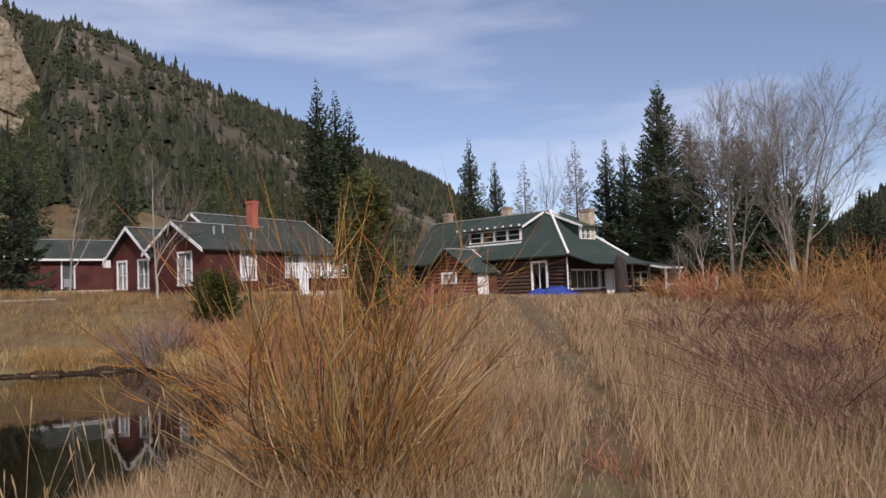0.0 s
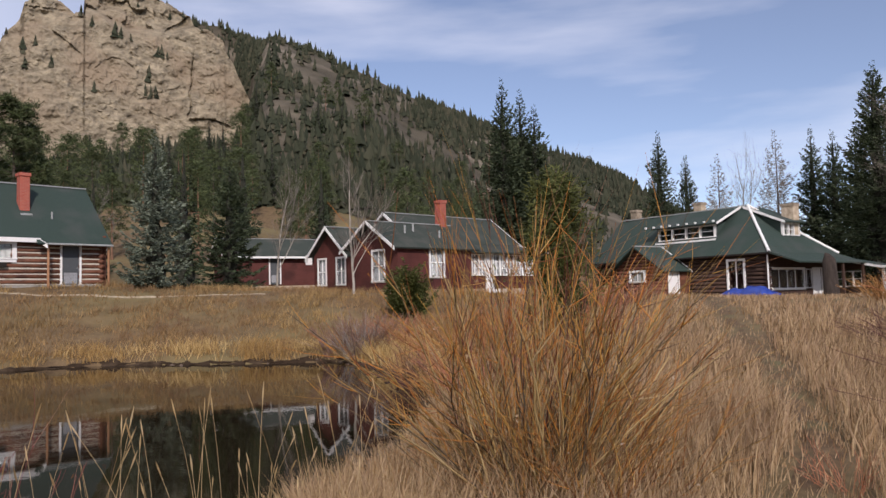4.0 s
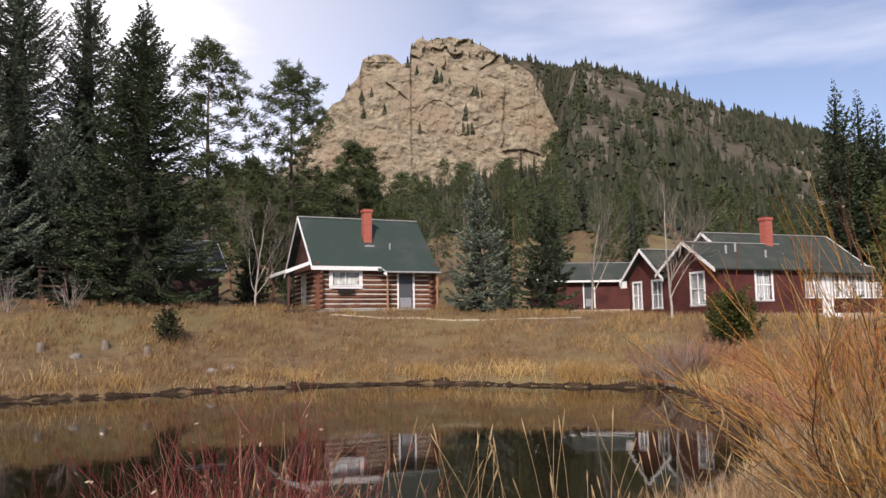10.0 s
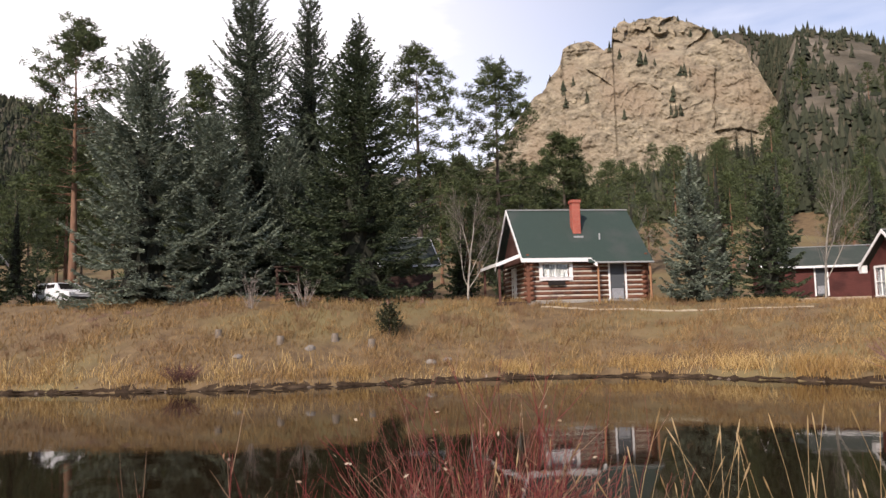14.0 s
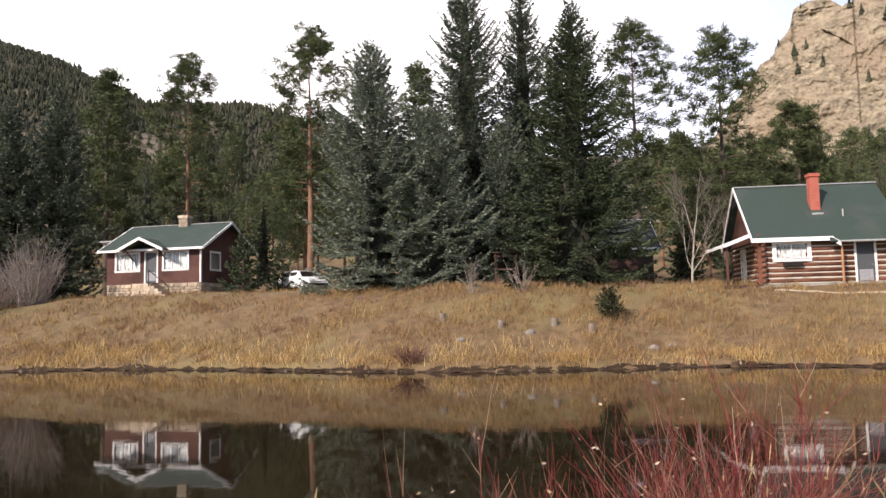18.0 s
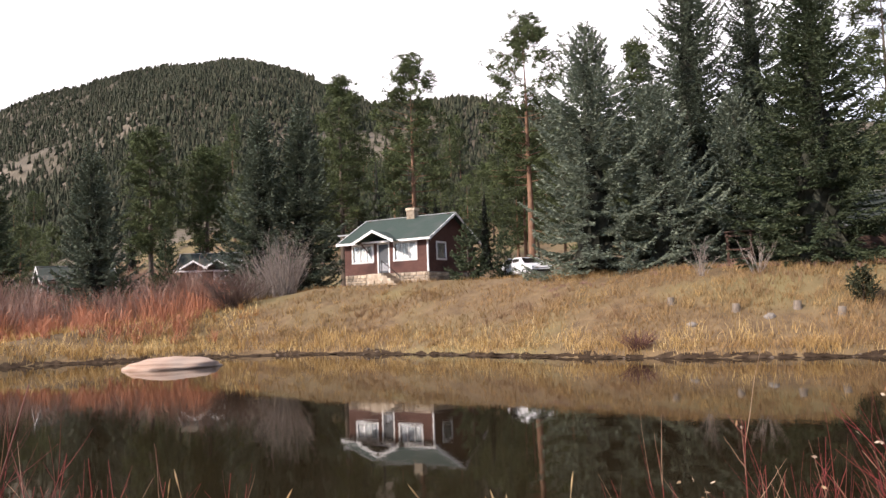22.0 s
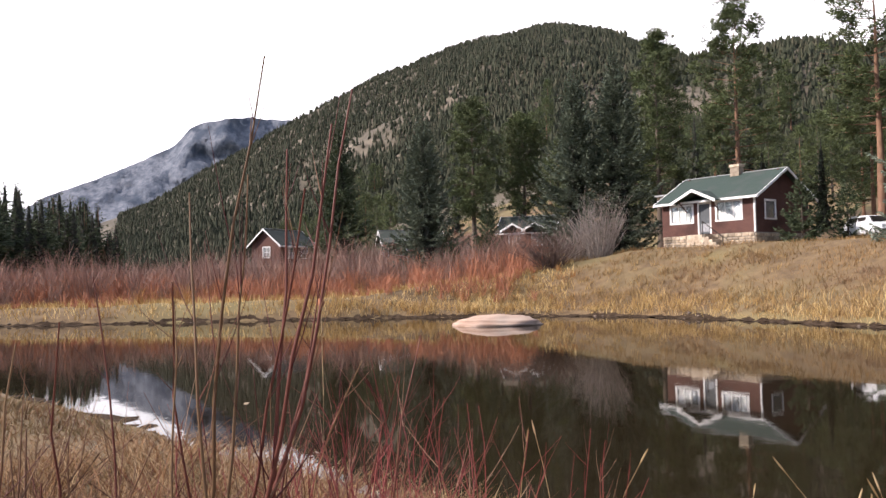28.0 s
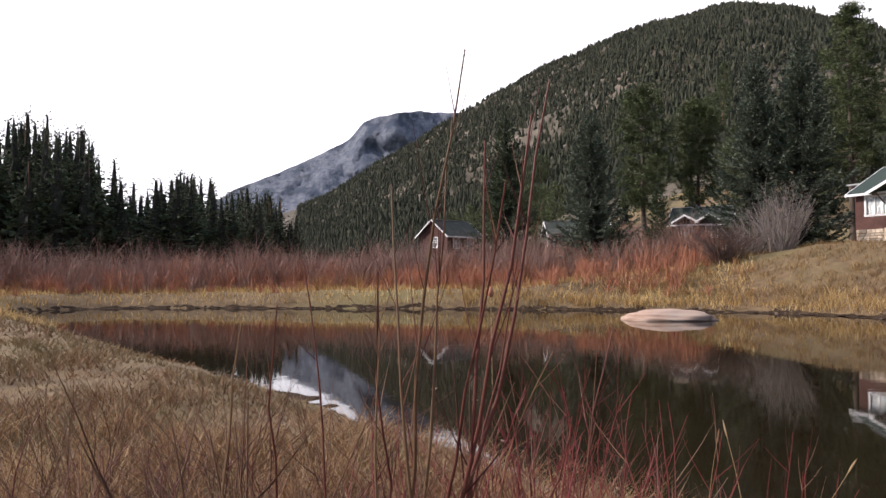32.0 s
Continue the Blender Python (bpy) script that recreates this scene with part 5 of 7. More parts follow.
slab(red, [(px0 - 0.1, -0.4, 2.2), (px1 + 0.45, -0.4, 2.2), (px1 + 0.45, 3.1, 3.1), (px0 - 0.1, 3.1, 3.1)], 0.09, M_grey_roof, "porch_roof")
board(red, (px1 + 0.47, -0.4, 2.22), (px1 + 0.47, 3.1, 3.12), 0.15)
part("footing", box(px0, 0.08, -1.2, px1, 3.0, 0.0), M_stone, red)
for k in range(3):
    part("step", box(px0 + 1.3, -0.3 - 0.28 * k, -1.0, px0 + 2.2, 0.08 - 0.28 * k, -0.02 - 0.17 * k, 0.01), M_white, red, "white wooden step")

# ---- long low house behind the maroon one ----
shed = thing("bunkhouse", frame_at(28.6, 61, 12, 2.9), "low maroon house with grey roof and white fascia", "house")
f, r, b_, l_ = sides(0, 0, 7.6, 5)
part("front_wall", siding(7.6, [(0, 2.4), (7.6, 2.4)], [(3.2, 0.1, 3.95, 2.1)]), M_red_side, shed, "", f)
door(shed, f, 3.2, 3.95, 2.1, screen=True, z0=0.1)
for m, w in ((r, 5), (l_, 5)):
    part("gable_wall", siding(w, gable_top(w, 2.4, 3.75), []), M_red_side, shed, "", m)
part("back_wall", siding(7.6, [(0, 2.4), (7.6, 2.4)], []), M_red_side, shed, "", b_)
gable_roof(shed, 0, 0, 7.6, 5, 2.4, 3.75, 0.45, 0.4, M_grey_roof)
part("footing", box(0, 0, -1.5, 7.6, 5, 0), M_stone, shed)

# ---- lodge ----
lodge = thing("lodge", frame_at(2.22, 61.44, -44.22, 1.0), "large dark log lodge with green hipped roof and dormers", "house")
L, W, EV, RG = 14.26, 7.0, 3.3, 6.36
f, r, b_, l_ = sides(0, 0, L, W)
hf = [(11.5, 0.72, 12.58, 2.5)]
wall = part("front_wall", box(0.06, 0.14, 0, L - 0.06, 0.17, 0.02), M_dark, lodge, "", f)
log_wall(wall, L, [(0, EV), (L, EV)], hf, 0.25, 0.0, 0.1, M_old_log, False)
part("wall_backing", siding(L, [(0, EV), (L, EV)], hf, 0.25, 0, 0.02, False), M_old_log, wall, "", pose(0, 0.16, 0))
window(lodge, f, *hf[0], 2, 1, curtain=False, case=0.14)
hr = [(0.3, 0.72, 3.88, 1.86), (4.2, 0.72, 4.75, 1.86), (5.0, 0.0, 5.95, 1.9)]
part("side_wall", siding(W, [(0, EV), (W, EV)], hr, 0.22), M_old_log, lodge, "", r)
window(lodge, r, *hr[0], 4, 1, curtain=False, case=0.14)
window(lodge, r, *hr[1], 1, 1, curtain=False, case=0.05)
door(lodge, r, 5.0, 5.95, 1.9)
part("back_wall", siding(L, [(0, EV), (L, EV)], [], 0.25), M_old_log, lodge, "", b_)
part("gable_wall", siding(W, gable_top(W, EV, RG), [], 0.25), M_old_log, lodge, "", l_)
part("footing", box(0.02, 0.02, -1.0, L - 0.02, W - 0.02, 0.0), M_stone, lodge)
oh, hx = 0.45, L - W / 2
k = (RG - EV) / (W / 2)
ze = EV - k * oh
slab(lodge, [(-0.5, -oh, ze), (L + oh, -oh, ze), (hx, W / 2, RG), (-0.5, W / 2, RG)], 0.1, M_green_roof)
slab(lodge, [(L + oh, W + oh, ze), (-0.5, W + oh, ze), (-0.5, W / 2, RG), (hx, W / 2, RG)], 0.1, M_green_roof)
slab(lodge, [(L + oh, -oh, ze), (L + oh, W + oh, ze), (hx, W / 2, RG)], 0.1, M_green_roof)
part("ridge_cap", box(-0.5, W / 2 - 0.11, RG - 0.02, hx, W / 2 + 0.11, RG + 0.06), M_ridge, lodge)
for y in (-oh, W + oh):
    part("hip_cap", tube_mesh("hip_cap", [[(hx, W / 2, RG + 0.03), (L + oh, y, ze + 0.03)]], [[0.1, 0.1]], 6), M_white, lodge)
board(lodge, (-0.52, -oh, ze), (-0.52, W / 2, RG), 0.16, material=M_green_roof, name="rake_board")
# dormer on the long slope
dx0, dx1, dy, dz0, dz1 = 5.05, 9.9, 1.1, 4.2, 5.12
part("dormer_wall", siding(dx1 - dx0, [(0, dz1), (dx1 - dx0, dz1)], [(0.12 + 1.17 * i, dz0 + 0.12, 0.12 + 1.17 * i + 1.05, dz1 - 0.1) for i in range(4)], 0.2, dz0 - 0.1), M_white, lodge, "", pose(dx0, dy, 0))
for i in range(4):
    window(lodge, pose(dx0, dy, 0), 0.12 + 1.17 * i, dz0 + 0.12, 0.12 + 1.17 * i + 1.05, dz1 - 0.1, 1, 2, curtain=False, case=0.06)
for x in (dx0, dx1 - 0.1):
    bm = bmesh.new()
    vs = [bm.verts.new(p) for p in ((x, dy + 0.02, dz0), (x, dy + 0.02, dz1), (x, 3.2, dz1 + 0.35), (x + 0.1, dy + 0.02, dz0), (x + 0.1, dy + 0.02, dz1), (x + 0.1, 3.2, dz1 + 0.35))]
    for q in ((0, 1, 2), (5, 4, 3), (0, 3, 4, 1), (1, 4, 5, 2), (2, 5, 3, 0)):
        bm.faces.new([vs[i] for i in q])
    part("dormer_cheek", bm, M_green_roof, lodge)
slab(lodge, [(dx0 - 0.35, dy - 0.4, dz1 + 0.06), (dx1 + 0.35, dy - 0.4, dz1 + 0.06), (dx1 + 0.35, W / 2, RG + 0.04), (dx0 - 0.35, W / 2, RG + 0.04)], 0.08, M_green_roof, "dormer_roof")
board(lodge, (dx1 + 0.37, dy - 0.4, dz1 + 0.08), (dx1 + 0.37, W / 2, RG + 0.06), 0.14, name="rake_board")
part("dormer_sill", box(dx0 - 0.1, dy - 0.28, dz0 - 0.2, dx1 + 0.1, dy - 0.14, dz0 - 0.06), M_white, lodge)
for i in range(9):
    part("snow_guard", box(dx0 - 0.9 + i * 0.72, dy - 0.42, dz1 + 0.12, dx0 - 0.78 + i * 0.72, dy - 0.3, dz1 + 0.24), M_white, lodge)
# dormer on the hip
m = pose(L - 0.95, 3.4, 0, 0, 0, 90)
part("dormer_wall", siding(1.9, [(0, 5.02), (1.9, 5.02)], [(0.1 + 0.58 * i, 4.2, 0.1 + 0.58 * i + 0.5, 4.92) for i in range(3)], 0.2, 4.1), M_white, lodge, "", m)
for i in range(3):
    window(lodge, m, 0.1 + 0.58 * i, 4.2, 0.1 + 0.58 * i + 0.5, 4.92, 1, 2, curtain=False, case=0.05)
slab(lodge, [(L - 0.6, 3.1, 5.04), (L - 0.6, 5.6, 5.04), (hx - 0.1, 5.6, 6.3), (hx - 0.1, 3.1, 6.3)], 0.08, M_green_roof, "dormer_roof")
board(lodge, (L - 0.6, 3.08, 5.06), (hx - 0.1, 3.08, 6.32), 0.14, name="rake_board")
for y in (3.42, 5.18):
    bm = bmesh.new()
    vs = [bm.verts.new(p) for p in ((L - 0.97, y, 4.1), (L - 0.97, y, 5.0), (L - 2.6, y, 5.6), (L - 0.97, y + 0.1, 4.1), (L - 0.97, y + 0.1, 5.0), (L - 2.6, y + 0.1, 5.6))]
    for q in ((0, 1, 2), (5, 4, 3), (0, 3, 4, 1), (1, 4, 5, 2), (2, 5, 3, 0)):
        bm.faces.new([vs[i] for i in q])
    part("dormer_cheek", bm, M_green_roof, lodge)
chimney(lodge, 0.5, 4.0, 5.4, 7.15, 0.6, 0.6, M_stone, "pale stone chimney")
chimney(lodge, 6.2, 4.4, 5.2, 7.1, 0.65, 0.6, M_stone, "pale stone chimney")
chimney(lodge, 12.9, 5.0, 4.2, 6.3, 0.85, 0.7, M_stone, "pale stone chimney")
# gabled entry standing out of the long wall
ex0, ex1, ey = 4.1, 8.36, -2.6
m = pose(ex0, ey, 0)
wall = part("entry_wall", box(0.06, 0.14, 0, 4.16, 0.17, 0.02), M_dark, lodge, "", m)
he = [(1.52, 1.45, 2.65, 2.02)]
log_wall(wall, 4.26, gable_top(4.26, 2.2, 3.72), he, 0.24, 0.0, 0.12, mat("orange_brown_log", (0.13, 0.05, 0.03), (0.22, 0.09, 0.055), 3, 0.8, 0.5, stretch=(0.5, 4, 4), rnd=0.25), False)
part("wall_backing", siding(4.26, gable_top(4.26, 2.2, 3.72), he, 0.25, 0, 0.02, False), M_old_log, wall, "", pose(0, 0.16, 0))
window(lodge, m, *he[0], 2, 1, case=0.14)
m = pose(ex1, ey, 0, 0, 0, 90)
part("entry_wall", siding(2.6, [(0, 2.25), (2.6, 2.25)], [(0.55, 0.05, 1.5, 2.1)], 0.24), M_log, lodge, "", m)
door(lodge, m, 0.55, 1.5, 2.1, z0=0.05)
m = pose(ex0, 0, 0, 0, 0, -90)
part("entry_wall", siding(2.6, [(0, 2.25), (2.6, 2.25)], [], 0.24), M_log, lodge, "", m)
mid_x = (ex0 + ex1) / 2
for s in (-1, 1):
    xe = mid_x + s * 2.5
    slab(lodge, [(mid_x, ey - 0.4, 3.8), (mid_x, 0.8, 3.8), (xe, 0.8, 2.02), (xe, ey - 0.4, 2.02)], 0.08, M_green_roof, "entry_roof")
board(lodge, (mid_x + 2.52, -0.1, 2.04), (mid_x + 0.05, -0.1, 3.82), 0.1, name="rake_board")
part("entry_ridge", box(mid_x - 0.08, ey - 0.4, 3.77, mid_x + 0.08, 0.4, 3.85), M_ridge, lodge)
part("footing", box(ex0, ey + 0.02, -1.0, ex1, 0, 0), M_stone, lodge)
part("sill_beam", box(ex0 - 0.2, ey - 0.12, -0.02, ex1 + 0.1, ey - 0.02, 0.14), M_white, lodge, "pale weathered sill beam")
# side porch, with a glazed end beyond it
slab(lodge, [(L + 0.3, -0.35, 2.96), (L + 0.3, 7.3, 2.96), (L + 2.35, 7.3, 2.25), (L + 2.35, -0.35, 2.25)], 0.08, M_green_roof, "porch_roof")
board(lodge, (L + 0.3, -0.37, 2.96), (L + 2.35, -0.37, 2.25), 0.08, material=M_green_roof)
slab(lodge, [(L - 0.2, 7.2, 2.66), (L - 0.2, 10.2, 2.66), (L + 3.25, 10.2, 1.95), (L + 3.25, 7.2, 1.95)], 0.08, M_green_roof, "porch_roof")
board(lodge, (L - 0.2, 7.18, 2.68), (L + 3.25, 7.18, 1.97), 0.12)
board(lodge, (L + 3.27, 7.2, 1.97), (L + 3.27, 10.2, 1.97), 0.12)
part("porch_floor", box(L, 0.4, -0.9, L + 2.2, 7.5, 0.0), M_old_log, lodge)
part("porch_floor", box(L - 0.1, 7.52, -0.9, L + 3.2, 10.1, 0.06), M_old_log, lodge)
for y in (4.6, 7.0):
    part("porch_post", box(L + 2.1, y, -0.6, L + 2.24, y + 0.14, 2.24, 0.01), M_old_log, lodge)
for y in (7.7, 9.9):
    part("porch_post", box(L + 3.05, y, -0.6, L + 3.19, y + 0.14, 1.95, 0.01), M_white, lodge)
for z in (0.3, 0.72):
    part("rail", box(L + 3.3, 7.65, z, L + 4.7, 7.73, z + 0.09), M_white, lodge)
for k in range(3):
    part("rail_post", box(L + 3.3 + 0.65 * k, 7.64, -0.8, L + 3.4 + 0.65 * k, 7.74, 0.8), M_white, lodge)
m = pose(L - 0.1, 7.6, 0)
hp = [(0.25 + 0.58 * i, 0.75, 0.25 + 0.58 * i + 0.48, 1.66) for i in range(3)]
part("porch_end_wall", siding(2.1, [(0, 2.5), (2.1, 2.1)], hp, 0.2), M_old_log, lodge, "", m)
for h in hp:
    window(lodge, m, *h, 1, 2, curtain=False, case=0.05)
part("downspout", tube_mesh("downspout", [[(L + 0.1, -0.12, 2.75), (L + 0.1, -0.12, -0.2)]], [[0.05, 0.05]], 6), M_white, lodge, "white metal downspout")
part("gutter", box(0.0, -oh - 0.1, ze - 0.08, L + oh, -oh, ze + 0.01), M_dark, lodge)

# ---- brown cabin on a stone footing ----
brown = thing("brown_cabin", frame_at(89.75, 58.6, -37, 4.15), "dark brown cabin with green roof on stone footing", "cabin")
L, W, EV, RG = 7.1, 6.8, 2.5, 4.3
f, r, b_, l_ = sides(0, 0, L, W)
hf = [(0.75, 0.95, 2.45, 2.05), (3.0, 0.05, 3.85, 2.1), (4.4, 0.95, 6.15, 2.1)]
part("front_wall", siding(L, [(0, EV), (L, EV)], hf, 0.16), M_brown_side, brown, "", f)
window(brown, f, *hf[0], 3, 1, case=0.13)
window(brown, f, *hf[2], 3, 1, case=0.13)
door(brown, f, 3.0, 3.85, 2.1, screen=True, z0=0.05)
hr = [(1.3, 0.95, 2.45, 2.05)]
part("gable_wall", siding(W, gable_top(W, EV, RG), hr, 0.16), M_brown_side, brown, "", r)
window(brown, r, *hr[0], 1, 1, case=0.13)
part("gable_wall", siding(W, gable_top(W, EV, RG), [], 0.16), M_brown_side, brown, "", l_)
part("back_wall", siding(L, [(0, EV), (L, EV)], [], 0.16), M_brown_side, brown, "", b_)
gable_roof(brown, 0, 0, L, W, EV, RG, 0.45, 0.45, M_green_roof)
base = part("stone_footing", box(0.1, 0.1, -1.3, L - 0.1, W, 0.0), M_mortar, brown, "tan rubble stone footing")
stone_base(base, f, L, -1.1, 0.0, 3)
stone_base(base, r, W, -1.1, 0.0, 4)
part("corner_board", box(L - 0.02, -0.06, 0, L + 0.08, 0.06, EV), M_white, brown)
# small entry gable, stone steps and handrail
ym, zt = -1.2, 3.05
for s in (-1, 1):
    slab(brown, [(3.3, ym, zt), (3.3, 1.2, zt), (3.3 + s * 1.75, 1.2, 2.25), (3.3 + s * 1.75, ym, 2.25)], 0.08, M_green_roof, "entry_roof")
    board(brown, (3.3, ym - 0.02, zt), (3.3 + s * 1.75, ym - 0.02, 2.25), 0.17, name="rake_board")
    x = 3.3 + s * 1.25
    part("bracket", tube_mesh("bracket", [[(x, -0.02, 1.6), (x, -1.0, 2.3)]], [[0.05, 0.05]], 4), M_brown_side, brown)
stairs = part("steps", box(2.7, -1.1, -1.2, 4.1, 0.0, -0.02, 0.02), M_stone, brown, "tan stone steps")
for k in range(5):
    part("step", box(4.1 + 0.28 * k, -1.1, -1.4, 4.4 + 0.28 * k, 0.0, -0.2 - 0.19 * k, 0.02), M_stone, stairs)
for k in range(4):
    part("stone", box(2.72 + 0.34 * k, -1.17, -0.95 + 0.2 * (k % 2), 3.02 + 0.34 * k, -1.08, -0.7 + 0.2 * (k % 2), 0.03), M_stone, stairs)
part("handrail", tube_mesh("handrail", [[(4.0, -1.15, 0.85), (5.5, -1.15, -0.3)], [(4.0, -1.15, -0.2), (4.0, -1.15, 0.85)], [(5.5, -1.15, -1.3), (5.5, -1.15, -0.3)]], [[0.03, 0.03]] * 3, 6), M_dark, brown, "dark iron handrail")
chimney(brown, 3.9, 3.3, 4.0, 4.95, 0.7, 0.6, M_stone, "pale stone chimney")
slab(brown, [(-2.2, 2.0, 3.3), (0.1, 2.0, 3.3), (0.1, 5.0, 3.3), (-2.2, 5.0, 3.3)], 0.1, M_ridge, "lean_to_roof")
part("lean_to_wall", siding(2.0, [(0, 3.15), (2.0, 3.15)], [], 0.16, -0.8), M_brown_side, brown, "", pose(-2.0, 2.6, 0))

# ---- dark cabin behind the spruces ----
back = thing("dark_cabin", frame_at(55.2, 57, 12, 3.4), "dark weathered cabin half hidden behind spruces", "cabin")
L, W, EV, RG = 3.6, 5.0, 2.9, 4.9
f, r, b_, l_ = sides(0, 0, L, W)
part("front_wall", siding(L, [(0, EV), (L, EV)], [], 0.2), M_old_log, back, "", f)
for m in (r, l_):
    part("gable_wall", siding(W, gable_top(W, EV, RG), [], 0.2), M_old_log, back, "", m)
part("back_wall", siding(L, [(0, EV), (L, EV)], [], 0.2), M_old_log, back, "", b_)
gable_roof(back, 0, 0, L, W, EV, RG, 0.4, 0.5, M_grey_roof)
part("footing", box(0, 0, -1.2, L, W, 0), M_stone, back)


# ---- small cabins across the willows ----
def small_cabin(az, dist, theta, z, L, W, ev, rg, label, porch=False, gables=0):
    o = thing("small_cabin", frame_at(az, dist, theta, z), label, "cabin")
    f, r, b_, l_ = sides(0, 0, L, W)
    hf = [(L * 0.18, 0.8, L * 0.18 + 1.0, 1.9), (L * 0.62, 0.8, L * 0.62 + 1.0, 1.9)]
    part("front_wall", siding(L, [(0, ev), (L, ev)], hf, 0.2), M_brown_side, o, "", f)
    for h in hf:
        window(o, f, *h, 2, 2)
    hs = [(W * 0.42, 0.9, W * 0.42 + 0.9, 2.0)]
    part("gable_wall", siding(W, gable_top(W, ev, rg), hs, 0.2), M_brown_side, o, "", l_)
    window(o, l_, *hs[0], 2, 2)
    part("gable_wall", siding(W, gable_top(W, ev, rg), [], 0.2), M_brown_side, o, "", r)
    part("back_wall", siding(L, [(0, ev), (L, ev)], [], 0.2), M_brown_side, o, "", b_)
    gable_roof(o, 0, 0, L, W, ev, rg, 0.4, 0.45, M_grey_roof)
    part("footing", box(0, 0, -2.0, L, W, 0), M_stone, o)
    for g in range(gables):
        x = L * (0.28 + 0.42 * g)
        for s in (-1, 1):
            slab(o, [(x, -1.0, ev + 0.75), (x, 1.4, ev + 0.75), (x + s * 1.3, 1.4, ev), (x + s * 1.3, -1.0, ev)], 0.08, M_grey_roof, "entry_roof")
            board(o, (x, -1.02, ev + 0.75), (x + s * 1.3, -1.02, ev), 0.18, name="rake_board")
    if porch:
        slab(o, [(-0.3, -2.0, 2.0), (L, -2.0, 2.0), (L, 0.1, 2.6), (-0.3, 0.1, 2.6)], 0.08, M_grey_roof, "porch_roof")
        for x in np.linspace(0.0, L - 0.3, 4):
            part("porch_post", box(x, -1.9, -1.5, x + 0.12, -1.78, 2.0), M_white, o)
        part("porch_floor", box(-0.2, -1.95, -2.0, L, 0, 0.02), M_ridge, o)
    return o


small_cabin(101.2, 82, -14, 4.0, 5.4, 4.5, 2.3, 3.9, "small brown cabin with two white entry gables", gables=2)
small_cabin(117.1, 90, 50, 3.5, 6.0, 4.2, 2.4, 4.1, "small brown cabin with white gable trim")
small_cabin(109.6, 84, 8, 3.4, 6.2, 4.4, 2.2, 3.5, "small brown cabin with a white-posted porch", porch=True)

# ---- grass ----
M_meadow = ramp_mat("tall_dry_meadow_grass", [(0.138, 0.081, 0.039), (0.310, 0.201, 0.101), (0.460, 0.328, 0.184), (0.356, 0.236, 0.149), (0.598, 0.443, 0.259)], 0.8, patch=0.35, patch_scale=0.35, patch_col=(0.28, 0.185, 0.12), trans=0.25)
M_gold = ramp_mat("golden_bank_grass", [(0.248, 0.153, 0.059), (0.472, 0.319, 0.124), (0.708, 0.537, 0.260), (0.543, 0.360, 0.147)], 0.8, patch=0.6, patch_scale=0.3, patch_col=(0.30, 0.165, 0.05), trans=0.25)
M_slope = ramp_mat("short_tan_slope_grass", [(0.168, 0.098, 0.039), (0.278, 0.171, 0.075), (0.366, 0.240, 0.111), (0.308, 0.179, 0.085)], 0.85, patch=0.5, patch_scale=0.25, patch_col=(0.172, 0.121, 0.054), trans=0.2)
M_litter = ramp_mat("rusty_straw_litter", [(0.12, 0.055, 0.028), (0.27, 0.14, 0.065), (0.42, 0.29, 0.15), (0.52, 0.39, 0.23), (0.20, 0.085, 0.045)], 0.8, patch=0.5, patch_scale=1.2, patch_col=(0.22, 0.115, 0.055), trans=0.2)
M_tussock = ramp_mat("tan_tussock_grass", [(0.165, 0.102, 0.048), (0.330, 0.219, 0.095), (0.462, 0.321, 0.142), (0.396, 0.268, 0.114)], 0.85, patch=0.75, patch_scale=0.3, patch_col=(0.19, 0.115, 0.075), trans=0.2)
M_straw = ramp_mat("pale_straw_grass", [(0.281, 0.185, 0.083), (0.449, 0.326, 0.165), (0.58, 0.44, 0.255), (0.515, 0.37, 0.182)], 0.75, trans=0.25)
M_mat = ramp_mat("matted_russet_grass", [(0.1, 0.051, 0.029), (0.193, 0.11, 0.061), (0.275, 0.183, 0.099), (0.229, 0.118, 0.064), (0.306, 0.228, 0.134)], 0.85, patch=0.75, patch_scale=0.9, patch_col=(0.15, 0.128, 0.062), trans=0.2)


def trail_x(y):
    return np.interp(y, [0, 3, 6.8, 10.1, 15.8, 24.8, 45], [0.25, 0.65, 1.3, 1.92, 2.45, 2.95, 3.7]) + 0.06 * np.sin(y * 0.9)


def on_trail(x, y):
    return (np.abs(x - trail_x(y)) < 0.27 + 0.008 * y + 0.07 * np.sin(y * 1.3) + 0.05 * np.sin(x * 9 + y * 4)) & (y > 2.2) & (y < 45)


def scatter(n, az0, az1, r0, r1, seed):
    rng = np.random.RandomState(seed)
    r, az = r0 * (r1 / r0) ** rng.rand(n), np.radians(rng.uniform(az0, az1, n))
    x, y = -r * np.sin(az), r * np.cos(az) - 0.5
    return x, y, r, np.degrees(az), rng


def grass(name, label, material, x, y, r, h, rng, lean=0.35, wide=1.0, segs=2, sink=0.03):
    z = height(x, y) - sink
    n = len(x)
    a = rng.uniform(0, 6.283, n)
    le = h * lean * rng.uniform(0.3, 1.5, n)
    w = np.maximum(0.004, r * 0.0010) * wide * rng.uniform(0.7, 1.4, n)
    v, t = blades(np.stack([x, y, z], 1), np.stack([np.cos(a) * le + 0.08 * h, np.sin(a) * le], 1), h, w, rng, segs)
    return tagged(new(name, sheet(name, v, t, material, False)), label, "grass", kind="stuff")


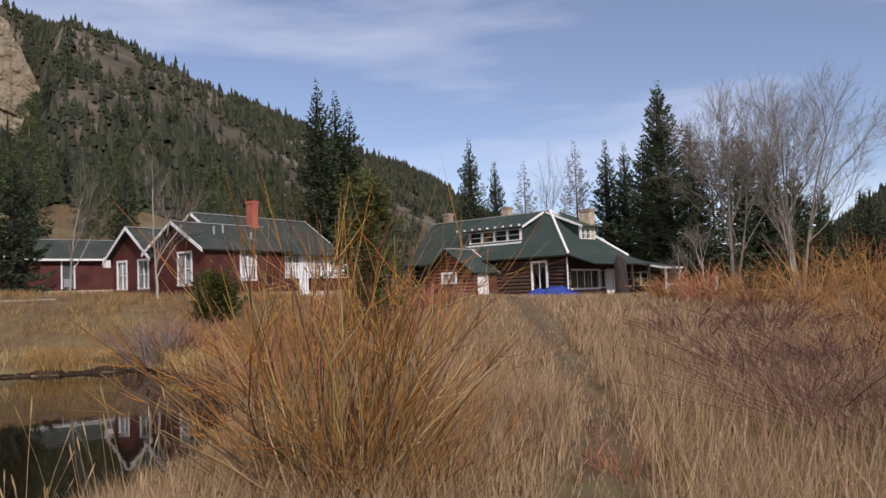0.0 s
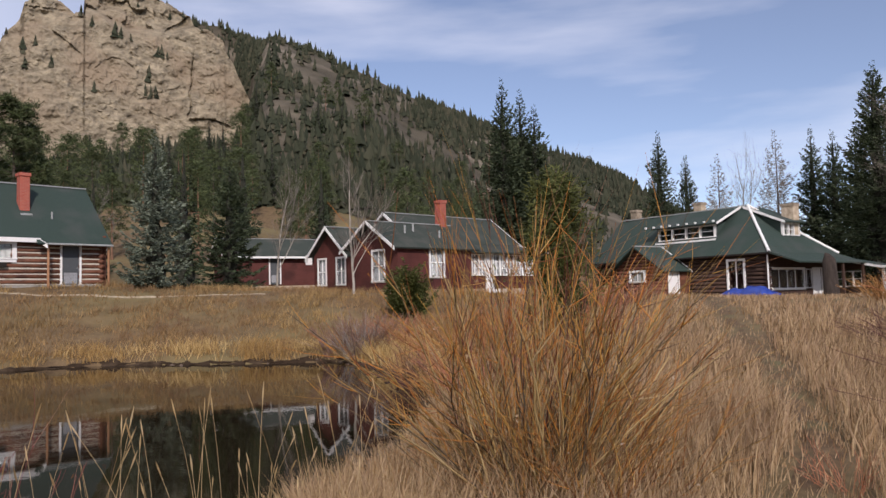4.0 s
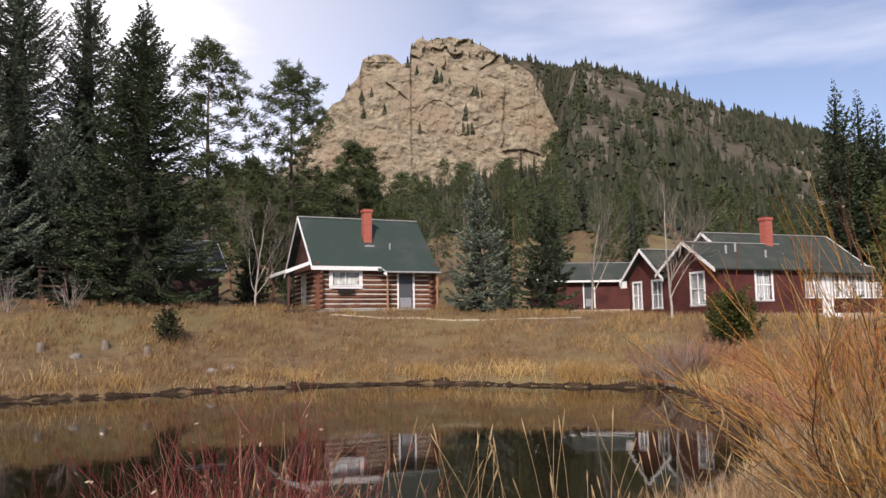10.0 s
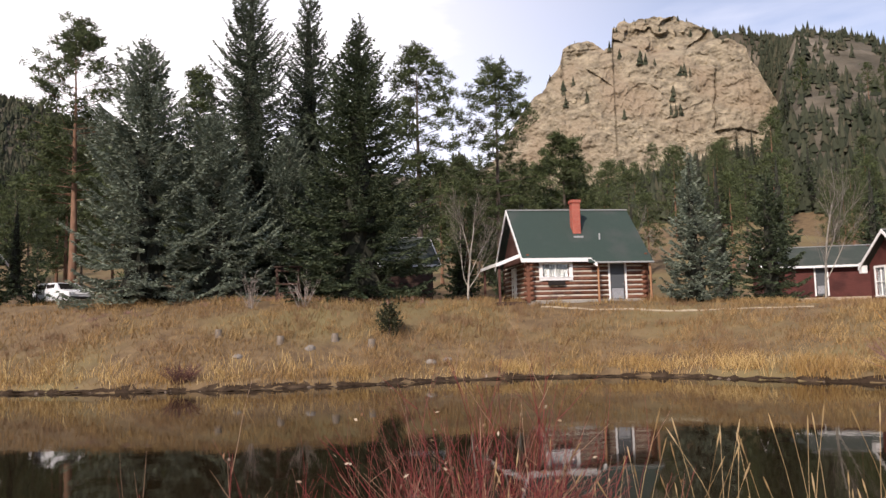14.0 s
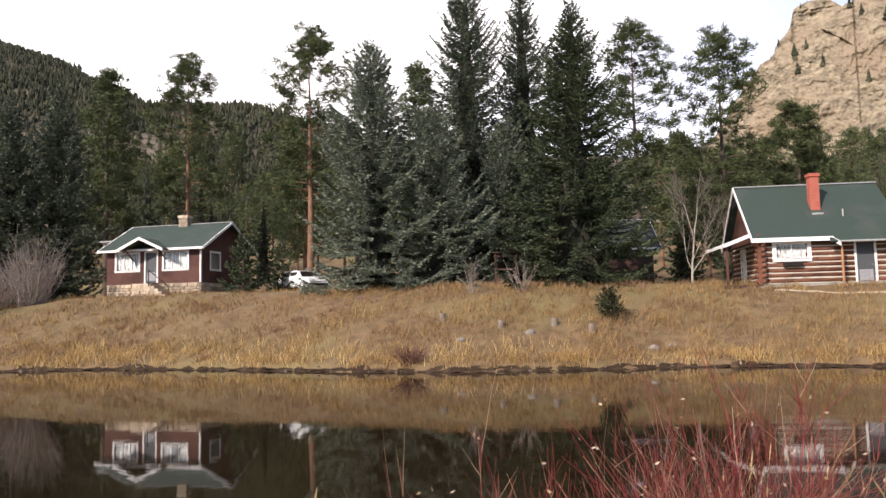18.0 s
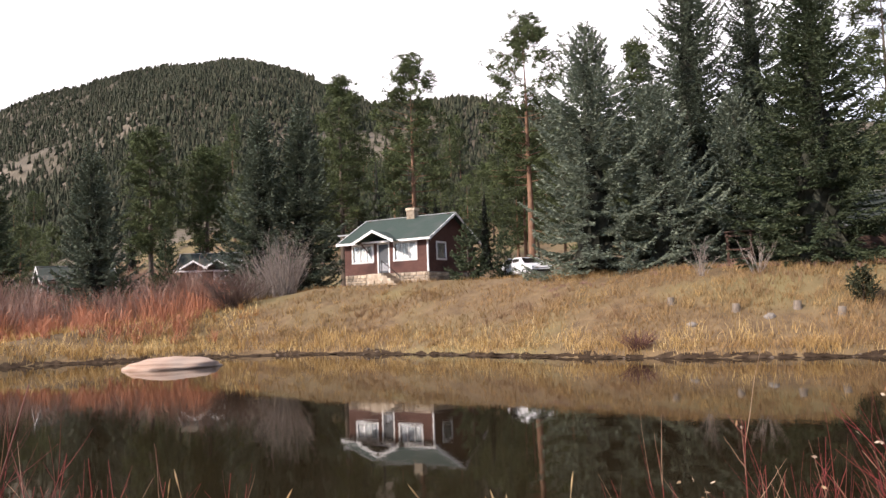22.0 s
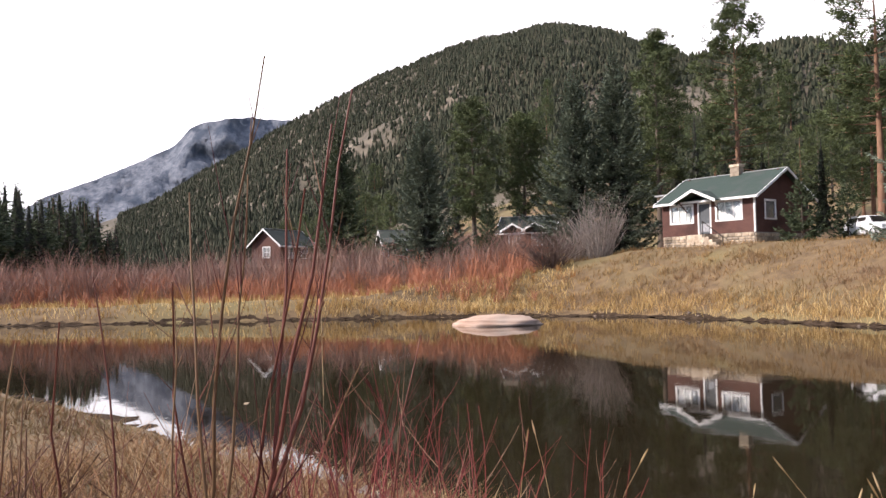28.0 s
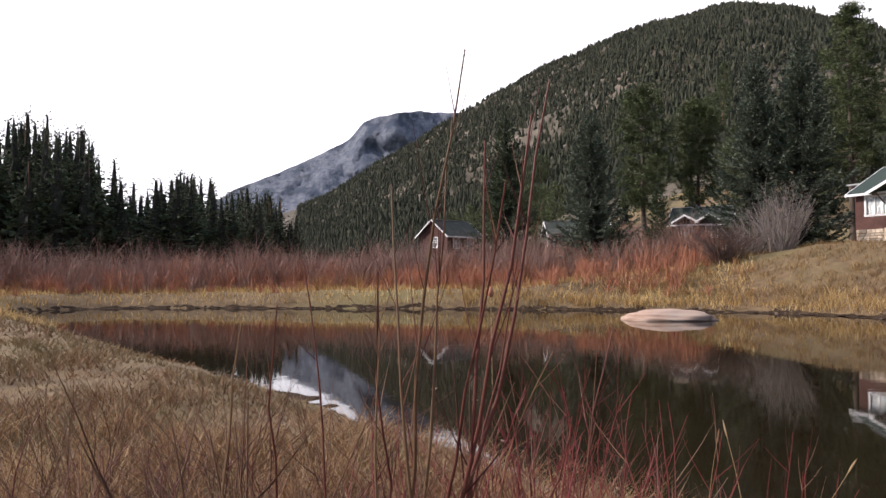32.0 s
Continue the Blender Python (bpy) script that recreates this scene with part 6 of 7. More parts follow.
# meadow towards the lodge
for seed, r0, r1, n, segs in ((1, 2.2, 9, 42000, 3), (2, 9, 24, 60000, 2), (3, 24, 62, 42000, 1)):
    x, y, r, az, rng = scatter(n, -42, 24, r0, r1, seed)
    d = shore_distance(x, y)
    clump = waves(x * 0.8, y * 0.8, 61, 3)
    keep = (d > 0.3) & ~(on_trail(x, y) & (rng.rand(n) < 0.62)) & ~((az > 9) & (r > 26)) & (rng.rand(n) < 0.75 + 0.25 * clump)
    x, y, r, az, clump = x[keep], y[keep], r[keep], az[keep], clump[keep]
    h = (0.52 + 0.12 * clump) * rng.uniform(0.55, 1.35, len(x)) * np.interp(r, [20, 26, 40, 50], [1, 0.75, 0.5, 0.32]) * np.where(on_trail(x, y), 0.36, 1)
    grass("meadow_grass", "tall dry tan and mauve meadow grass", M_meadow, x, y, r, h, rng, 0.36, 1.5, segs)

# far bank, short, with a taller golden fringe at the water
x, y, r, az, rng = scatter(150000, 5, 104, 22, 64, 4)
d = shore_distance(x, y)
keep = (d > 0.35) & ((az > 9) | (r < 30))
x, y, r, d = x[keep], y[keep], r[keep], d[keep]
grass("bank_grass", "short dry tan grass on the far bank", M_slope, x, y, r, rng.uniform(0.10, 0.36, len(x)) * np.clip(0.9 + 0.9 * waves(x * 1.1, y * 1.1, 62, 3), 0.3, 2.2), rng, 0.45, 1.0, 1)
# taller tussocks standing out of it
x, y, r, az, rng = scatter(5200, 5, 104, 23, 52, 24)
d = shore_distance(x, y)
keep = (d > 0.6) & ((az > 9) | (r < 30)) & (waves(x * 0.35, y * 0.35, 68, 3) > -0.25)
x, y, r = (np.repeat(q[keep], 22) for q in (x, y, r))
x, y = x + rng.normal(0, 0.16, len(x)), y + rng.normal(0, 0.16, len(x))
grass("tussock_grass", "tan and mauve tussocks on the far bank", M_tussock, x, y, r, rng.uniform(0.22, 0.52, len(x)), rng, 0.45, 0.8, 1)
rng = np.random.RandomState(5)
j, along = rng.randint(0, len(RING), 150000), rng.rand(150000)[:, None]
at = RING[j] * (1 - along) + RING[(j + 1) % len(RING)] * along + rng.normal(0, 1.4, (150000, 2))
x, y = at[:, 0], at[:, 1]
r, az, d = np.hypot(x, y + 0.5), bearing(x, y), shore_distance(x, y)
band = 1.9 + 1.3 * waves(x * 0.22, y * 0.22, 63, 3) + 2.4 * sstep(70, 80, az) * sstep(104, 96, az)
keep = (d > 0.15) & (d < np.maximum(band, 0.5)) & (rng.rand(len(x)) < 0.55 + 0.6 * waves(x * 2.2, y * 2.2, 69, 3)) & (r > 16) & (az < 116) & (rng.rand(len(x)) < 0.85 + 0.5 * waves(x * 0.8, y * 0.8, 67, 3))
x, y, r = x[keep], y[keep], r[keep]
grass("fringe_grass", "golden tall grass fringing the pond", M_gold, x, y, r, rng.uniform(0.45, 1.1, len(x)) * np.clip(0.85 + 0.55 * waves(x * 0.45, y * 0.45, 64, 3), 0.35, 1.5) * 0.85, rng, 0.55, 0.7, 2)
x, y, r, az, rng = scatter(60000, 96, 160, 30, 95, 15)
d = shore_distance(x, y)
keep = d > 0.3
x, y, r = x[keep], y[keep], r[keep]
grass("marsh_grass", "golden marsh grass beyond the pond", M_gold, x, y, r, rng.uniform(0.2, 0.6, len(x)), rng, 0.4, 1.3, 1)

# straw tufts along the near edge
x, y, r, az, rng = scatter(52000, 14, 66, 2.6, 13, 6)
d = shore_distance(x, y)
tuft = waves(x * 2.1, y * 2.1, 65, 3)
keep = (d > 0.0) & (d < 4.2) & (rng.rand(len(x)) < 0.35 + 0.6 * (tuft > 0.0))
x, y, r, tuft = x[keep], y[keep], r[keep], tuft[keep]
grass("straw_grass", "pale straw-coloured grass tufts by the water", M_straw, x, y, r, rng.uniform(0.25, 0.65, len(x)) * (0.85 + 0.3 * tuft) * np.where(az[keep] < 32, 0.8, 1.0), rng, 0.6, 1.5, 3)
# russet matted grass on the near-left bank
for seed, r0, r1, n, segs in ((7, 1.5, 8, 44000, 3), (8, 8, 34, 60000, 2)):
    x, y, r, az, rng = scatter(n, 62, 165, r0, r1, seed)
    d = shore_distance(x, y)
    tuft = waves(x * 1.3, y * 1.3, 66, 3)
    keep = (d > -0.12) & (d < 14) & (r < 30) & (y < 6)
    x, y, r, tuft, d = x[keep], y[keep], r[keep], tuft[keep], d[keep]
    h = rng.uniform(0.10, 0.40, len(x)) * np.clip(0.7 + 0.8 * tuft, 0.2, 1.7) * (0.3 + 0.7 * sstep(0.3, 2.6, d))
    grass("near_grass", "matted russet and straw grass on the near bank", M_mat, x, y, r, h, rng, 0.85, 2.1, segs)

# tussocks and fallen straw standing out of the near bank
x, y, r, az, rng = scatter(420, 100, 150, 2.0, 9.0, 28)
keep = shore_distance(x, y) > 0.9
x, y, r = (np.repeat(q[keep], 70) for q in (x, y, r))
x, y = x + rng.normal(0, 0.11, len(x)), y + rng.normal(0, 0.11, len(x))
grass("near_tussock", "rusty and straw-coloured tussocks on the near bank", M_litter, x, y, r, rng.uniform(0.15, 0.5, len(x)), rng, 0.9, 1.3, 3)

# ---- shrubs ----
M_willow = ramp_mat("orange_and_olive_willow_stems", [(0.052, 0.024, 0.014), (0.254, 0.086, 0.023), (0.530, 0.204, 0.036), (0.408, 0.235, 0.052), (0.102, 0.061, 0.030), (0.612, 0.367, 0.112)], 0.5)
M_cane = ramp_mat("grey_olive_willow_canes", [(0.056, 0.044, 0.032), (0.12, 0.088, 0.056), (0.208, 0.144, 0.064), (0.272, 0.176, 0.064), (0.32, 0.248, 0.152)], 0.65)
M_palecane = ramp_mat("pale_olive_canes", [(0.22, 0.14, 0.055), (0.40, 0.28, 0.12), (0.52, 0.40, 0.22)], 0.6)
M_osier = ramp_mat("crimson_osier_stems", [(0.07, 0.013, 0.014), (0.16, 0.025, 0.028), (0.24, 0.05, 0.045), (0.17, 0.06, 0.045), (0.42, 0.29, 0.19)], 0.55)
M_russet = ramp_mat("russet_willow_twigs", [(0.224, 0.084, 0.049), (0.385, 0.156, 0.087), (0.46, 0.201, 0.109), (0.348, 0.19, 0.131)], 0.85)
M_orange = ramp_mat("orange_willow_twigs", [(0.22, 0.10, 0.04), (0.36, 0.18, 0.06), (0.42, 0.24, 0.09), (0.26, 0.13, 0.06)], 0.85)
M_mauve = ramp_mat("mauve_brown_twigs", [(0.14, 0.082, 0.064), (0.235, 0.132, 0.10), (0.31, 0.19, 0.145), (0.205, 0.145, 0.116)], 0.85)
M_brush = ramp_mat("dark_russet_brush_twigs", [(0.07, 0.03, 0.026), (0.13, 0.06, 0.05), (0.18, 0.09, 0.07), (0.12, 0.075, 0.06)], 0.85)
M_stem = ramp_mat("dark_red_osier_stems", [(0.042, 0.013, 0.011), (0.091, 0.021, 0.020), (0.140, 0.052, 0.035), (0.210, 0.119, 0.070)], 0.5)
M_weed = ramp_mat("dark_dead_weed", [(0.035, 0.021, 0.014), (0.091, 0.049, 0.032), (0.154, 0.084, 0.049), (0.21, 0.14, 0.084)], 0.8)
M_greyt = ramp_mat("grey_shrub_twigs", [(0.20, 0.165, 0.14), (0.30, 0.25, 0.215), (0.38, 0.33, 0.29)], 0.85)
M_leaf = ramp_mat("dry_leaves", [(0.27, 0.18, 0.096), (0.33, 0.252, 0.168), (0.372, 0.3, 0.228), (0.18, 0.084, 0.036)], 0.7)


def shrub(name, label, az, dist, H, spread, stems, twigs, material, seed, r0=0.008, leaves=0, arch=0.5, base_r=0.35, sides_=3, group="", cane_material=None, sway=1.0):
    """A many-stemmed shrub: stems fanning from a stool, side twigs, a few clinging leaves."""
    rng = np.random.RandomState(seed)
    t = thing(name, Matrix.Translation(spot(az, dist, 0.03)), label, "shrub", group)
    P, Rr, Q, Qr, tips, owner = [], [], [], [], [], []
    for n in range(stems):
        a, q = rng.uniform(0, 6.283), rng.rand() ** 0.6
        h = H * rng.uniform(0.55, 1.0) * (1 - 0.35 * q * q)
        out = spread * q * rng.uniform(0.7, 1.15)
        f = np.linspace(0, 1, 7)
        o = np.array([math.cos(a), math.sin(a)])
        b = o * base_r * rng.rand() + rng.normal(0, 0.05, 2)
        bow = rng.normal(0, 0.07 * H) * sway
        bend = np.sin(f * rng.uniform(2.2, 4.5) + rng.uniform(0, 6)) * 0.035 * H * f * sway + bow * np.sin(f * 3.14)
        x = b[0] + o[0] * out * f ** (1 + arch) - o[1] * bend + np.cumsum(rng.normal(0, 0.010 * H, 7)) * f
        y = b[1] + o[1] * out * f ** (1 + arch) + o[0] * bend + np.cumsum(rng.normal(0, 0.010 * H, 7)) * f
        pts = np.stack([x, y, h * f * (1.06 - 0.06 * f) - 0.05], 1)
        rad = r0 * rng.uniform(0.6, 1.4)
        P.append(pts)
        Rr.append(np.linspace(rad, rad * 0.25, 7))
        for _ in range(rng.randint(twigs // 2, twigs + 1)):
            s = rng.uniform(0.25, 0.96)
            i = min(5, int(s * 6))
            c = pts[i] + (pts[i + 1] - pts[i]) * (s * 6 - i)
            dv = pts[i + 1] - pts[i]
            dv = dv / np.linalg.norm(dv) + rng.normal(0, 0.16 + 0.2 * sway, 3)
            dv[2] = abs(dv[2]) * 0.9
            ln = h * rng.uniform(0.10, 0.36)
            g = np.linspace(0, 1, 4)[:, None]
            tw = c + dv / np.linalg.norm(dv) * ln * g + np.array([0, 0, 0.10 * ln]) * g ** 2 + rng.normal(0, 0.012 * ln, (4, 3)) * g
            Q.append(tw)
            Qr.append(np.linspace(rad * 0.42, rad * 0.13, 4))
            owner.append(n)
            tips.append(tw[-1])
    if stems <= 30 and dist < 8:
        for n in range(stems):
            cane = part("cane", tube_mesh("cane", [P[n]], [Rr[n]], sides_), material, t)
            mine = [k for k in range(len(Q)) if owner[k] == n]
            if mine:
                part("side_twig", tube_mesh("side_twig", [Q[k] for k in mine], [Qr[k] for k in mine], 3), material, cane, kind="stuff")
    else:
        part("cane_clump", tube_mesh("cane_clump", P, Rr, sides_), cane_material or material, t, kind="stuff")
        if Q:
            part("twig_spray", tube_mesh("twig_spray", Q, Qr, 3), material, t, kind="stuff")
    if leaves:
        tips = np.array(tips)[rng.randint(0, len(tips), leaves)] + rng.normal(0, 0.03, (leaves, 3))
        dr = rng.normal(0, 1, (leaves, 3)) * [1, 1, 0.6]
        dr /= np.linalg.norm(dr, axis=1)[:, None]
        sd = np.cross(dr, rng.normal(0, 1, (leaves, 3)))
        sd /= np.linalg.norm(sd, axis=1)[:, None]
        v, q = slivers(tips, tips + dr * 0.034, sd * 0.008)
        part("leaf_scatter", sheet("leaf_scatter", v, q, [], False), M_leaf, t, kind="stuff")
    return t


# the big willow by the pond, and its neighbours
shrub("willow_shrub", "large orange and olive willow shrub, nearly leafless", 7.4, 6.9, 2.6, 1.5, 120, 15, M_willow, 1, 0.0085, 60, 0.2, 0.5, 4, "", M_cane, sway=0.9)
shrub("willow_shrub", "dense orange willow twigs round the large shrub's foot", 7.6, 6.5, 1.2, 1.05, 150, 9, M_orange, 7, 0.005, 10, 0.3, 0.6, 3, "", M_cane, sway=1.1)
shrub("willow_shrub", "low orange willow shrub beside the large one", 3.6, 6.4, 1.25, 1.0, 110, 8, M_willow, 2, 0.0048, 10, 0.35, 0.6, sway=1.1)
shrub("willow_shrub", "pale olive willow canes leaning out of the large shrub", 7.0, 6.6, 2.0, 1.35, 26, 5, M_palecane, 9, 0.0095, 0, 0.25, 0.4, 5, sway=1.2)
shrub("willow_shrub", "slim dark red willow shoots above the large shrub", 8.2, 7.2, 3.05, 0.75, 16, 12, M_stem, 8, 0.007, 14, 0.2, 0.3, 4, sway=0.7)
shrub("willow_shrub", "low brown willow at the pond's corner", 13.6, 7.4, 0.55, 0.7, 120, 6, M_orange, 3, 0.0042, 8, 0.5, 0.5, sway=1.8)
shrub("willow_shrub", "small russet willow in the meadow grass", 2.6, 8.5, 1.2, 1.2, 120, 5, M_orange, 5, 0.0055, 20)
shrub("rose_shrub", "small red-brown thorny shrub in the meadow", -12.0, 7.4, 0.55, 0.5, 50, 2, M_russet, 6, 0.004)
for i, (az, dist, h, sp, m) in enumerate(((13.0, 17, 1.3, 1.5, M_orange), (10.5, 14.5, 1.6, 1.6, M_russet), (7.0, 16, 1.8, 1.6, M_orange), (15.2, 21, 1.2, 1.3, M_brush), (11.5, 22, 2.0, 2.0, M_orange), (3.2, 19, 1.8, 1.6, M_russet),
                                          (18.6, 30, 1.9, 1.6, M_mauve), (20.6, 31, 1.7, 1.5, M_mauve), (16.6, 31, 1.6, 1.6, M_russet), (14.2, 27, 1.6, 1.8, M_orange), (8.6, 26, 1.8, 1.8, M_russet), (5.2, 28, 1.7, 1.6, M_orange), (2.0, 30, 1.5, 1.5, M_russet),
                                          (0.2, 33, 1.0, 1.4, M_mauve), (-27.0, 9.5, 1.25, 1.7, M_brush), (-23.0, 10.5, 1.2, 1.6, M_brush), (-30.5, 9.0, 1.2, 1.6, M_brush), (-20.5, 14, 1.3, 1.8, M_brush), (-26.5, 14, 1.5, 1.9, M_brush), (-31.5, 14, 1.9, 2.0, M_orange),
                                          (-17.0, 19, 1.2, 1.8, M_brush), (-22.0, 20, 1.6, 2.0, M_brush), (-27.5, 22, 2.3, 2.1, M_orange), (-31.5, 23, 2.5, 2.2, M_orange), (-35, 18, 2.0, 2.0, M_russet), (-24.5, 29, 2.6, 2.2, M_orange), (-21.0, 30, 2.0, 1.9, M_orange),
                                          (-28.5, 31, 2.7, 2.2, M_orange), (-32.5, 33, 2.8, 2.4, M_russet), (-18.0, 33, 1.8, 1.8, M_russet), (-15.8, 36, 1.5, 1.6, M_orange))):
    word = {"orange_willow_twigs": "orange", "russet_willow_twigs": "russet", "mauve_brown_twigs": "mauve-brown", "dark_russet_brush_twigs": "dark russet"}[m.name]
    shrub("willow_shrub", "%s leafless willow shrub in the meadow" % word, az, dist, h, sp, 110, 4, m, 20 + i, 0.0055 * max(1, dist / 9), 90 if m is M_orange and dist > 20 else 0, 0.45, 0.7, 3, "willows in the meadow")

# crimson osiers on the near bank
for i, (az, dist, h, sp, n) in enumerate(((49.3, 4.8, 1.75, 0.62, 80), (53.0, 4.8, 1.4, 0.6, 70), (45.6, 4.9, 1.45, 0.5, 50), (57.5, 4.6, 1.25, 0.55, 46), (63.0, 4.4, 1.05, 0.45, 30), (67.5, 4.5, 1.3, 0.3, 18), (41.5, 5.0, 1.1, 0.4, 30), (50.5, 4.4, 1.0, 0.5, 50),
                                          (108.5, 4.4, 1.35, 0.5, 26), (112.0, 4.6, 1.25, 0.5, 30), (104.0, 4.2, 1.2, 0.4, 14), (99.0, 4.3, 1.0, 0.35, 10), (115.5, 4.2, 1.1, 0.5, 24), (127.0, 4.0, 0.9, 0.6, 20))):
    shrub("osier_shrub", "crimson-stemmed osier with a few dry leaves", az, dist, h, sp, int(n * 1.5), 6, M_osier, 60 + i, 0.0042, 34 if az < 70 else 2, 0.3, 0.3, 4, "osiers on the near bank")


def tall_osier(az, dist, tips, seed):
    """Single tall shoots from one stool, each forking into upright side twigs."""
    rng = np.random.RandomState(seed)
    foot = spot(az, dist, 0.03)
    t = thing("osier_shrub", Matrix.Translation(foot), "tall bare red osier stems close by", "shrub")
    for k, (ta, te, td, rad) in enumerate(tips):
        a = radians(ta)
        end = Vector((-td * math.sin(a), td * math.cos(a) - 0.5, EYE + math.tan(radians(te)) * td)) - foot
        f = np.linspace(0, 1, 10)
        root = np.array([rng.normal(0, 0.035), rng.normal(0, 0.035), -0.05])
        kink = np.cumsum(rng.normal(0, 0.016, (10, 3)), 0) * np.sin(f * np.pi)[:, None] * [1, 1, 0.2]
        bow = rng.normal(0, 0.07, 2)
        p = root + (np.array(end) - root) * f[:, None] + kink
        p[:, :2] += bow * np.sin(f * np.pi)[:, None] - (np.array(end)[:2] * (f - f ** 1.5)[:, None] * 0.5)
        cane = part("cane", tube_mesh("cane", [p], [np.linspace(rad * 1.4, rad * 0.4, 10)], 6), M_stem if k % 3 else M_bronze, t)
        Q, Qr = [], []
        for _ in range(8):
            u = rng.uniform(0.3, 0.93)
            i = min(8, int(u * 9))
            c = p[i] + (p[i + 1] - p[i]) * (u * 9 - i)
            d = (p[i + 1] - p[i]) / np.linalg.norm(p[i + 1] - p[i]) + rng.normal(0, 0.42, 3) * [1, 1, 0.3]
            d /= np.linalg.norm(d)
            ln = rng.uniform(0.12, 0.5) * (1.1 - 0.6 * u)
            g = np.linspace(0, 1, 4)[:, None]
            Q.append(c + d * ln * g + np.array([0, 0, 0.2 * ln]) * g ** 2)
            Qr.append(np.linspace(rad * 0.5, rad * 0.14, 4) * (1 - 0.5 * u))
        part("side_twig", tube_mesh("side_twig", Q, Qr, 4), M_stem, cane, kind="stuff")
    return t


M_bronze = ramp_mat("bronze_willow_stems", [(0.11, 0.06, 0.03), (0.21, 0.13, 0.065)], 0.5, "object")
tall_osier(119.2, 3.0, ((116.0, 13.4, 3.0, 0.0075), (110.8, 11.6, 3.1, 0.008), (112.0, 9.4, 2.9, 0.0085), (120.6, 5.4, 3.2, 0.007), (114.8, 8.0, 3.1, 0.008), (113.6, 5.5, 2.8, 0.007), (117.2, 6.5, 3.2, 0.007), (112.8, 1.0, 3.2, 0.006), (121.4, 0.0, 3.0, 0.006)), 80)
tall_osier(124.0, 3.2, ((121.5, -1.0, 3.2, 0.006), (127.5, -2.0, 3.1, 0.006), (126.0, 0.5, 3.3, 0.0055), (129.5, -3.0, 3.0, 0.006)), 83)
tall_osier(112.3, 3.6, ((110.6, -5.0, 3.5, 0.005), (108.4, -6.0, 3.4, 0.005), (106.9, -3.5, 3.6, 0.005), (113.3, -4.0, 3.5, 0.005)), 84)
shrub("osier_shrub", "tangled red osier stems at the water's edge", 116.4, 3.5, 1.25, 0.6, 26, 5, M_osier, 85, 0.0055, 0, 0.2, 0.25, 5, sway=0.8)
shrub("weed_stalks", "tall bare brown willow canes leaning over the bank", 129.0, 2.9, 1.35, 0.95, 26, 4, M_weed, 86, 0.008, 0, 0.2, 0.12, 5, sway=0.8)
M_dock = ramp_mat("brown_dock_stalks", [(0.10, 0.042, 0.022), (0.22, 0.105, 0.05), (0.34, 0.19, 0.095), (0.16, 0.08, 0.045)], 0.7)
for i, (az, dist, h) in enumerate(((118, 2.5, 0.85), (121.5, 2.4, 0.9), (124.5, 2.6, 1.0), (128, 2.3, 0.9), (132.5, 2.6, 1.05), (136.5, 2.4, 1.0), (141, 2.7, 1.1), (145, 3.0, 1.1), (130, 3.4, 0.95), (138, 3.6, 1.0), (114.5, 2.6, 0.75))):
    shrub("weed_stalks", "brown dock and willow stalks rising from matted grass", az, dist, h, 0.55, 16, 4, M_dock, 340 + i, 0.0085, 0, 0.2, 0.28, 5, "dead weeds on the near bank", sway=1.5)
for i, (az, dist, h) in enumerate(((121, 2.9, 0.8), (124, 3.4, 0.75), (127, 2.7, 0.8), (131, 3.8, 0.8), (135, 3.1, 0.85), (139, 2.7, 0.9), (119.5, 3.8, 0.7), (142, 3.9, 0.9), (126, 4.6, 0.7), (137, 5.6, 0.8), (146, 5.6, 0.9), (122.5, 5.0, 0.65), (114, 3.2, 0.6), (111, 3.4, 0.55))):
    shrub("weed_stalks", "dark tangled dead weeds among matted grass", az, dist, h, 0.6, 30, 4, (M_weed, M_brush)[i % 2], 300 + i, 0.0065, 0, 0.25, 0.35, 4, "dead weeds on the near bank", sway=1.6)
for i, (az, dist, h) in enumerate(((119, 4.2, 0.75), (122, 4.8, 0.85), (125, 3.8, 0.95), (128, 4.6, 0.9), (131, 5.4, 1.0), (134, 4.2, 1.05), (137, 5.0, 1.1), (140, 6.2, 1.1), (143, 4.6, 1.1), (127, 6.0, 0.8), (133, 3.6, 1.1), (138.5, 3.8, 1.15), (121, 3.6, 0.8), (130, 3.4, 1.05))):
    shrub("weed_stalks", "tall brown weed stalks over the near bank", az, dist, h, 0.5, 15, 5, (M_dock, M_weed, M_stem)[i % 3], 380 + i, 0.0062, 0, 0.25, 0.3, 5, "dead weeds on the near bank", sway=1.2)
shrub("weed_stalks", "bare brown weed stalks on the near bank", 131.0, 3.0, 1.05, 0.9, 30, 2, M_mauve, 81, 0.0045, 0, 0.3, 0.5, 4)
shrub("weed_stalks", "bare brown weed stalks on the near bank", 140.0, 3.6, 1.0, 0.9, 26, 2, M_mauve, 82, 0.0045, 0, 0.3, 0.5, 4)
for i, (az, dist, h) in enumerate(((134, 2.4, 0.75), (137, 4.6, 0.9), (128, 5.2, 0.75), (144, 4.8, 0.9), (122.5, 3.9, 0.6), (147, 3.0, 0.9), (133, 6.5, 0.8), (141, 7.5, 0.8), (116, 5.6, 0.6), (125, 7.5, 0.7))):
    shrub("weed_stalks", "dark brown dead weed stalks among matted grass", az, dist, h * 1.25, 0.75, 28, 3, M_weed, 200 + i, 0.0055, 0, 0.3, 0.5, 4, "dead weeds on the near bank")
shrub("weed_stalks", "bare brown weed stalks on the near bank", 125.0, 2.6, 0.8, 0.6, 20, 2, M_russet, 84, 0.005, 0, 0.3, 0.4, 4)

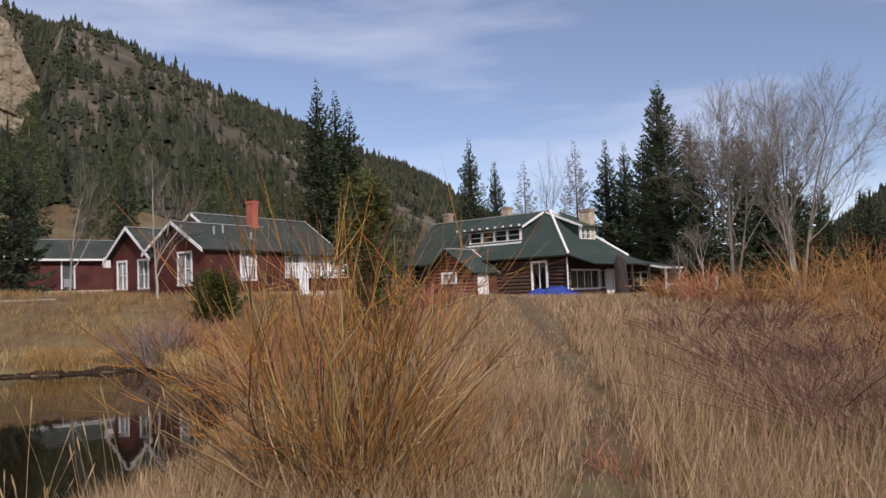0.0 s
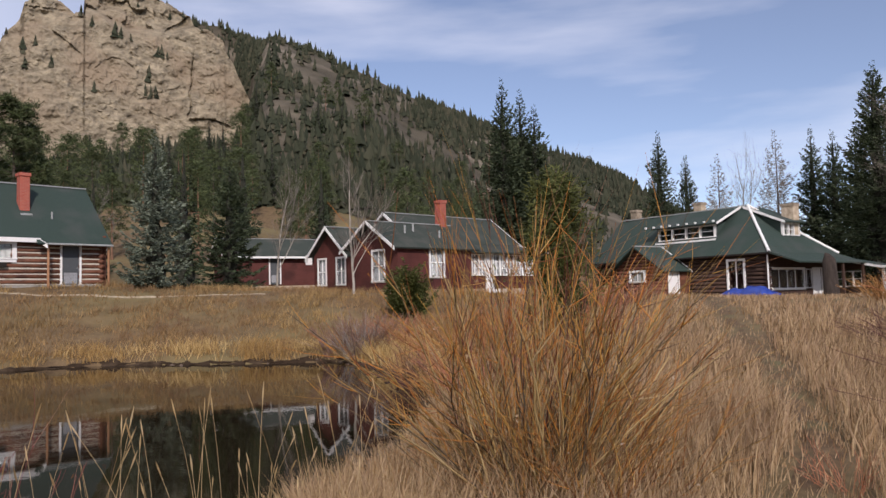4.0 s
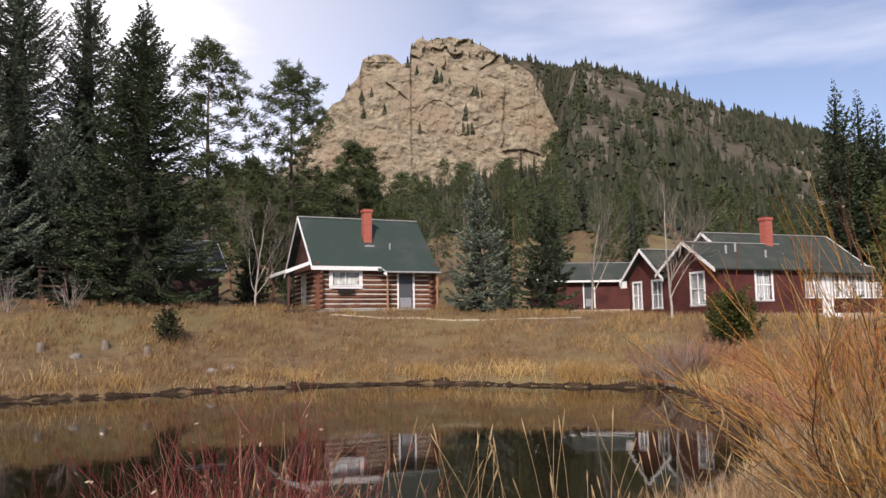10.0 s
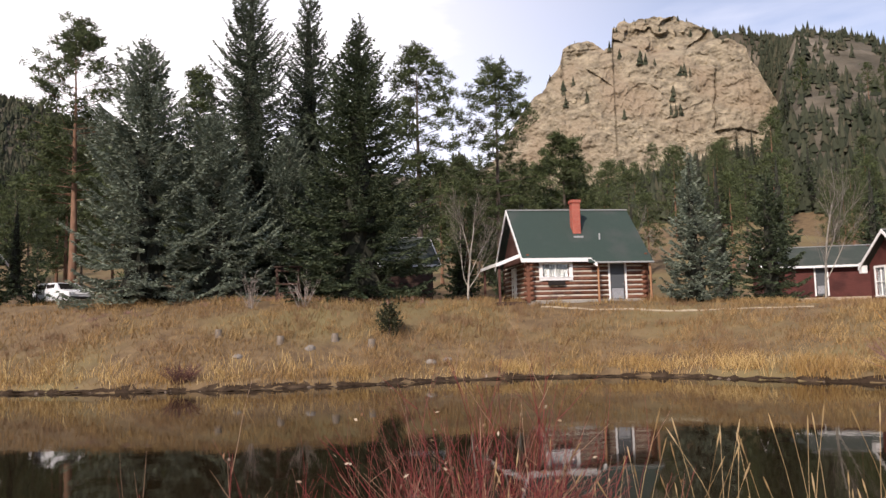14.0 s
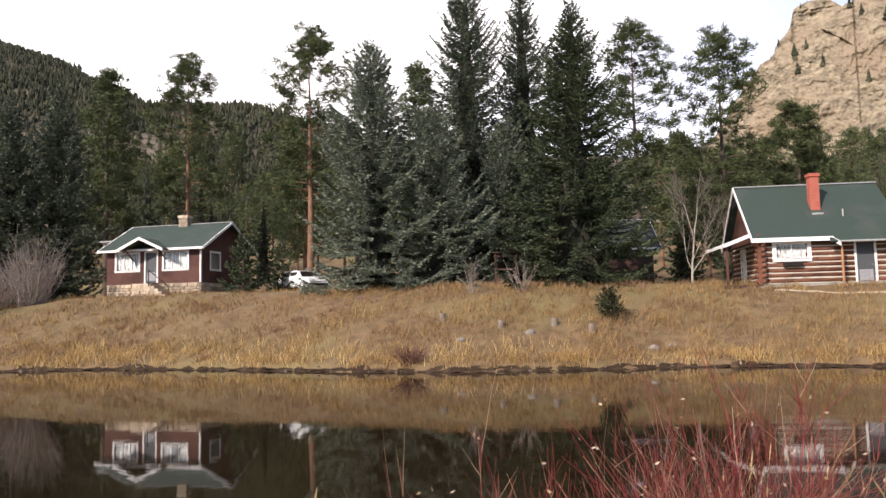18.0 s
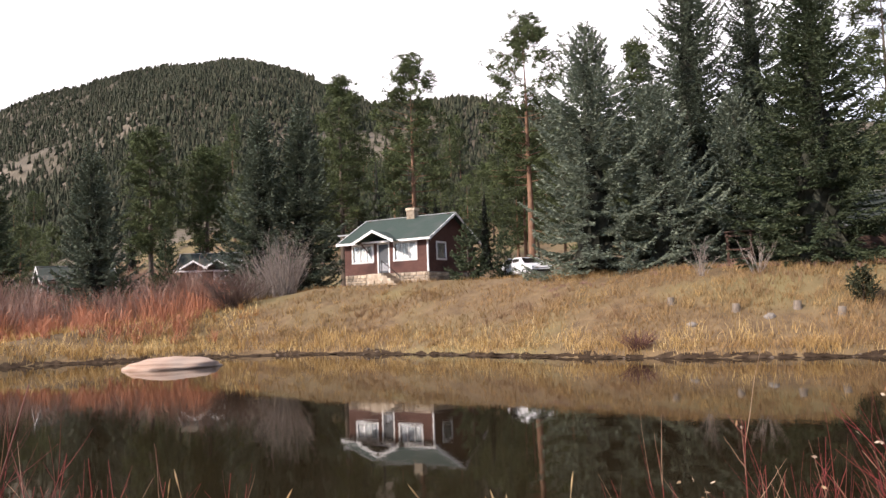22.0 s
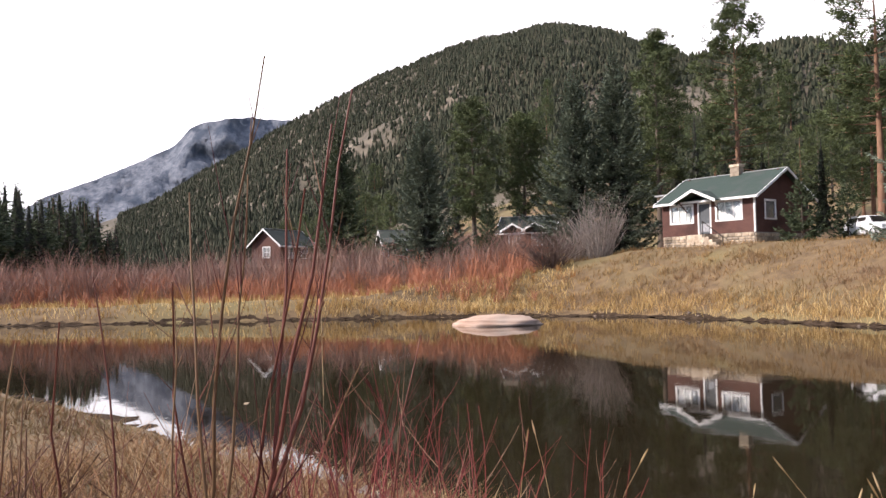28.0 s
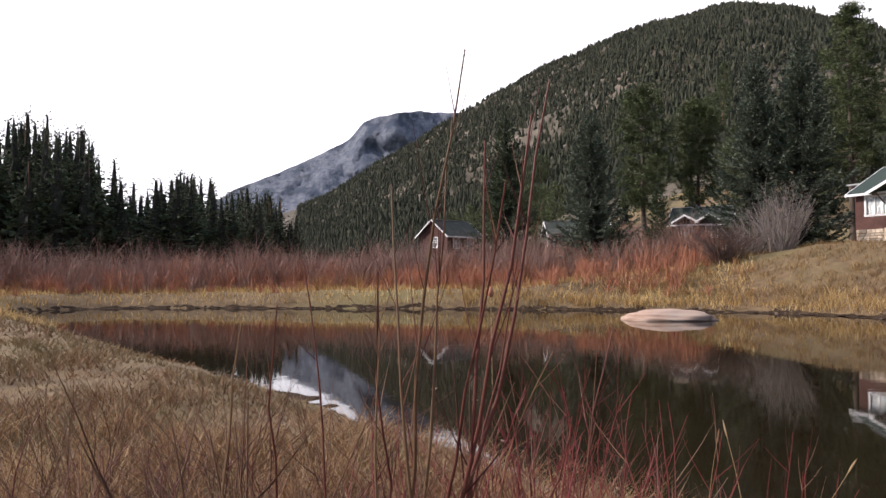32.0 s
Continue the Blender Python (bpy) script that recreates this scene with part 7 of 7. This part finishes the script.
# grey and dark shrubs on the far bank
shrub("bare_shrub", "tall pale grey leafless shrub on the far bank", 94.2, 57, 4.9, 2.0, 150, 5, M_greyt, 90, 0.022, 0, 0.3, 0.9)
shrub("bare_shrub", "tall pale grey leafless shrub on the far bank", 96.0, 59, 3.9, 1.8, 120, 5, M_greyt, 91, 0.022, 0, 0.3, 0.9)
shrub("bare_shrub", "dark brown dense shrub on the far bank", 97.8, 56, 3.0, 2.6, 240, 5, mat("dark_shrub_twigs", (0.07, 0.045, 0.037), (0.15, 0.10, 0.08), 3, 0.9), 92, 0.02, 0, 0.5, 1.0)
shrub("bare_shrub", "tall mauve leafless shrub by the small cabins", 100.2, 62, 4.2, 2.4, 170, 5, M_mauve, 93, 0.022, 0, 0.3, 1.2)
shrub("bare_shrub", "tall mauve leafless shrub by the small cabins", 111.8, 66, 3.6, 2.6, 170, 5, M_greyt, 94, 0.024, 0, 0.3, 1.2)
shrub("bare_shrub", "small dark shrub on the dry bank", 69.2, 33.5, 0.95, 0.75, 130, 5, M_brush, 95, 0.013, 0, 0.5, 0.4)
shrub("bare_shrub", "pale grey leafless shrub at the waterside", 19.6, 30.0, 1.9, 1.2, 90, 4, M_greyt, 96, 0.012, 0, 0.4, 0.5)
shrub("bare_shrub", "slim grey bare sapling on the bank", 64.6, 42, 2.2, 0.9, 16, 5, M_greyt, 97, 0.02, 0, 0.3, 0.2)
shrub("bare_shrub", "slim grey bare sapling on the bank", 61.0, 42, 2.4, 1.0, 18, 5, M_greyt, 98, 0.02, 0, 0.3, 0.2)


for i, (az, dist, h) in enumerate(((117.5, 78, 4.6), (115.5, 80, 5.0), (113.6, 76, 4.4), (111.0, 78, 5.2), (108.6, 76, 4.8), (103.5, 74, 4.4), (101.8, 74, 4.2), (119.6, 80, 4.8))):
    shrub("bare_shrub", "mauve leafless shrub before the small cabins", az, dist, h, 2.2, 110, 5, (M_mauve, M_greyt)[i % 2], 120 + i, 0.024, 0, 0.35, 1.2, 3, "shrubs before the small cabins")


def thicket(name, label, material, az0, az1, r0, r1, stools, per, h0, h1, seed, wide=0.0007):
    """Leafless brush: many stools, each a fan of fine leaning twigs that fork."""
    x, y, r, az, rng = scatter(stools, az0, az1, r0, r1, seed)
    d = shore_distance(x, y)
    c = waves(x * 0.3, y * 0.3, seed + 70, 3)
    keep = (d > 2.5) & (c > -0.75)
    x, y, r, c, d = x[keep], y[keep], r[keep], c[keep], d[keep]
    hs = (h0 + (h1 - h0) * np.clip(0.45 + 0.6 * c, 0, 1)) * rng.uniform(0.7, 1.15, len(x)) * (0.35 + 0.65 * sstep(1.5, 8, d))
    x, y, r, hs = (np.repeat(q, per) for q in (x, y, r, hs))
    m = len(x)
    a, q = rng.uniform(0, 6.283, m), rng.rand(m) ** 0.7
    h = hs * rng.uniform(0.35, 1.0, m) * (1 - 0.3 * q * q)
    up = rng.rand(m) ** 1.5 * 0.5 * (rng.rand(m) < 0.65)
    out = np.stack([np.cos(a), np.sin(a)], 1) * (hs * 0.55 * q)[:, None]
    base = np.stack([x, y, height(x, y) - 0.05 + up * hs], 1)
    base[:, :2] += out * (up * 0.9)[:, None] + rng.normal(0, 0.12, (m, 2))
    v, t = blades(base, out * (1 - up)[:, None] + rng.normal(0, 0.12, (m, 2)) * hs[:, None], np.maximum(h * (1 - up), 0.15), r * wide * rng.uniform(0.5, 1.2, m), rng, 2)
    return tagged(new(name, sheet(name, v, t, material, False)), label, "shrubs", kind="stuff")


thicket("willow_thicket", "broad band of russet leafless willows across the pond", M_russet, 98, 160, 46, 92, 1350, 48, 1.2, 4.2, 1)
thicket("willow_thicket", "mauve-brown leafless willows beyond the pond", M_mauve, 100, 165, 58, 104, 1150, 48, 3.2, 6.2, 2)
thicket("willow_thicket", "orange leafless willows near the boulder", M_orange, 96, 150, 45, 70, 520, 30, 0.7, 1.9, 3)
thicket("willow_thicket", "dark leafless brush below the tall spruces", M_mauve, 52, 76, 43, 50, 160, 30, 0.2, 0.8, 4)

# flowering grass stalks over the near water's edge
rng = np.random.RandomState(77)
stalks, srad, heads, hrad = [], [], [], []
for i in range(95):
    az, dist = (rng.uniform(17, 50), rng.uniform(4.4, 6.6)) if i < 80 else (rng.uniform(72, 106), rng.uniform(4.2, 5.4))
    b = np.array(spot(az, dist, 0.03))
    h = rng.uniform(0.6, 1.1) if i < 80 else rng.uniform(0.55, 0.85)
    lean = rng.normal(0, 0.16, 2) * h + [0.05, 0]
    f = np.linspace(0, 1, 6)
    p = b + np.stack([lean[0] * f ** 2, lean[1] * f ** 2, h * f], 1)
    stalks.append(p)
    srad.append(np.linspace(0.0026, 0.0013, 6))
    g = np.linspace(0, 1, 5)[:, None]
    heads.append(p[-1] + (p[-1] - p[-2]) * g * 0.55)
    hrad.append(np.array([0.0015, 0.004, 0.005, 0.0035, 0.001]))
st = thing("reed_grass", Matrix.Identity(4), "tall straw grass stalks with feathery seed heads", "grass", kind="stuff")
part("stalk_cluster", tube_mesh("stalks", stalks, srad, 4), M_straw, st)
part("seed_head_cluster", tube_mesh("seed_heads", heads, hrad, 5), M_straw, st)

# ---- small things ----
def boulder(name, at, size, seed, material, label, strata=0.0, turn=0.0, kind=""):
    bm = bmesh.new()
    bmesh.ops.create_icosphere(bm, subdivisions=4, radius=1.0)
    for v in bm.verts:
        p = v.co.copy()
        n = noise.fractal(p * 1.3 + Vector((seed * 7.1, seed * 3.3, 0)), 1.0, 2.0, 4)
        k = 1 + 0.16 * n
        if strata:
            k += strata * math.sin(p.z * 17 + 1.5 * n + p.x * 1.2)
        v.co = Vector((p.x * size[0], p.y * size[1], p.z * size[2])) * k
    for f in bm.faces:
        f.smooth = True
    me = bpy.data.meshes.new(name)
    bm.to_mesh(me)
    bm.free()
    me.materials.append(material)
    o = new(name, me)
    o.matrix_world = Matrix.Translation(at) @ Matrix.Rotation(turn, 4, "Z")
    return tagged(o, label, "rock", kind=kind)


M_field = mat("grey_field_stone", (0.14, 0.12, 0.10), (0.27, 0.24, 0.20), 5, 0.9, 0.6)
M_pink = mat("pink_tan_granite", (0.27, 0.17, 0.12), (0.46, 0.33, 0.25), 2.0, 0.85, 0.6, stretch=(0.4, 0.4, 6), third=(0.36, 0.28, 0.22), third_scale=0.6, bump_dist=0.05)
p = spot(101.7, 38.2)
boulder("shore_boulder", Vector((p.x, p.y, WATER + 0.02)), (2.15, 1.4, 0.48), 3, M_pink, "low smooth pink-tan boulder at the water's edge", 0.03, radians(101.7))
for i, (az, dist, sz) in enumerate(((52.0, 35.5, 0.32), (50.8, 36, 0.26), (60.5, 36.5, 0.3), (65.5, 36, 0.28), (46.5, 33, 0.22))):
    boulder("field_stone", spot(az, dist, 0.05), (sz, sz * 0.8, sz * 0.62), 10 + i, M_field, "grey weathered field stone in dry grass", 0, i)
for i, (az, dist) in enumerate(((58.8, 37.5), (62.6, 37.2), (66.8, 38.5), (56.2, 36.8))):
    t = tagged(new("tree_stump", tube_mesh("tree_stump", [np.array(spot(az, dist, 0.1)) + np.array([[0, 0, 0], [0, 0, 0.2], [0.02, 0, 0.42], [0.02, 0, 0.43]])], [[0.24, 0.17, 0.16, 0.02]], 9)), "small grey cut tree stump on the bank", "stump")
    t.data.materials.append(M_bark)

# pebbles along the waterline
rng = np.random.RandomState(12)
V_, F_, k = [], [], 0
ico = [(0, 0, 1), (0.9, 0, 0.3), (0.28, 0.85, 0.3), (-0.72, 0.53, 0.3), (-0.72, -0.53, 0.3), (0.28, -0.85, 0.3), (0.7, 0.5, -0.5), (-0.3, 0.85, -0.5), (-0.85, 0, -0.5), (-0.3, -0.85, -0.5), (0.7, -0.5, -0.5)]
fac = [(0, 1, 2), (0, 2, 3), (0, 3, 4), (0, 4, 5), (0, 5, 1), (1, 6, 2), (2, 7, 3), (3, 8, 4), (4, 9, 5), (5, 10, 1), (2, 6, 7), (3, 7, 8), (4, 8, 9), (5, 9, 10), (1, 10, 6)]
for i in range(110):
    j = rng.randint(0, len(RING))
    c = RING[j] + (RING[(j + 1) % len(RING)] - RING[j]) * rng.rand() + rng.normal(0, 0.22, 2)
    if c[0] > -9:
        continue
    s = rng.uniform(0.04, 0.14)
    z = max(float(height(c[0], c[1])), WATER - 0.02)
    V_.append(np.array(ico) * s * rng.uniform(0.6, 1.3, 3) * [1, 1, 0.6] + [c[0], c[1], z])
    F_.append(np.array(fac) + k)
    k += len(ico)
tagged(new("shore_pebbles", sheet("shore_pebbles", np.concatenate(V_), np.concatenate(F_), mat("wet_brown_pebbles", (0.05, 0.036, 0.026), (0.15, 0.11, 0.08), 3, 0.7, 0.3, rnd=0.4, island=True), False)),
       "brown stones along the muddy waterline", "pebbles", kind="stuff")


def ribbon(name, label, pts, width, material, lift=0.03):
    p = np.array(pts, float)
    t = np.linspace(0, len(p) - 1, 90)
    x, y = np.interp(t, range(len(p)), p[:, 0]), np.interp(t, range(len(p)), p[:, 1])
    dx, dy = np.gradient(x), np.gradient(y)
    n = np.hypot(dx, dy)
    rows = []
    for s in np.linspace(-1, 1, 5):
        w = width * (0.5 + 0.08 * np.sin(t * 3.1 + s * 2))
        xx, yy = x - dy / n * w * s, y + dx / n * w * s
        rows.append(np.stack([xx, yy, height(xx, yy) + lift * (1 - 0.9 * s * s)], 1))
    v = np.stack(rows, 1).reshape(-1, 3)
    return tagged(new(name, sheet(name, v, grid_faces(90, 5), material)), label, "path", kind="structure")


def ground_points(rows):
    return [spot(a, d)[:2] for a, d in rows]


ribbon("path", "pale trodden dirt path in front of the log cabin", ground_points(((44, 43.5), (41, 43.3), (37.5, 43.0), (33, 42.6), (29, 42.3), (26, 42.2))), 0.32, mat("pale_path_dirt", (0.30, 0.24, 0.16), (0.42, 0.35, 0.25), 3, 0.95, 0.4))
ribbon("trail", "dark trodden trail through the meadow", [(float(trail_x(y)), y) for y in np.linspace(3.0, 44, 24)], 0.4, mat("dark_trail_litter", (0.075, 0.045, 0.024), (0.17, 0.11, 0.055), 6, 0.95, 0.8, third=(0.13, 0.11, 0.05), third_scale=0.9), 0.035)

# blue tarpaulin heaped at the lodge corner
m = frame_at(2.22, 61.44, -44.22, 1.0)
n = 46
U, V = np.meshgrid(np.linspace(0, 1, n), np.linspace(0, 1, n), indexing="ij")
X, Y = 11.9 + 3.7 * U, -1.7 + 1.5 * V
WX, WY = m[0][0] * X + m[0][1] * Y + m[0][3], m[1][0] * X + m[1][1] * Y + m[1][3]
Z = 0.8 * np.sin(np.pi * U) ** 0.6 * np.sin(np.pi * V) ** 0.6 * (0.75 + 0.3 * waves(X * 2.2, Y * 2.2, 91, 3)) + 0.05 * waves(X * 6, Y * 6, 92, 3) - 0.02 + height(WX, WY) - 1.0
tarp = tagged(new("tarpaulin", sheet("tarpaulin", np.stack([X, Y, Z], -1).reshape(-1, 3), grid_faces(n, n), M_tarp)), "crumpled blue tarpaulin heaped against the lodge", "tarpaulin")
tarp.matrix_world = m
# dark broken trunk beside the porch
rng = np.random.RandomState(5)
at = spot(-12.75, 50.5, 0.1)
o = tagged(new("tree_stump", tube_mesh("tree_stump", [np.array(at) + np.array([[0, 0, 0], [0.02, 0, 0.6], [0.0, 0.03, 1.4], [-0.03, 0, 2.2], [-0.12, 0.02, 2.45], [-0.22, 0.02, 2.62]])], [[0.5, 0.42, 0.40, 0.36, 0.2, 0.03]], 12)), "tall dark broken tree stump before the lodge porch", "stump")
o.data.materials.append(mat("black_weathered_bark", (0.022, 0.017, 0.014), (0.06, 0.046, 0.038), 6, 0.95, 0.9, stretch=(1, 1, 0.3)))
o = tagged(new("marker_post", bpy.data.meshes.new("marker_post")), "short pale weathered wooden post in the grass", "post")
bm = box(-0.13, -0.1, -0.2, 0.13, 0.1, 1.0, 0.03)
bm.to_mesh(o.data)
bm.free()
o.data.materials.append(M_pale_bark)
o.matrix_world = Matrix.Translation(spot(-19.0, 44))

# wooden rack under the spruces
at = spot(62.1, 45.5)
rack = thing("wooden_rack", Matrix.Translation(at) @ Matrix.Rotation(radians(58), 4, "Z"), "dark weathered wooden rack under the spruces", "rack")
for x in (-0.65, 0.55):
    for y in (0, 0.7):
        part("leg", box(x, y, -0.2, x + 0.1, y + 0.1, 2.0), M_old_log, rack)
for z in (0.5, 1.0, 1.75):
    part("cross_bar", box(-0.7, -0.03, z, 0.7, 0.03, z + 0.1), M_old_log, rack)
part("rack_top", box(-0.8, -0.1, 2.0, 0.8, 0.9, 2.06), M_old_log, rack)

# parked white car half hidden by the spruces
M_carpaint = mat("white_car_paint", (0.70, 0.71, 0.72), (0.78, 0.79, 0.80), 2, 0.25, spec=0.5)
M_tyre = mat("black_rubber", (0.012, 0.012, 0.012), (0.03, 0.03, 0.03), 8, 0.85, 0.2)
at = spot(76.7, 54.5)
car = thing("car", Matrix.Translation(at) @ Matrix.Rotation(radians(16), 4, "Z"), "white parked car half hidden by spruces", "car")
prof = [(-2.1, 0.35), (2.1, 0.35), (2.18, 0.62), (2.05, 0.86), (1.05, 0.98), (0.45, 1.45), (-1.5, 1.5), (-2.05, 1.0), (-2.18, 0.7)]
bm = bmesh.new()
rings = [[bm.verts.new((x, y * (0.86 if z > 1.1 else 1.0), z)) for x, z in prof] for y in (-0.86, 0.86)]
bm.faces.new(rings[0])
bm.faces.new(rings[1][::-1])
for i in range(len(prof)):
    j = (i + 1) % len(prof)
    bm.faces.new((rings[0][j], rings[0][i], rings[1][i], rings[1][j]))
bmesh.ops.bevel(bm, geom=bm.edges[:], offset=0.07, segments=2, affect="EDGES")
bmesh.ops.recalc_face_normals(bm, faces=bm.faces)
body = part("body", bm, M_carpaint, car)
for y in (-0.79, 0.79):
    for x0, x1 in ((-1.4, -0.45), (-0.38, 0.5)):
        part("side_window", box(x0, y - 0.03, 1.02, x1, y + 0.03, 1.36, 0.02), M_dark, body)
bm = bmesh.new()
vs = [bm.verts.new(c) for c in ((1.04, -0.7, 1.03), (1.04, 0.7, 1.03), (0.53, 0.62, 1.42), (0.53, -0.62, 1.42))]
bm.faces.new(vs)
bmesh.ops.solidify(bm, geom=bm.faces[:], thickness=-0.03)
part("windscreen", bm, M_dark, body)
for x in (-1.35, 1.35):
    for y in (-0.84, 0.84):
        w = part("wheel", tube_mesh("wheel", [[(x, y - 0.1, 0.32), (x, y + 0.1, 0.32)]], [[0.32, 0.32]], 18), M_tyre, car)
        part("rim", tube_mesh("rim", [[(x, y - 0.11, 0.32), (x, y - 0.105, 0.32), (x, y + 0.105, 0.32), (x, y + 0.11, 0.32)]], [[0.02, 0.2, 0.2, 0.02]], 12), M_ridge, w)
for y in (-0.62, 0.62):
    part("headlight", box(2.05, y - 0.16, 0.66, 2.2, y + 0.16, 0.8, 0.03), M_glass, body)
part("bumper", box(2.1, -0.8, 0.38, 2.26, 0.8, 0.56, 0.04), M_tyre, body)

# brown seed head of a cattail over the far shallows
at = spot(114.0, 16.5)
cat = thing("cattail", Matrix.Translation(Vector((at.x, at.y, WATER - 0.1))), "single cattail with a brown tattered head", "reed")
part("stalk", tube_mesh("stalk", [[(0, 0, 0), (0.03, 0, 1.0), (0.05, 0, 1.95)]], [[0.008, 0.006, 0.004]], 5), M_straw, cat)
part("seed_head", tube_mesh("seed_head", [[(0.05, 0, 1.86), (0.05, 0, 1.9), (0.05, 0, 1.97), (0.05, 0, 2.05), (0.05, 0, 2.1)]], [[0.01, 0.06, 0.075, 0.045, 0.005]], 8), M_russet, cat)
